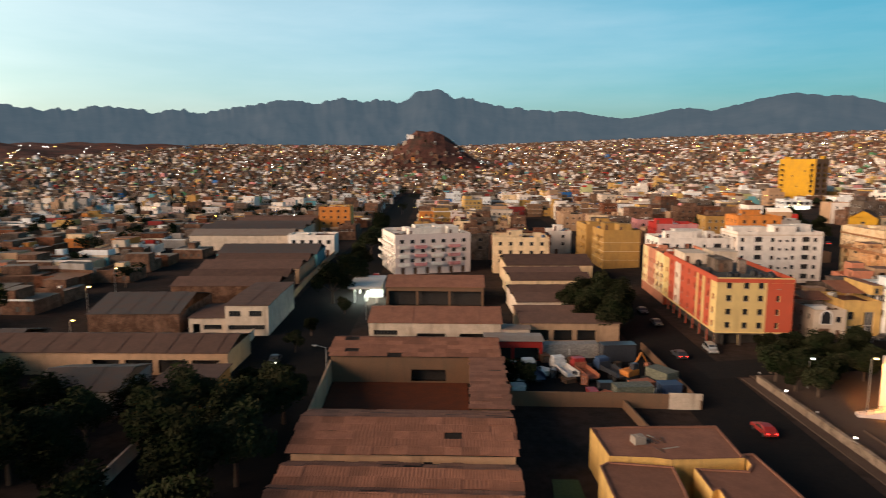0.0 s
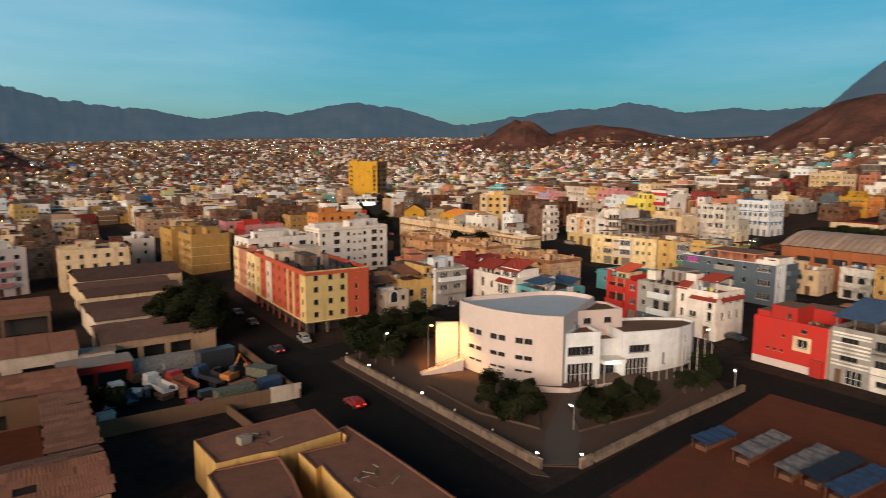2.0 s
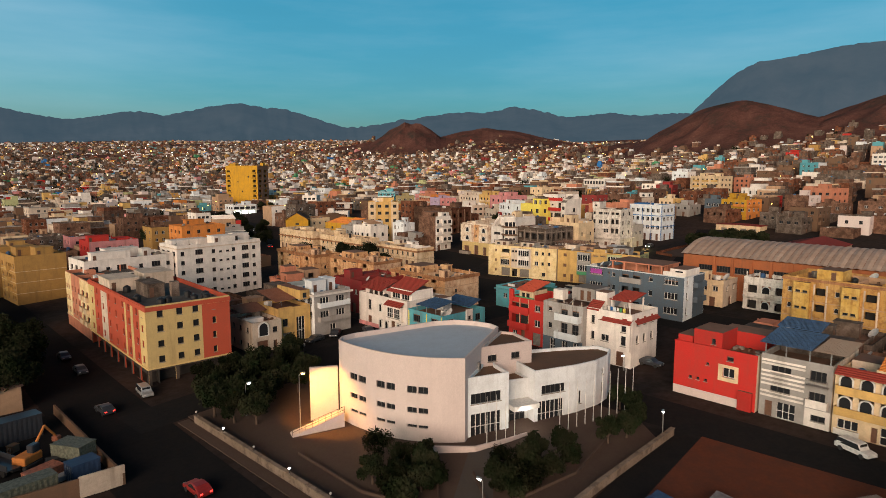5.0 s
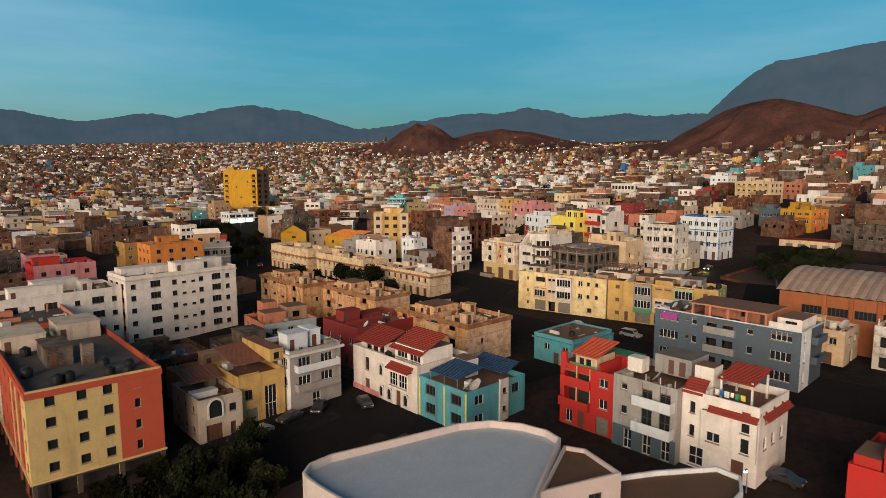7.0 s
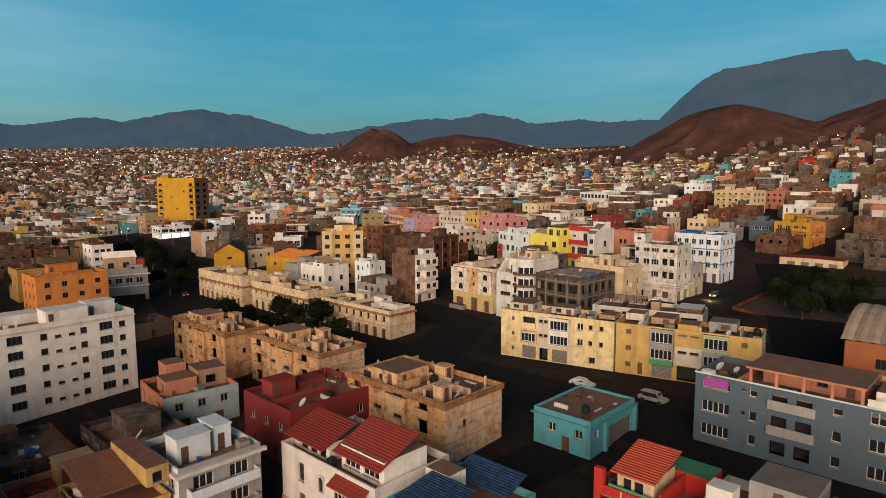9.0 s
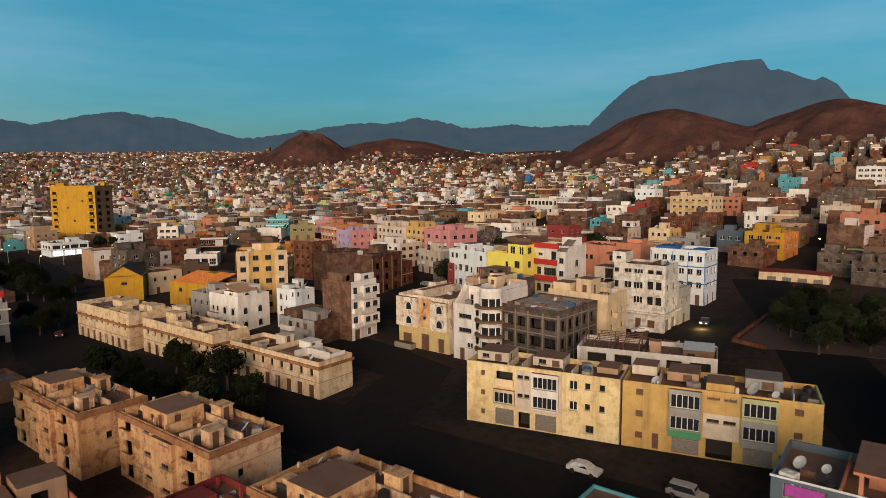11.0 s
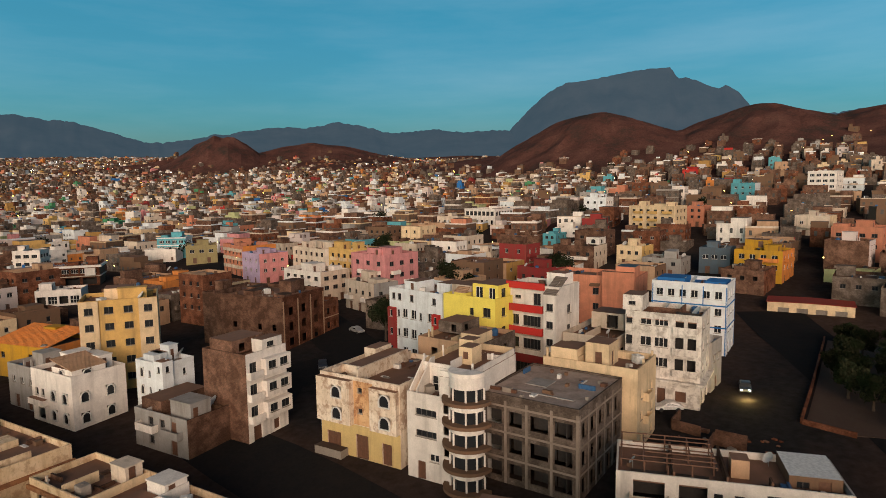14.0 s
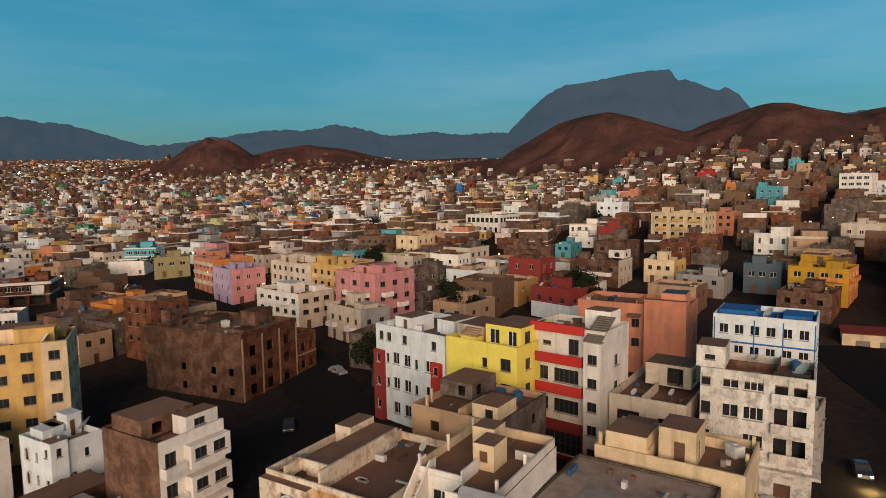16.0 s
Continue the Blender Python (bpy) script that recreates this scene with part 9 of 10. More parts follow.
def truck(label, x, y, yaw, cab, bed, l=7.5):
    ob = thing("truck", label, "truck", x, y, gz(x, y) + 0.06, yaw, group="yard trucks")
    bm = bmesh.new()
    box(bm, 0, 1.9, 0, 2.3, 0.55, 2.0, 0, 0.12)
    vs = box(bm, 0.25, 1.9, 0.08, 2.22, 1.9, 2.75, 0, 0.1)
    part("cab", bm, cab, ob)
    bm = bmesh.new()
    box(bm, 0.08, 0.24, 0.3, 2.0, 1.75, 2.5)
    part("windscreen", bm, GLASS, ob)
    bm = bmesh.new()
    box(bm, 1.95, l, 0.7, 1.6, 0.55, 0.85)
    part("chassis", bm, IRON, ob)
    bm = bmesh.new()
    box(bm, 2.2, l, 0.0, 2.4, 0.86, 1.0)
    for a in (0, 2.32):
        box(bm, 2.2, l, a, a + 0.08, 1.001, 1.7)
    box(bm, 2.2, 2.28, 0.09, 2.31, 1.001, 2.2)
    part("load_bed", bm, bed, ob)
    for u in (0.9, l - 2.2, l - 1.0):
        for s in (0.0, 2.05):
            bm = bmesh.new()
            rod(bm, (u, s, 0.45), (u, s + 0.3, 0.45), 0.45, sides=14)
            part("wheel", bm, TYRE, ob)
    return ob


truck("white crane truck with a pale boom", 18.8, 113.5, -75, CARWHITE, CARWHITE)
truck("red flatbed truck parked in the yard", 22.4, 112.8, -78, CARRED, RUST)
truck("dark blue lorry parked in the yard", 26.8, 113.0, -70, CARBLUE, CARDARK)
truck("blue and white lorry parked in the yard", 13.2, 112.0, -80, CARWHITE, CARBLUE)
truck("red lorry with a tank body", 10.0, 110.0, -80, CARRED, CARDARK, 6.4)
truck("white lorry turned to the wall", 24.6, 122.0, 160, CARWHITE, CARRED)
dg = thing("excavator", "weathered orange excavator with a bent boom", "excavator", 31.4, 106.0, 0.06, 35)
for nm, a, b, m in (("track", (0, 3.0, 0, 0.6), (0, 0.8), TYRE), ("track", (0, 3.0, 1.8, 2.4), (0, 0.8), TYRE), ("body", (0.1, 3.1, 0.2, 2.2), (0.81, 1.9), ORANGE), ("cab", (1.6, 2.9, 0.3, 1.3), (1.901, 3.0), CARDARK)):
    bm = bmesh.new()
    box(bm, a[0], a[1], a[2], a[3], b[0], b[1], 0, 0.12)
    part(nm, bm, m, dg)
for p, q, r in (((2.9, 1.6, 1.7), (5.2, 1.6, 4.2), 0.22), ((5.2, 1.6, 4.2), (7.0, 1.6, 2.0), 0.16)):
    bm = bmesh.new()
    rod(bm, p, q, r, r * 0.8, 6)
    part("boom", bm, ORANGE, dg)
bm = bmesh.new()
box(bm, 6.7, 7.5, 1.1, 2.1, 1.2, 1.99, 0, 0.1)
part("bucket", bm, RUST, dg)
RY = random.Random(21)
for k in range(26):
    x, y = RY.uniform(15, 37), RY.uniform(97, 118)
    crate("pile of mixed scrap beside the parked lorries", x, y, RY.uniform(1, 2.4), RY.uniform(0.8, 1.8), RY.uniform(0.5, 1.5), RY.uniform(0, 180), RY.choice((RUST, CARDARK, CARRED, TYRE, CARWHITE, BROWN)), "scrap_crate", "scrap")

# villa with yellow parapets in front
villa = thing("courtyard_house", "low brown-roofed courtyard house with yellow parapets", "house")
for pts, top in (([(18.2, 67.7), (23.2, 67.4), (25.0, 66.9), (33.4, 67.4), (33.9, 76.3), (22, 75.9), (17.8, 75.4)], 5.2),
                 ([(16.2, 40), (22.5, 40), (23.0, 54), (24.4, 60.9), (25.0, 66.2), (18.0, 67.2), (16.8, 66.2)], 4.8),
                 ([(27.4, 40), (36, 40), (35.8, 53.7), (35.6, 61.4), (35.2, 69.2), (33.8, 69.0), (33.6, 66.4), (32.6, 65.0), (27.0, 65.5), (26.9, 60.5), (27.8, 61.0), (27.5, 57.5)], 4.95)):
    poly_block(villa, pts, -0.5, top, 0.16, YELLOW, SHED, rim=SHED)
tank_ = thing("water_tank", "grey concrete water tank on the courtyard house", "water tank", 22.6, 71.4, 5.045, 12, "roof tanks")
bm = bmesh.new()
box(bm, -0.75, 0.75, -0.6, 0.6, 0, 0.95, 0, 0.06)
part("body", bm, CONCRETE, tank_)
bm = bmesh.new()
box(bm, -0.3, 0.3, -0.3, 0.3, 0.951, 1.03, 0, 0.02)
part("lid", bm, CONCRETE, tank_)
RV = random.Random(6)
for (cx, cy), z_ in (((24, 71), 5.05), ((20, 57), 4.65), ((31, 56), 4.8)):
    for k in range(9):
        ob_ = thing("roof_plank", "loose weathered board lying on the brown roof", "board", cx + RV.uniform(-3, 3), cy + RV.uniform(-2.6, 2.6), z_, RV.uniform(0, 180), group="loose boards")
        bm = bmesh.new()
        box(bm, -RV.uniform(0.3, 1.2), RV.uniform(0.3, 1.2), -0.1, 0.1, 0.0, 0.06)
        part("board", bm, RV.choice((WOOD, CONCRETE, BROWN)), ob_)
slab("ground_garden", "green planted court of the yellow-walled house", [(10.5, 52), (15.5, 52), (15.8, 72), (12.6, 72)], 0.08, plain("lawn", (0.03, 0.07, 0.02), 0.9), "ground")
TAKEN.append((15, 39, 48, 78))
KEEP.append((8, 18, 40, 96))
KEEP.append((186, 236, 350, 408))
KEEP.append((-24, 14, 182, 213))
KEEP.append((116, 147, 244, 278))

# vaulted sports hall
VAULT = surface("vault_sheet", (0.42, 0.31, 0.24), grain=1.0, wear=0.6, rough=0.6, dirt=(0.20, 0.09, 0.05))
BRICKY = paint("hall_brick", (0.36, 0.115, 0.045))
vh = thing("sports_hall", "long orange-brick hall with a vaulted corrugated roof", "hall", 173.5, 34.5, gz(173, 35), 0.5)
bm = bmesh.new()
hl, hw, hh = 48.5, 26.0, 10.4
pierced(bm, (0, 0, 0), (0, 1, 0), (1, 0, 0), hl, -2, hh, [(1.5 + 4.4 * k, 4.9 + 4.4 * k, 6.6, 8.2) for k in range(10)], 0)
for yy in (0, hl):
    prof = [(hw * i / 20, hh + 3.0 * math.sin(math.pi * i / 20)) for i in range(21)]
    sheet(bm, [(0, yy, -2), (hw, yy, -2)] + [(x, yy, z) for x, z in reversed(prof)])
sheet(bm, [(hw, 0, -2), (hw, hl, -2), (hw, hl, hh), (hw, 0, hh)])
part("wall", bm, BRICKY, vh)
for k in range(10):
    share("window", window_mesh(3.4, 1.6, "k"), vh, pose(0.2, 3.2 + 4.4 * k, 6.6, 0, 0, -90))
    bm = bmesh.new()
    box(bm, -0.35, -0.004, 0.7 + 4.4 * k, 1.3 + 4.4 * k, -2, hh + 0.1)
    part("pier", bm, BRICKY, vh)
for k in range(30):
    bm = bmesh.new()
    y0, y1 = -0.6 + (hl + 1.2) * k / 30, -0.6 + (hl + 1.2) * (k + 1) / 30 - 0.04
    ring = [(-0.5 + (hw + 1) * i / 20, hh + 0.15 + 3.1 * math.sin(math.pi * i / 20)) for i in range(21)]
    for (xa, za), (xb, zb) in zip(ring, ring[1:]):
        ym = 0.5 * (y0 + y1)
        sheet(bm, [(xa, y0, za), (xb, y0, zb), (xb, ym, zb + 0.18), (xa, ym, za + 0.18)])
        sheet(bm, [(xa, ym, za + 0.18), (xb, ym, zb + 0.18), (xb, y1, zb), (xa, y1, za)])
    bmesh.ops.remove_doubles(bm, verts=bm.verts, dist=0.001)
    part("roof_sheet", bm, VAULT, vh)
TAKEN.append((172, 201, 33, 81))
H("cream wall and low house beside the hall", 204, 40, 16, 14, 15, wall=TAN, jumble=2)
shed("dark-red-roofed hall near the square", 212, 62, 34, 16, 15, -2, TILE, TAN, 1, base=9)
shed("low pale store with brown sheet roof and red doors", 292, 103, 8, 18.2, 14.9, -1, TILE, CREAM, 0, base=11.2, left=[(1.5 + 4 * k, 3.9 + 4 * k, 0.2, 2.4, "g") for k in range(4)])
# the ruin behind the concrete block
for pts_, hh_ in (([(201, 118), (203, 126), (202.4, 131)], 2.6), ([(203, 126), (211, 125)], 1.8), ([(201, 118), (209, 116.5)], 1.4), ([(211, 125), (210.4, 121)], 2.2), ([(206, 125.4), (205.6, 130)], 1.2), ([(213, 127), (214, 131), (218, 130.4)], 1.5)):
    low_wall("ruined_wall", "crumbling bare block wall of a ruined house", pts_, hh_, 0.25, BLOCK)
RR = random.Random(8)
for k in range(40):
    ob_ = thing("rubble_stone", "broken masonry lump on the ruin's floor", "rubble", RR.uniform(202, 216), RR.uniform(117, 130), 0, RR.uniform(0, 90), group="rubble")
    ob_.location.z = gz(ob_.location.x, ob_.location.y) - 0.05
    bm = bmesh.new()
    s_ = RR.uniform(0.2, 0.6)
    box(bm, -s_, s_, -s_ * 0.7, s_ * 0.7, 0, s_ * 0.8, 0, 0.08)
    part("stone", bm, RR.choice((BLOCK, CONCRETE, REDBLOCK)), ob_)



# ---------------------------------------------------------------- the rest of the town
PALETTE = [(PINKWHITE, 3), (BLOCK, 20), (GREYBLOCK, 12), (REDBLOCK, 8), (TAN, 8), (PALE, 8), (CREAM, 11), (WHITE, 10), (COOLWHITE, 5), (YELLOW, 6), (OCHRE, 6), (SALMON, 4), (PINK, 2.5), (TURQ, 1.2), (ORANGE, 3), (PISTACHIO, 2.5), (GREYWALL, 5), (RED, 0.8), (BLUE, 0.3), (DARKRED, 2.0), (BROWN, 5), (GREEN, 0.8)]
WORDS = {PINKWHITE: "pinkish white", BLOCK: "bare block", GREYBLOCK: "grey block", REDBLOCK: "brown brick", TAN: "tan", PALE: "pale plastered", CREAM: "cream", WHITE: "white", COOLWHITE: "whitewashed", YELLOW: "yellow", OCHRE: "ochre", SALMON: "salmon", PINK: "pink", TURQ: "turquoise", ORANGE: "orange", PISTACHIO: "pale green", GREYWALL: "grey rendered", RED: "red", BLUE: "blue", DARKRED: "dark red", BROWN: "brown", GREEN: "green"}


def free(x0, x1, y0, y1):
    for a in TAKEN + KEEP:
        if x0 < a[1] and x1 > a[0] and y0 < a[3] and y1 > a[2]:
            return False
    return True


RT = random.Random(11)
MIDS = []


def plots(xa, xb, ya, yb, bw, bd):
    """House plots in rows back to back, with lanes between the rows."""
    y = ya
    while y < yb:
        x = xa + RT.uniform(-3, 3)
        while x < xb:
            w = RT.uniform(8, 13) if math.hypot(x - 75, y - 70) < 480 else RT.uniform(7, 12)
            for k in (0, 1):
                yield x, y + k * (bd * 0.5 + 0.3), w - RT.choice((0.05, 0.05, 1.0)), bd * 0.5 - RT.uniform(0.2, 2.5)
            x += w
            if RT.random() < 0.16:
                x += RT.uniform(5, 8)
        y += bd + RT.uniform(6.5, 8.5)


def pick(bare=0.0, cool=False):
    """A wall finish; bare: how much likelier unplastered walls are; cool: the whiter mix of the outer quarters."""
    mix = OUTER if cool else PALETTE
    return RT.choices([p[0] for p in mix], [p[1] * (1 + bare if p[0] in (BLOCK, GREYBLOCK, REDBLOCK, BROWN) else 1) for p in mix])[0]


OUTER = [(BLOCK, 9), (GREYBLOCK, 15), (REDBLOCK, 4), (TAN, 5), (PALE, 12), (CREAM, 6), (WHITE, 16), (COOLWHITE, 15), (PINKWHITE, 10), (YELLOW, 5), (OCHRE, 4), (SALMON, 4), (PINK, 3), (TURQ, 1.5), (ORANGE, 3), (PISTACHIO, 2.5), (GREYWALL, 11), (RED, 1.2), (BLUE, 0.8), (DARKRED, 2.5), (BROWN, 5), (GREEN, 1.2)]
FARS = []
for x, y, w, d in plots(-760, 1500, 60, 2300, 40, 24):
    r = math.hypot(x - 75, y - 70)
    head = math.degrees(math.atan2(x - 40, y + 30))
    if not -48 < head < 98 or r > 2250 or r < 70:
        continue
    if not free(x - 0.3, x + w + 0.3, y - 0.3, y + d + 0.3):
        continue
    if hill_z(x, y) > (22 if x > 200 else 58) + RT.uniform(-8, 10) or RT.random() < 0.08 + 0.42 * smooth(700, 1800, r) + 0.3 * smooth(560, 820, x) * (1 - smooth(300, 500, y)):
        continue
    if x > 265 and y < 330 and r < 480:
        x, y = x + 5 * math.sin(y * 0.05), y + 7 * math.sin(x * 0.031 + 0.7) + RT.uniform(-2, 2)
        if not free(x - 0.3, x + w + 0.3, y - 0.3, y + d + 0.3):
            continue
    near = (r < 300 and -22 < head < 80) or (abs(x - 240) < 110 and abs(y - 190) < 120)
    if near:
        MIDS.append((x, y, w, d))
    elif r < 480:
        FARS.append((x, y, w, d))

ROUTER = random.Random(53)
y = 60.0
while y < 2300:
    x = -760.0 + ROUTER.uniform(-3, 3)
    deep = ROUTER.uniform(6.0, 9.0)
    while x < 1500:
        r = math.hypot(x - 75, y - 70)
        w = ROUTER.uniform(4.6, 8.4) if r < 1200 else ROUTER.uniform(6, 11)
        head = math.degrees(math.atan2(x - 40, y + 30))
        if r > 480 and -46 < head < 98 and r < 2250 and hill_z(x, y) < (22 if x > 200 else 58) + ROUTER.uniform(-8, 10):
            thin = 0.22 + 0.42 * smooth(700, 1700, r) + 0.25 * smooth(560, 820, x) * (1 - smooth(300, 500, y)) + (0.3 if hill_z(x, y) > 6 else 0)
            px, py = x + 9 * math.sin(y * 0.021 + 1) + ROUTER.uniform(-1, 1), y + 10 * math.sin(x * 0.019 + 1.3 * math.sin(y * 0.01)) + ROUTER.uniform(-1.5, 1.5)
            if ROUTER.random() > thin and free(px - 0.3, px + w + 0.3, py - 0.3, py + deep + 0.3):
                FARS.append((px, py, w - ROUTER.choice((0.1, 0.1, 1.0)), deep - ROUTER.uniform(0.2, 2.0)))
        x += w
        if ROUTER.random() < 0.12:
            x += ROUTER.uniform(3, 7)
    y += deep + (ROUTER.uniform(3.5, 5.5) if ROUTER.random() < 0.5 else 0.4)

# the upper slopes stay bare
FARS = [f for f in FARS if f[0] < 200 or f[1] > 600 or hill_z(f[0], f[1]) < 14 + 6 * math.sin(f[0] * 0.07 + f[1] * 0.13)]

for x, y, w, d in MIDS:
    storeys = RT.choices((1, 2), (4, 1))[0] if x < -45 else RT.choices((1, 2, 3, 4), (3, 5, 1.2, 0.1) if x > 240 and y < 330 else (2, 4, 3, 0.8))[0]
    g = gz(x, y)
    st = RT.uniform(2.9, 3.3)
    bare, m = RT.choice((BLOCK, BLOCK, GREYBLOCK, TAN)), pick(3.0 if x < -45 else 8.0 if x > 250 and y < 0.42 * x else 0.0 if x > 230 else 0.3, x > 265)
    s = RT.choice((m, m, bare))
    c1_, c2_ = RT.choice((2, 3)), RT.choice((2, 3))
    style = RT.choice(("k", "k", "w", "b"))
    h = storeys * st + 0.8
    ww, wh = RT.choice((1.0, 1.2, 1.5)), RT.choice((1.1, 1.3))
    front = grid(w, range(1, storeys), c1_, ww, wh, 0.95, style, st) + row(max(1, c1_ - 1), w, 0.02, 1.2, 2.2, "d")
    left = grid(d, range(1, storeys), c2_, ww, wh, 0.95, style, st) if s is m else row(1, d, 1.0, 1.0, 1.1, "k")
    bal = [("front", 0.8, min(w - 0.8, 4.5), st * k, 1.0, m) for k in range(1, storeys)] if RT.random() < 0.3 else []
    word = WORDS[m]
    ob = house(word + " flat-roofed town house of " + ("one storey", "two storeys", "three storeys", "four storeys")[storeys - 1], x, y, w, d, g + h, RT.choice((-2, -2, -1, -3)) if x < 265 else RT.choice((-14, -10, -6, -2)), m, s, front, left, roof=RT.choice((ROOF, ROOF, ROOFGREY)),
               extras=roof_jumble(RT, w, d, RT.choice((m, bare)), RT.choice((0, 1, 1, 2, 3))), balconies=bal, group="town houses", back=bare)
    mark(ob)
    if RT.random() < 0.5:
        roof_things(ob, RT, RT.choice((0, 1)), RT.choice((0, 1)))
    roof_clutter(ob, RT)


def far_town():
    """Distant houses, too many to count: walls, roofs, stair heads and windows in one mesh."""
    verts, faces, mats = [], [], []
    slots = [p[0] for p in PALETTE] + [ROOF, ROOFGREY, DARKALU, RAWROOF, ROOFDARK]
    index = {m: i for i, m in enumerate(slots)}

    def cube(x0, x1, y0, y1, z0, z1, yaw, ms, mt):
        c, s = math.cos(yaw), math.sin(yaw)
        k = len(verts)
        for z in (z0, z1):
            for px, py in ((x0, y0), (x1, y0), (x1, y1), (x0, y1)):
                dx, dy = px - x0, py - y0
                verts.append((x0 + dx * c - dy * s, y0 + dx * s + dy * c, z))
        for f in ((0, 1, 5, 4), (1, 2, 6, 5), (2, 3, 7, 6), (3, 0, 4, 7)):
            faces.append(tuple(k + i for i in f))
            mats.append(ms)
        faces.append((k + 4, k + 5, k + 6, k + 7))
        mats.append(mt)

    def pane(ax, ay, bx, by, z0, z1):
        k = len(verts)
        verts.extend(((ax, ay, z0), (bx, by, z0), (bx, by, z1), (ax, ay, z1)))
        faces.append((k, k + 1, k + 2, k + 3))
        mats.append(index[DARKALU])

    rng = random.Random(77)
    for x, y, w, d in FARS:
        g = gz(x + w / 2, y + d / 2)
        r = math.hypot(x - 75, y - 70)
        west, climb = x < -45 and y < 420, hill_z(x, y) > 6
        n = 1 if west or climb else rng.choices((1, 2, 3, 4), (2.5, 5, 2, 0.2) if r < 480 and x < 250 else (3.5, 5, 0.7, 0) if r < 700 else (5, 4, 0.5, 0))[0]
        st = rng.uniform(2.7, 3.0)
        # far and northern walls get darker finishes, standing in for haze and dusk shade
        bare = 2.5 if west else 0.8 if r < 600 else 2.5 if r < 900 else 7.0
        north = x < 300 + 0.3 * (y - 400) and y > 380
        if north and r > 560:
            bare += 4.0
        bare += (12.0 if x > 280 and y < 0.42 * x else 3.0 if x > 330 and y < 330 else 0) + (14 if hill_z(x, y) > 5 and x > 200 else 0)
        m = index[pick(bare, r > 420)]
        trim = index[rng.choice((WHITE, COOLWHITE, PALE, GREYWALL, CREAM))] if rng.random() < (0.12 if x > 280 and y < 0.42 * x else 0.4) else m
        yaw = radians(rng.choice((-2, -2, 3, -8, 10)) * (1 if r < 700 else 2))
        c, s = math.cos(yaw), math.sin(yaw)
        top = g + n * st + 0.7

        def block(u0, u1, v0, v1, z0, z1, ms, mt):
            ox, oy = x + u0 * c - v0 * s, y + u0 * s + v0 * c
            cube(ox, ox + u1 - u0, oy, oy + v1 - v0, z0, z1, yaw, ms, mt)

        # roofs past 800 m are darker too, in place of haze
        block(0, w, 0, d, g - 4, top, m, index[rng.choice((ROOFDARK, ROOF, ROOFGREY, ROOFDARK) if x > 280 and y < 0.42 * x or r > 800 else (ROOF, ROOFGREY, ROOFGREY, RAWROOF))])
        if w > 5.5 and rng.random() < (0.3 if x > 300 and y < 340 else 0.5):
            a, b = w * rng.uniform(0.4, 0.9), d * rng.uniform(0.4, 0.85)
            ox, oy = rng.choice((0.05, w - a - 0.05)), rng.choice((0.05, d - b - 0.05))
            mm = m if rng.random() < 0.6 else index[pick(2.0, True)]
            block(ox, ox + a, oy, oy + b, top, top + rng.uniform(2.3, 2.9), mm, index[rng.choice((ROOF, ROOFGREY, ROOFDARK))])
        elif rng.random() < 0.7:
            a, b = rng.uniform(2.0, w * 0.5), rng.uniform(2.0, d * 0.5)
            ox, oy = rng.uniform(0.2, w - a), rng.uniform(0.2, d - b)
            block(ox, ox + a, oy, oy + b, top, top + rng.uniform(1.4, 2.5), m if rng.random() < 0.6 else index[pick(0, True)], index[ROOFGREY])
        if r > 700:
            # one or two dark openings still show
            for k in range(n if r < 1250 else 0):
                u, v, z = rng.uniform(0.8, w - 1.0), rng.uniform(0.8, d - 1.0), g + st * k + 0.8
                pane(x + (u - 0.5) * c + 0.06 * s, y + (u - 0.5) * s - 0.06 * c, x + (u + 0.5) * c + 0.06 * s, y + (u + 0.5) * s - 0.06 * c, z, z + 1.3)
                pane(x - 0.06 * c - (v + 0.5) * s, y - 0.06 * s + (v + 0.5) * c, x - 0.06 * c - (v - 0.5) * s, y - 0.06 * s + (v - 0.5) * c, z, z + 1.3)
            continue
        # parapets, roof tanks, sills and slabs
        block(0, w, -0.08, 0.2, top, top + rng.uniform(0.3, 0.9), trim, trim)
        block(-0.08, 0.2, 0.21, d, top, top + rng.uniform(0.3, 0.9), trim, trim)
        for _ in range(rng.choice((0, 1, 2, 3))):
            ox, oy, e = rng.uniform(0.5, w - 1.6), rng.uniform(0.5, d - 1.6), rng.uniform(0.5, 1.1)
            t = index[rng.choice((DARKALU, COOLWHITE, GREYWALL, BLUE, WHITE))]
            block(ox, ox + e, oy, oy + e, top, top + rng.uniform(0.7, 1.3), t, t)
        decks = r < 750 and rng.random() < 0.45 and n > 1
        for k in range(n):
            z = g + st * k
            if k and r < 750:
                block(-0.12, w + 0.05, -0.12, 0.02, z - 0.15, z + 0.12, trim, trim)
                block(-0.12, 0.02, 0.03, d, z - 0.15, z + 0.12, trim, trim)
            if k and decks:
                u = rng.uniform(0.3, w * 0.4)
                block(u, min(w - 0.3, u + rng.uniform(2.5, 4.5)), -1.1, -0.13, z - 0.15, z + 0.85, trim, index[ROOFGREY])
                v = rng.uniform(0.3, d * 0.4)
                block(-1.1, -0.13, v, min(d - 0.3, v + rng.uniform(2.5, 4.0)), z - 0.15, z + 0.85, trim, index[ROOFGREY])
            tall = rng.choice((1.1, 1.3, 1.8))
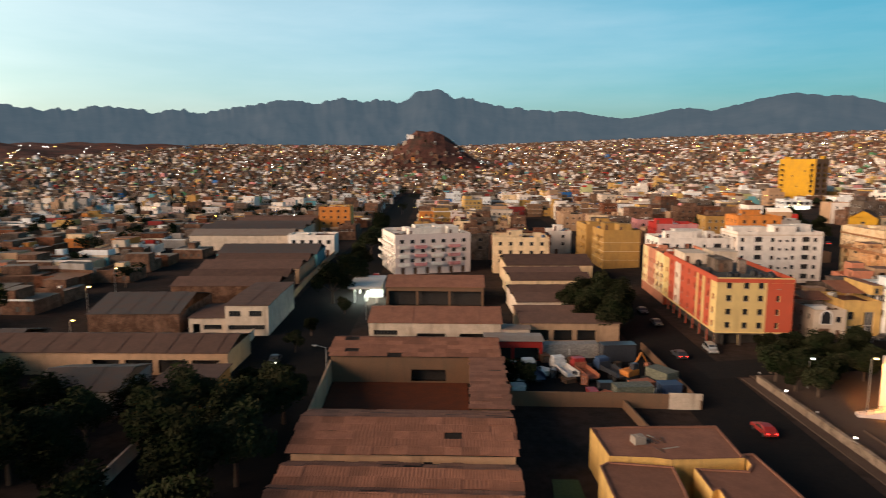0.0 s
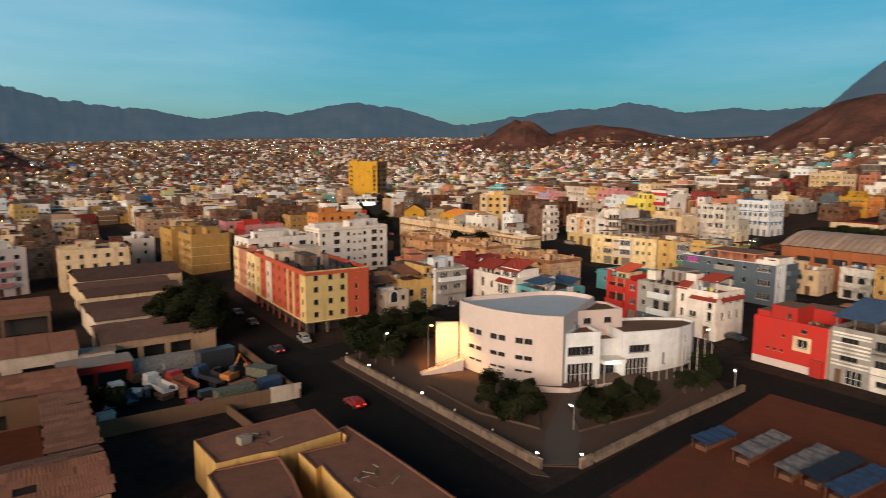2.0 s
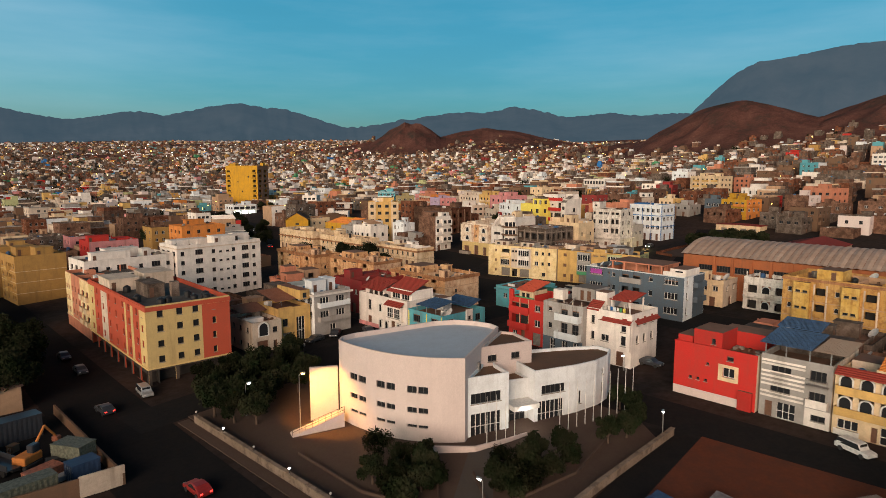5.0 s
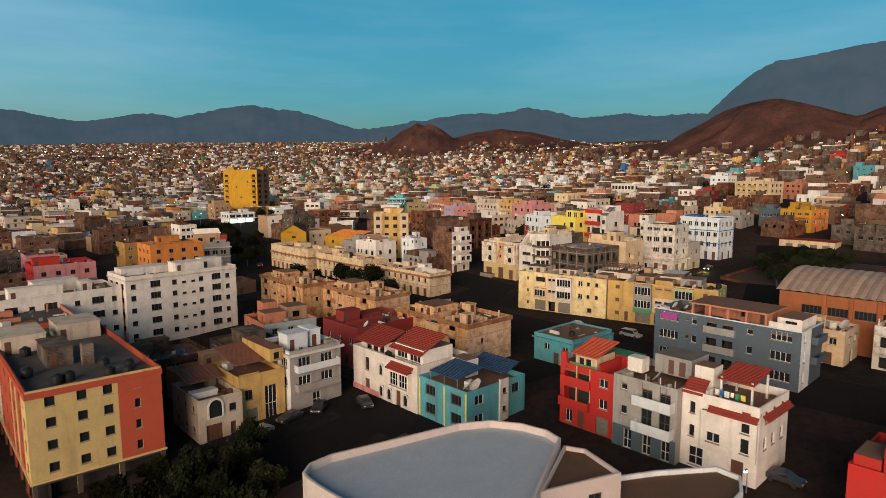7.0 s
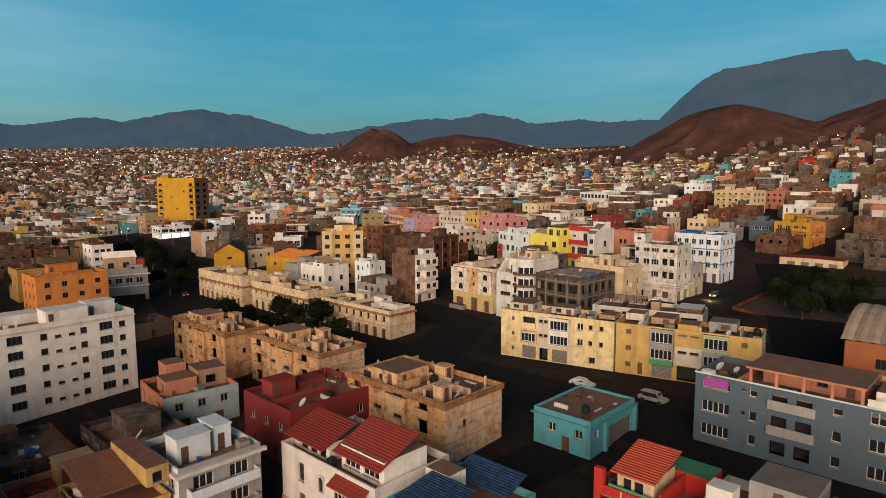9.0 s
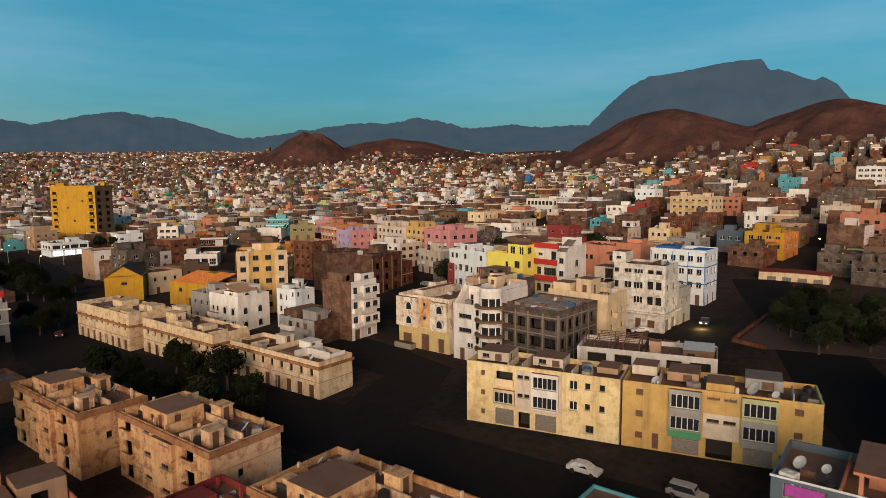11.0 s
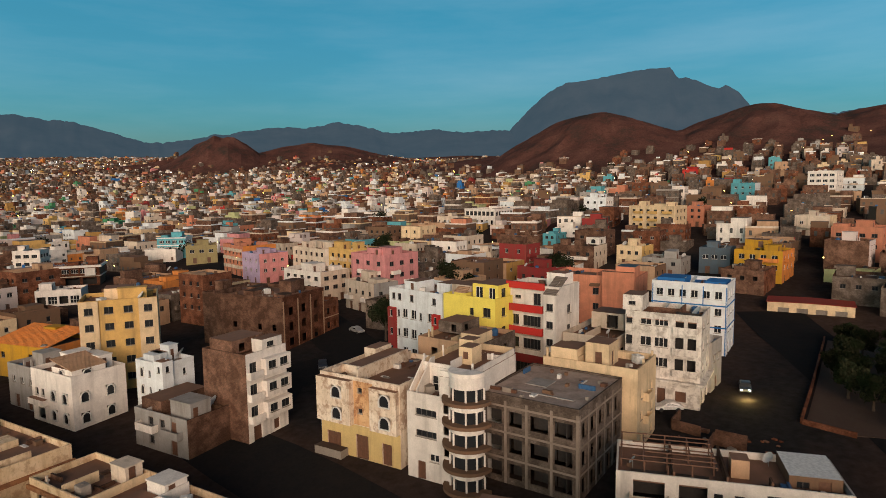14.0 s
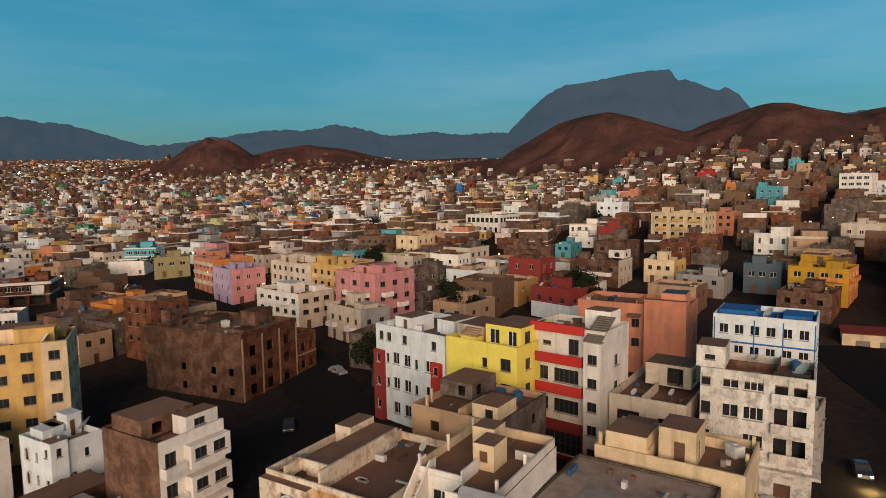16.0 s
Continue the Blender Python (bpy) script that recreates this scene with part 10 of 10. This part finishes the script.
            for face, wide in (("s", w), ("w", d)):
                cells = max(2, int(wide / 2.7))
                for f in range(cells):
                    if rng.random() < 0.28:
                        continue
                    u, h = wide * (f + 0.5) / cells, rng.choice((0.35, 0.5, 0.5, 0.8))
                    zb, e = z + rng.uniform(0.75, 0.95), 0.06
                    if face == "s":
                        pane(x + (u - h) * c + e * s, y + (u - h) * s - e * c, x + (u + h) * c + e * s, y + (u + h) * s - e * c, zb, zb + tall)
                    else:
                        pane(x - e * c - (u + h) * s, y - e * s + (u + h) * c, x - e * c - (u - h) * s, y - e * s + (u - h) * c, zb, zb + tall)
    me = bpy.data.meshes.new("far_houses")
    me.from_pydata(verts, [], faces)
    for m in slots:
        me.materials.append(m)
    me.polygons.foreach_set("material_index", mats)
    tagged(new("far_houses", me), "countless flat-roofed pale and brown houses spreading to the hills", "houses", kind="stuff")


far_town()



# ---------------------------------------------------------------- trees
def tree_mesh(seed, height, spread, trunk_h, leaves):
    """Trunk with limbs, and a crown of small leaf clumps; two meshes."""
    rng = random.Random(seed)
    bm = bmesh.new()
    rod(bm, (0, 0, -0.5), (0.1, 0.05, trunk_h), 0.18 + height * 0.02, 0.12 + height * 0.01, 7)
    tips = []
    for k in range(7):
        a = k * 0.9 + rng.uniform(-0.3, 0.3)
        r = spread * rng.uniform(0.35, 0.8)
        z = trunk_h + (height - trunk_h) * rng.uniform(0.25, 0.8)
        tip = (r * math.cos(a), r * math.sin(a), z)
        rod(bm, (0.1, 0.05, trunk_h * rng.uniform(0.75, 0.98)), tip, 0.09, 0.03, 5)
        tips.append(tip)
    tips += [(0, 0, height * 0.85), (0.3, -0.2, height * 0.7)]
    t = bpy.data.meshes.new("trunk")
    bm.to_mesh(t)
    bm.free()
    t.materials.append(BARK)
    verts, faces = [], []
    lobes = [(Vector(t), spread * rng.uniform(0.34, 0.5)) for t in tips]
    for _ in range(leaves):
        c, s = rng.choice(lobes)
        q = Vector((rng.gauss(0, 1), rng.gauss(0, 1), rng.gauss(0, 0.85))).normalized() * s * (rng.random() ** 0.4) * rng.choice((1, 1, 1, 1.18))
        p = c + q
        p.z = max(trunk_h * 0.7, p.z)
        e = rng.uniform(0.16, 0.36)
        u = Vector((rng.gauss(0, 1), rng.gauss(0, 1), rng.gauss(0, 1))).normalized()
        v = u.orthogonal().normalized()
        k = len(verts)
        verts += [tuple(p - u * e), tuple(p + v * e * 0.55), tuple(p + u * e), tuple(p - v * e * 0.55)]
        faces.append((k, k + 1, k + 2, k + 3))
    c = bpy.data.meshes.new("crown")
    c.from_pydata(verts, [], faces)
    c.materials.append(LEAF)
    return t, c


KINDS = [tree_mesh(3, 7.5, 3.4, 2.6, 3800), tree_mesh(5, 6.0, 2.8, 1.8, 3000), tree_mesh(8, 9.0, 4.2, 3.0, 4800), tree_mesh(13, 2.6, 2.0, 0.5, 1500)]
RTREE = random.Random(5)


def tree(x, y, kind, k=1.0, label="dark green broad-crowned street tree"):
    ob = thing("tree" if kind < 3 else "shrub", label, "tree" if kind < 3 else "shrub", x, y, gz(x, y), RTREE.uniform(0, 360), group="street trees" if kind < 3 else "shrubs")
    ob.scale = (k, k, k * RTREE.uniform(0.9, 1.1))
    for nm, me in zip(("trunk", "crown"), KINDS[kind]):
        share(nm, me, ob, Matrix())


for k in range(18):
    tree(-26 + RTREE.uniform(-3, 3) - k * 0.45, 52 + 17 * k + RTREE.uniform(-4, 4), RTREE.choice((0, 2)), RTREE.uniform(0.9, 1.3) * (0.5 if 3 <= k <= 6 else 1.0))
for x, y in ((-36, 58), (-38, 78), (-44, 66), (-50, 74), (-60, 60), (-52, 52), (-40, 48), (-43, 84), (-37, 86), (-48, 79), (-33, 71), (-29, 78), (-25, 70), (-55, 83), (-52, 70), (-60, 78), (-66, 88), (-30, 92), (-24, 88), (-72, 82)):
    tree(x, y, RTREE.choice((0, 2)), 1.0)
for x, y in ((41, 148), (39, 154), (43, 160), (38, 146), (40, 166), (36, 152), (37, 140), (33, 146), (35, 159), (30, 152), (36, 134), (32, 139)):
    tree(x, y, 2, 0.95)
for x, y in ((57, 100), (60, 105), (63.5, 108), (57.5, 109), (62, 113), (67, 112.5), (70.5, 116), (66, 104), (75, 114), (59, 97), (62.5, 101), (69, 108), (72.5, 111), (74, 106.5), (60.5, 116.5), (66, 117.5), (78, 118), (56, 104.5), (70, 103)):
    tree(x, y, 1, 0.86)
for x, y in ((150, 258), (156, 262), (153, 272), (166, 284), (172, 296), (168, 300), (180, 306), (176, 322), (172, 330), (180, 344), (184, 352), (178, 360), (186, 366), (240, 414), (246, 420), (252, 412), (236, 424), (244, 408)):
    tree(x, y, RTREE.choice((0, 2)), 0.72)
for x, y in ((138.5, 162), (140.5, 168), (141, 176), (141.5, 184), (140, 192), (142, 200), (141, 208), (148, 174), (151, 184), (150, 192), (151.5, 201)):
    tree(x, y, RTREE.choice((0, 1)), 0.98)
for x, y in ((232, 105), (236, 108), (241, 107), (247, 109), (254, 107), (226, 98), (231, 97), (238, 99), (246, 101), (262, 104), (258, 98), (268, 106), (222, 99), (228, 91), (240, 90), (250, 93), (235, 94), (244, 96), (252, 100), (260, 92), (266, 98)):
    tree(x, y, 1, 0.9)
for x, y in ((90, 53.6), (93.5, 54), (96, 56), (87, 54.6), (98, 59)):
    tree(x, y, 1, 0.62)
tree(10.4, 104.0, 1, 0.9, "broad dark green tree in the corner of the yard")
tree(13.4, 103.2, 1, 0.7, "broad dark green tree in the corner of the yard")
tree(63.6, 74.5, 1, 0.75, "small leaning tree before the curved wall")
for k in range(12):
    tree(59.0 + RTREE.uniform(0, 6.6), 64 + RTREE.uniform(-1.2, 7), 3, RTREE.uniform(0.6, 1.1), "dense dark green shrub in the planter")
for k in range(12):
    tree(66.6 + RTREE.uniform(0, 13), 57.0 + RTREE.uniform(-1.6, 1.8), 3, RTREE.uniform(0.5, 0.95), "dense dark green shrub in the planter")
for x, y in ((59.6, 70.5), (60.6, 67.2), (62.2, 64.8), (64.4, 66.8), (63.4, 70), (66.2, 68.6), (68.6, 58.8), (71.4, 60.2), (74, 58.4), (77, 59.4), (80, 57.2)):
    tree(x, y, 1, 0.62)
for x, y in ((236, 196), (282, 200), (286, 206), (300, 176), (306, 180), (166, 306), (172, 318), (164, 330), (150, 350), (148, 362), (120, 300), (330, 260), (352, 230)):
    tree(x, y, RTREE.choice((0, 2)), 1.1)


def far_trees():
    """Distant street and garden trees, too many to count: uneven crowns of leaf clumps over short trunks."""
    rng = random.Random(31)
    verts, faces, mats = [], [], []

    def put(x, y, k, n):
        g = gz(x, y)
        i = len(verts)
        for z in (g - 0.5, g + 2.2 * k):
            verts.extend(((x - 0.18 * k, y, z), (x + 0.12 * k, y - 0.15 * k, z), (x + 0.1 * k, y + 0.15 * k, z)))
        faces.extend(((i, i + 1, i + 4, i + 3), (i + 1, i + 2, i + 5, i + 4), (i + 2, i, i + 3, i + 5)))
        mats.extend((1, 1, 1))
        lobes = [(x + rng.gauss(0, 1.2 * k), y + rng.gauss(0, 1.2 * k), g + k * rng.uniform(3.0, 5.6), k * rng.uniform(0.9, 1.5)) for _ in range(5)]
        for _ in range(n):
            lx, ly, lz, lr = rng.choice(lobes)
            d = Vector((rng.gauss(0, 1), rng.gauss(0, 1), rng.gauss(0, 0.8))).normalized() * lr * rng.uniform(0.6, 1.1)
            c = Vector((lx, ly, lz)) + d
            e = rng.uniform(0.3, 0.55) * k ** 0.5
            u = Vector((rng.gauss(0, 1), rng.gauss(0, 1), rng.gauss(0, 1))).normalized()
            v = u.orthogonal().normalized()
            q = len(verts)
            verts.extend((tuple(c - u * e), tuple(c + v * e * 0.7), tuple(c + u * e), tuple(c - v * e * 0.7)))
            faces.append((q, q + 1, q + 2, q + 3))
            mats.append(0)

    for _ in range(150):
        a, r = radians(rng.uniform(-40, 80)), rng.uniform(330, 1250)
        x, y = 60 + r * math.sin(a), 60 + r * math.cos(a)
        if hill_z(x, y) < 10:
            put(x, y, rng.uniform(0.9, 1.7), 190)
    for _ in range(160):
        a, r = radians(rng.uniform(-30, 30)), rng.uniform(480, 1500)
        x, y = 60 + r * math.sin(a), 60 + r * math.cos(a)
        put(x, y, rng.uniform(1.2, 2.2), 110)
    for _ in range(150):
        x, y = rng.uniform(-330, -46), rng.uniform(70, 620)
        if free(x - 2, x + 2, y - 2, y + 2):
            put(x, y, rng.uniform(0.9, 1.6), 220)
    me = bpy.data.meshes.new("far_trees")
    me.from_pydata(verts, [], faces)
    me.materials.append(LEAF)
    me.materials.append(BARK)
    me.polygons.foreach_set("material_index", mats)
    tagged(new("far_trees", me), "scattered dark green trees between the distant houses", "trees", kind="stuff")


far_trees()


# ---------------------------------------------------------------- vehicles
def car_parts(l=4.3, w=1.75, h=1.48, boxy=False):
    bm = bmesh.new()
    prof = [(0.0, 0.35), (0.0, 0.72), (0.12, 0.86), (1.05, 0.95), (1.75 if not boxy else 1.35, h - 0.06), (2.2, h), (3.3 if not boxy else 4.1, h - 0.04), (3.95 if not boxy else 4.24, 1.0), (l, 0.9), (l, 0.35)]
    rings = []
    for yy, k in ((-w / 2, 0.0), (w / 2, 0.0)):
        rings.append([bm.verts.new((x, yy * (0.84 if z > 1.05 else 1.0), z)) for x, z in prof])
    n = len(prof)
    for i in range(n):
        j = (i + 1) % n
        bm.faces.new((rings[0][i], rings[0][j], rings[1][j], rings[1][i]))
    bm.faces.new(rings[0][::-1])
    bm.faces.new(rings[1])
    bmesh.ops.recalc_face_normals(bm, faces=bm.faces)
    bmesh.ops.bevel(bm, geom=list(bm.edges), offset=0.05, segments=1, affect="EDGES")
    return bm


def car(label, x, y, yaw, paint_, boxy=False, lit=None, name="car"):
    ob = thing(name, label, "car", x, y, gz(x, y) + 0.07, yaw, group="cars")
    l, h = (4.3, 1.48) if not boxy else (4.5, 1.75)
    part("body", car_parts(l=l, h=h, boxy=boxy), paint_, ob)
    r0, r1 = (1.75, 3.3) if not boxy else (1.35, 4.1)
    for s in (-1, 1):
        bm = bmesh.new()
        y0 = s * 0.86
        sheet(bm, [(r0 - 0.35, s * 0.878, 1.0), (r1 + 0.3, s * 0.878, 1.0), (r1, s * 0.755, h - 0.12), (r0 + 0.12, s * 0.755, h - 0.12)])
        part("side_window", bm, GLASS, ob)
    bm = bmesh.new()
    sheet(bm, [(1.12, -0.66, 0.985), (1.12, 0.66, 0.985), (r0 - 0.08, 0.6, h - 0.13), (r0 - 0.08, -0.6, h - 0.13)])
    part("windscreen", bm, GLASS, ob)
    for u in (0.85, l - 0.85):
        for s in (-1, 1):
            bm = bmesh.new()
            rod(bm, (u, s * 0.66, 0.33), (u, s * 0.9, 0.33), 0.33, sides=14)
            part("wheel", bm, TYRE, ob)
    for s in (-0.6, 0.6):
        bm = bmesh.new()
        box(bm, -0.04, 0.02, s - 0.16, s + 0.16, 0.62, 0.78)
        part("headlight", bm, LAMP_WHITE if lit == "front" else DISH, ob)
        bm = bmesh.new()
        box(bm, l - 0.02, l + 0.04, s - 0.16, s + 0.16, 0.7, 0.86)
        part("tail_light", bm, TAIL if lit == "rear" else CARRED, ob)
    return ob


for x, y, yaw, p, b, lit, lb in (
        (156.8, 116.4, 88, CARWHITE, False, None, "white hatchback parked beside the yellow apartments"), (157.6, 104.0, 88, CARSILVER, True, None, "silver off-road car parked by the kerb"),
        (103.6, 28.0, 64, CARWHITE, True, None, "white off-road car parked before the arched house"), (44.5, 87.3, -88, CARRED, False, "rear", "red car driving down the street with tail lights on"),
        (45.2, 122.3, -88, CARDARK, False, "rear", "dark car with glowing tail lights"), (52.2, 120.5, 85, CARSILVER, True, None, "silver van parked under the overhang"),
        (48.5, 142, 88, CARDARK, False, None, "dark car parked along the apartment block"), (48.9, 154, 88, CARDARK, False, None, "dark car parked in the street"),
        (80.5, 123.6, 10, CARSILVER, False, None, "grey car parked before the cream house"), (86.2, 124.6, 12, CARDARK, False, None, "dark car parked before the yellow house"), (91.8, 123.4, 40, CARDARK, False, None, "dark car parked near the grey house"), (98.6, 118.6, 70, CARDARK, False, None, "dark car parked by the white house"),
        (219.6, 134.6, -62, CARWHITE, False, None, "white car parked before the corner block"), (232, 122.4, 6, CARDARK, False, "front", "dark car with its headlights on"),
        (214, 196, 40, CARDARK, False, None, "dark car parked in the plaza"), (238, 204, 70, CARSILVER, False, None, "pale car driving across the plaza"), (204, 186, 30, CARSILVER, False, None, "grey car parked at the plaza's edge"),
        (-33, 114, 92, CARDARK, False, "front", "dark car on the avenue with headlights on"), (-36, 92, -88, CARWHITE, True, None, "white van on the avenue"), (-24, 209, -88, CARRED, False, "rear", "red car with tail lights on the avenue"),
        (118, 62, 88, CARDARK, False, None, "dark car beside the corner house"), (66.5, 178, 92, CARWHITE, True, None, "white van parked by the ochre block"), (152.5, 254, 250, CARDARK, False, "rear", "dark car driving off down the street"), (176, 308, 60, CARDARK, False, "front", "dark car coming up the street")):
    car(lb, x, y, yaw, p, b, lit)


# ---------------------------------------------------------------- lamps
def street_lamp(x, y, yaw=0, h=8.0, lit=False, arm=1.6, warm=True):
    ob = thing("street_lamp", "tall grey street lamp with a curved arm" + (", lit warm orange" if lit and warm else ", lit white" if lit else ""), "street lamp", x, y, gz(x, y), yaw, group="street lamps")
    bm = bmesh.new()
    rod(bm, (0, 0, -0.3), (0, 0, h), 0.09, 0.05, 7)
    part("pole", bm, GALV, ob)
    bm = bmesh.new()
    rod(bm, (0, 0, h - 0.05), (arm, 0, h + 0.35), 0.04, 0.03, 6)
    part("arm", bm, GALV, ob)
    bm = bmesh.new()
    box(bm, arm - 0.1, arm + 0.6, -0.14, 0.14, h + 0.3, h + 0.42, 0, 0.03)
    part("head", bm, GALV, ob)
    bm = bmesh.new()
    box(bm, arm, arm + 0.5, -0.12, 0.12, h + 0.1 if lit else h + 0.22, h + 0.297, 0, 0.03)
    part("bulb", bm, (LAMP_WARM if warm else LAMP_WHITE) if lit else DISH, ob)
    return ob


for x, y, yaw in ( (-20, 100, 180), (-20, 150, 180)):
    street_lamp(x, y, yaw)
for x, y, yaw, h, warm in ((62.2, 90.2, -35, 8.4, True), (59.5, 101, 0, 5.0, False), (94.0, 50.4, 200, 3.4, False), (64.2, 57.0, 90, 3.4, False), (113.0, 66.6, 180, 2.6, False)):
    street_lamp(x, y, yaw, h, True, 0.3, warm)
for nm, p, e, c, size in (("entrance_lamp", (83.2, 65.4, 4.8), 220, (1.0, 0.93, 0.8), 0.5), ("avenue_lamp", (-33, 112.8, 0.9), 220, (1.0, 0.85, 0.4), 0.3), ("yard_lamp", (-88.1, 151, 7.4), 700, (1.0, 0.42, 0.08), 0.25), ("headlight_glow", (229.6, 122.1, 0.7 + gz(230, 122)), 800, (1.0, 0.72, 0.22), 0.2)):
    lt = bpy.data.lights.new(nm, "POINT")
    lt.energy, lt.color, lt.shadow_soft_size = e, c, size
    new(nm, lt).location = p
flood = bpy.data.lights.new("flood_lamp", "SPOT")
flood.energy, flood.color, flood.shadow_soft_size, flood.spot_size, flood.spot_blend = 5200, (1.0, 0.42, 0.06), 0.25, radians(125), 0.5
new("flood_lamp", flood).matrix_world = look((62.7, 89.0, 8.6), (66.6, 89.6, 4.6))
for x, y in ((-88.6, 151), (-73, 118), (-96, 178), (178, 390), (196, 404), (188, 352), (168, 372), (214, 430), (205, 372), (150, 420), (276, 262)):
    street_lamp(x, y, 0, 7.5, True, 0.4, True)
# the sprinkle of lit lamps over the far town
verts, faces, mats = [], [], []
RL = random.Random(9)
for k in range(1000):
    a, r = radians(RL.uniform(-42, 95)), 230 + 1650 * RL.random() ** 0.7
    x, y = 60 + r * math.sin(a), 60 + r * math.cos(a)
    if hill_z(x, y) > 14:
        continue
    z = gz(x, y) + RL.uniform(5, 8)
    e = 0.14 + r * 0.0004
    i = len(verts)
    verts += [(x + e, y, z), (x - e, y, z), (x, y + e, z), (x, y - e, z), (x, y, z + e), (x, y, z - e)]
    faces += [(i + p, i + q, i + s) for p, q, s in ((0, 2, 4), (2, 1, 4), (1, 3, 4), (3, 0, 4), (2, 0, 5), (1, 2, 5), (3, 1, 5), (0, 3, 5))]
    mats += [0 if RL.random() < (0.9 if r < 700 else 0.45) else 1] * 8
me = bpy.data.meshes.new("far_lamps")
me.from_pydata(verts, [], faces)
me.materials.append(LAMP_WARM)
me.materials.append(LAMP_WHITE)
me.polygons.foreach_set("material_index", mats)
tagged(new("far_lamps", me), "scattered lit street lamps across the distant town", "lamps", kind="stuff")
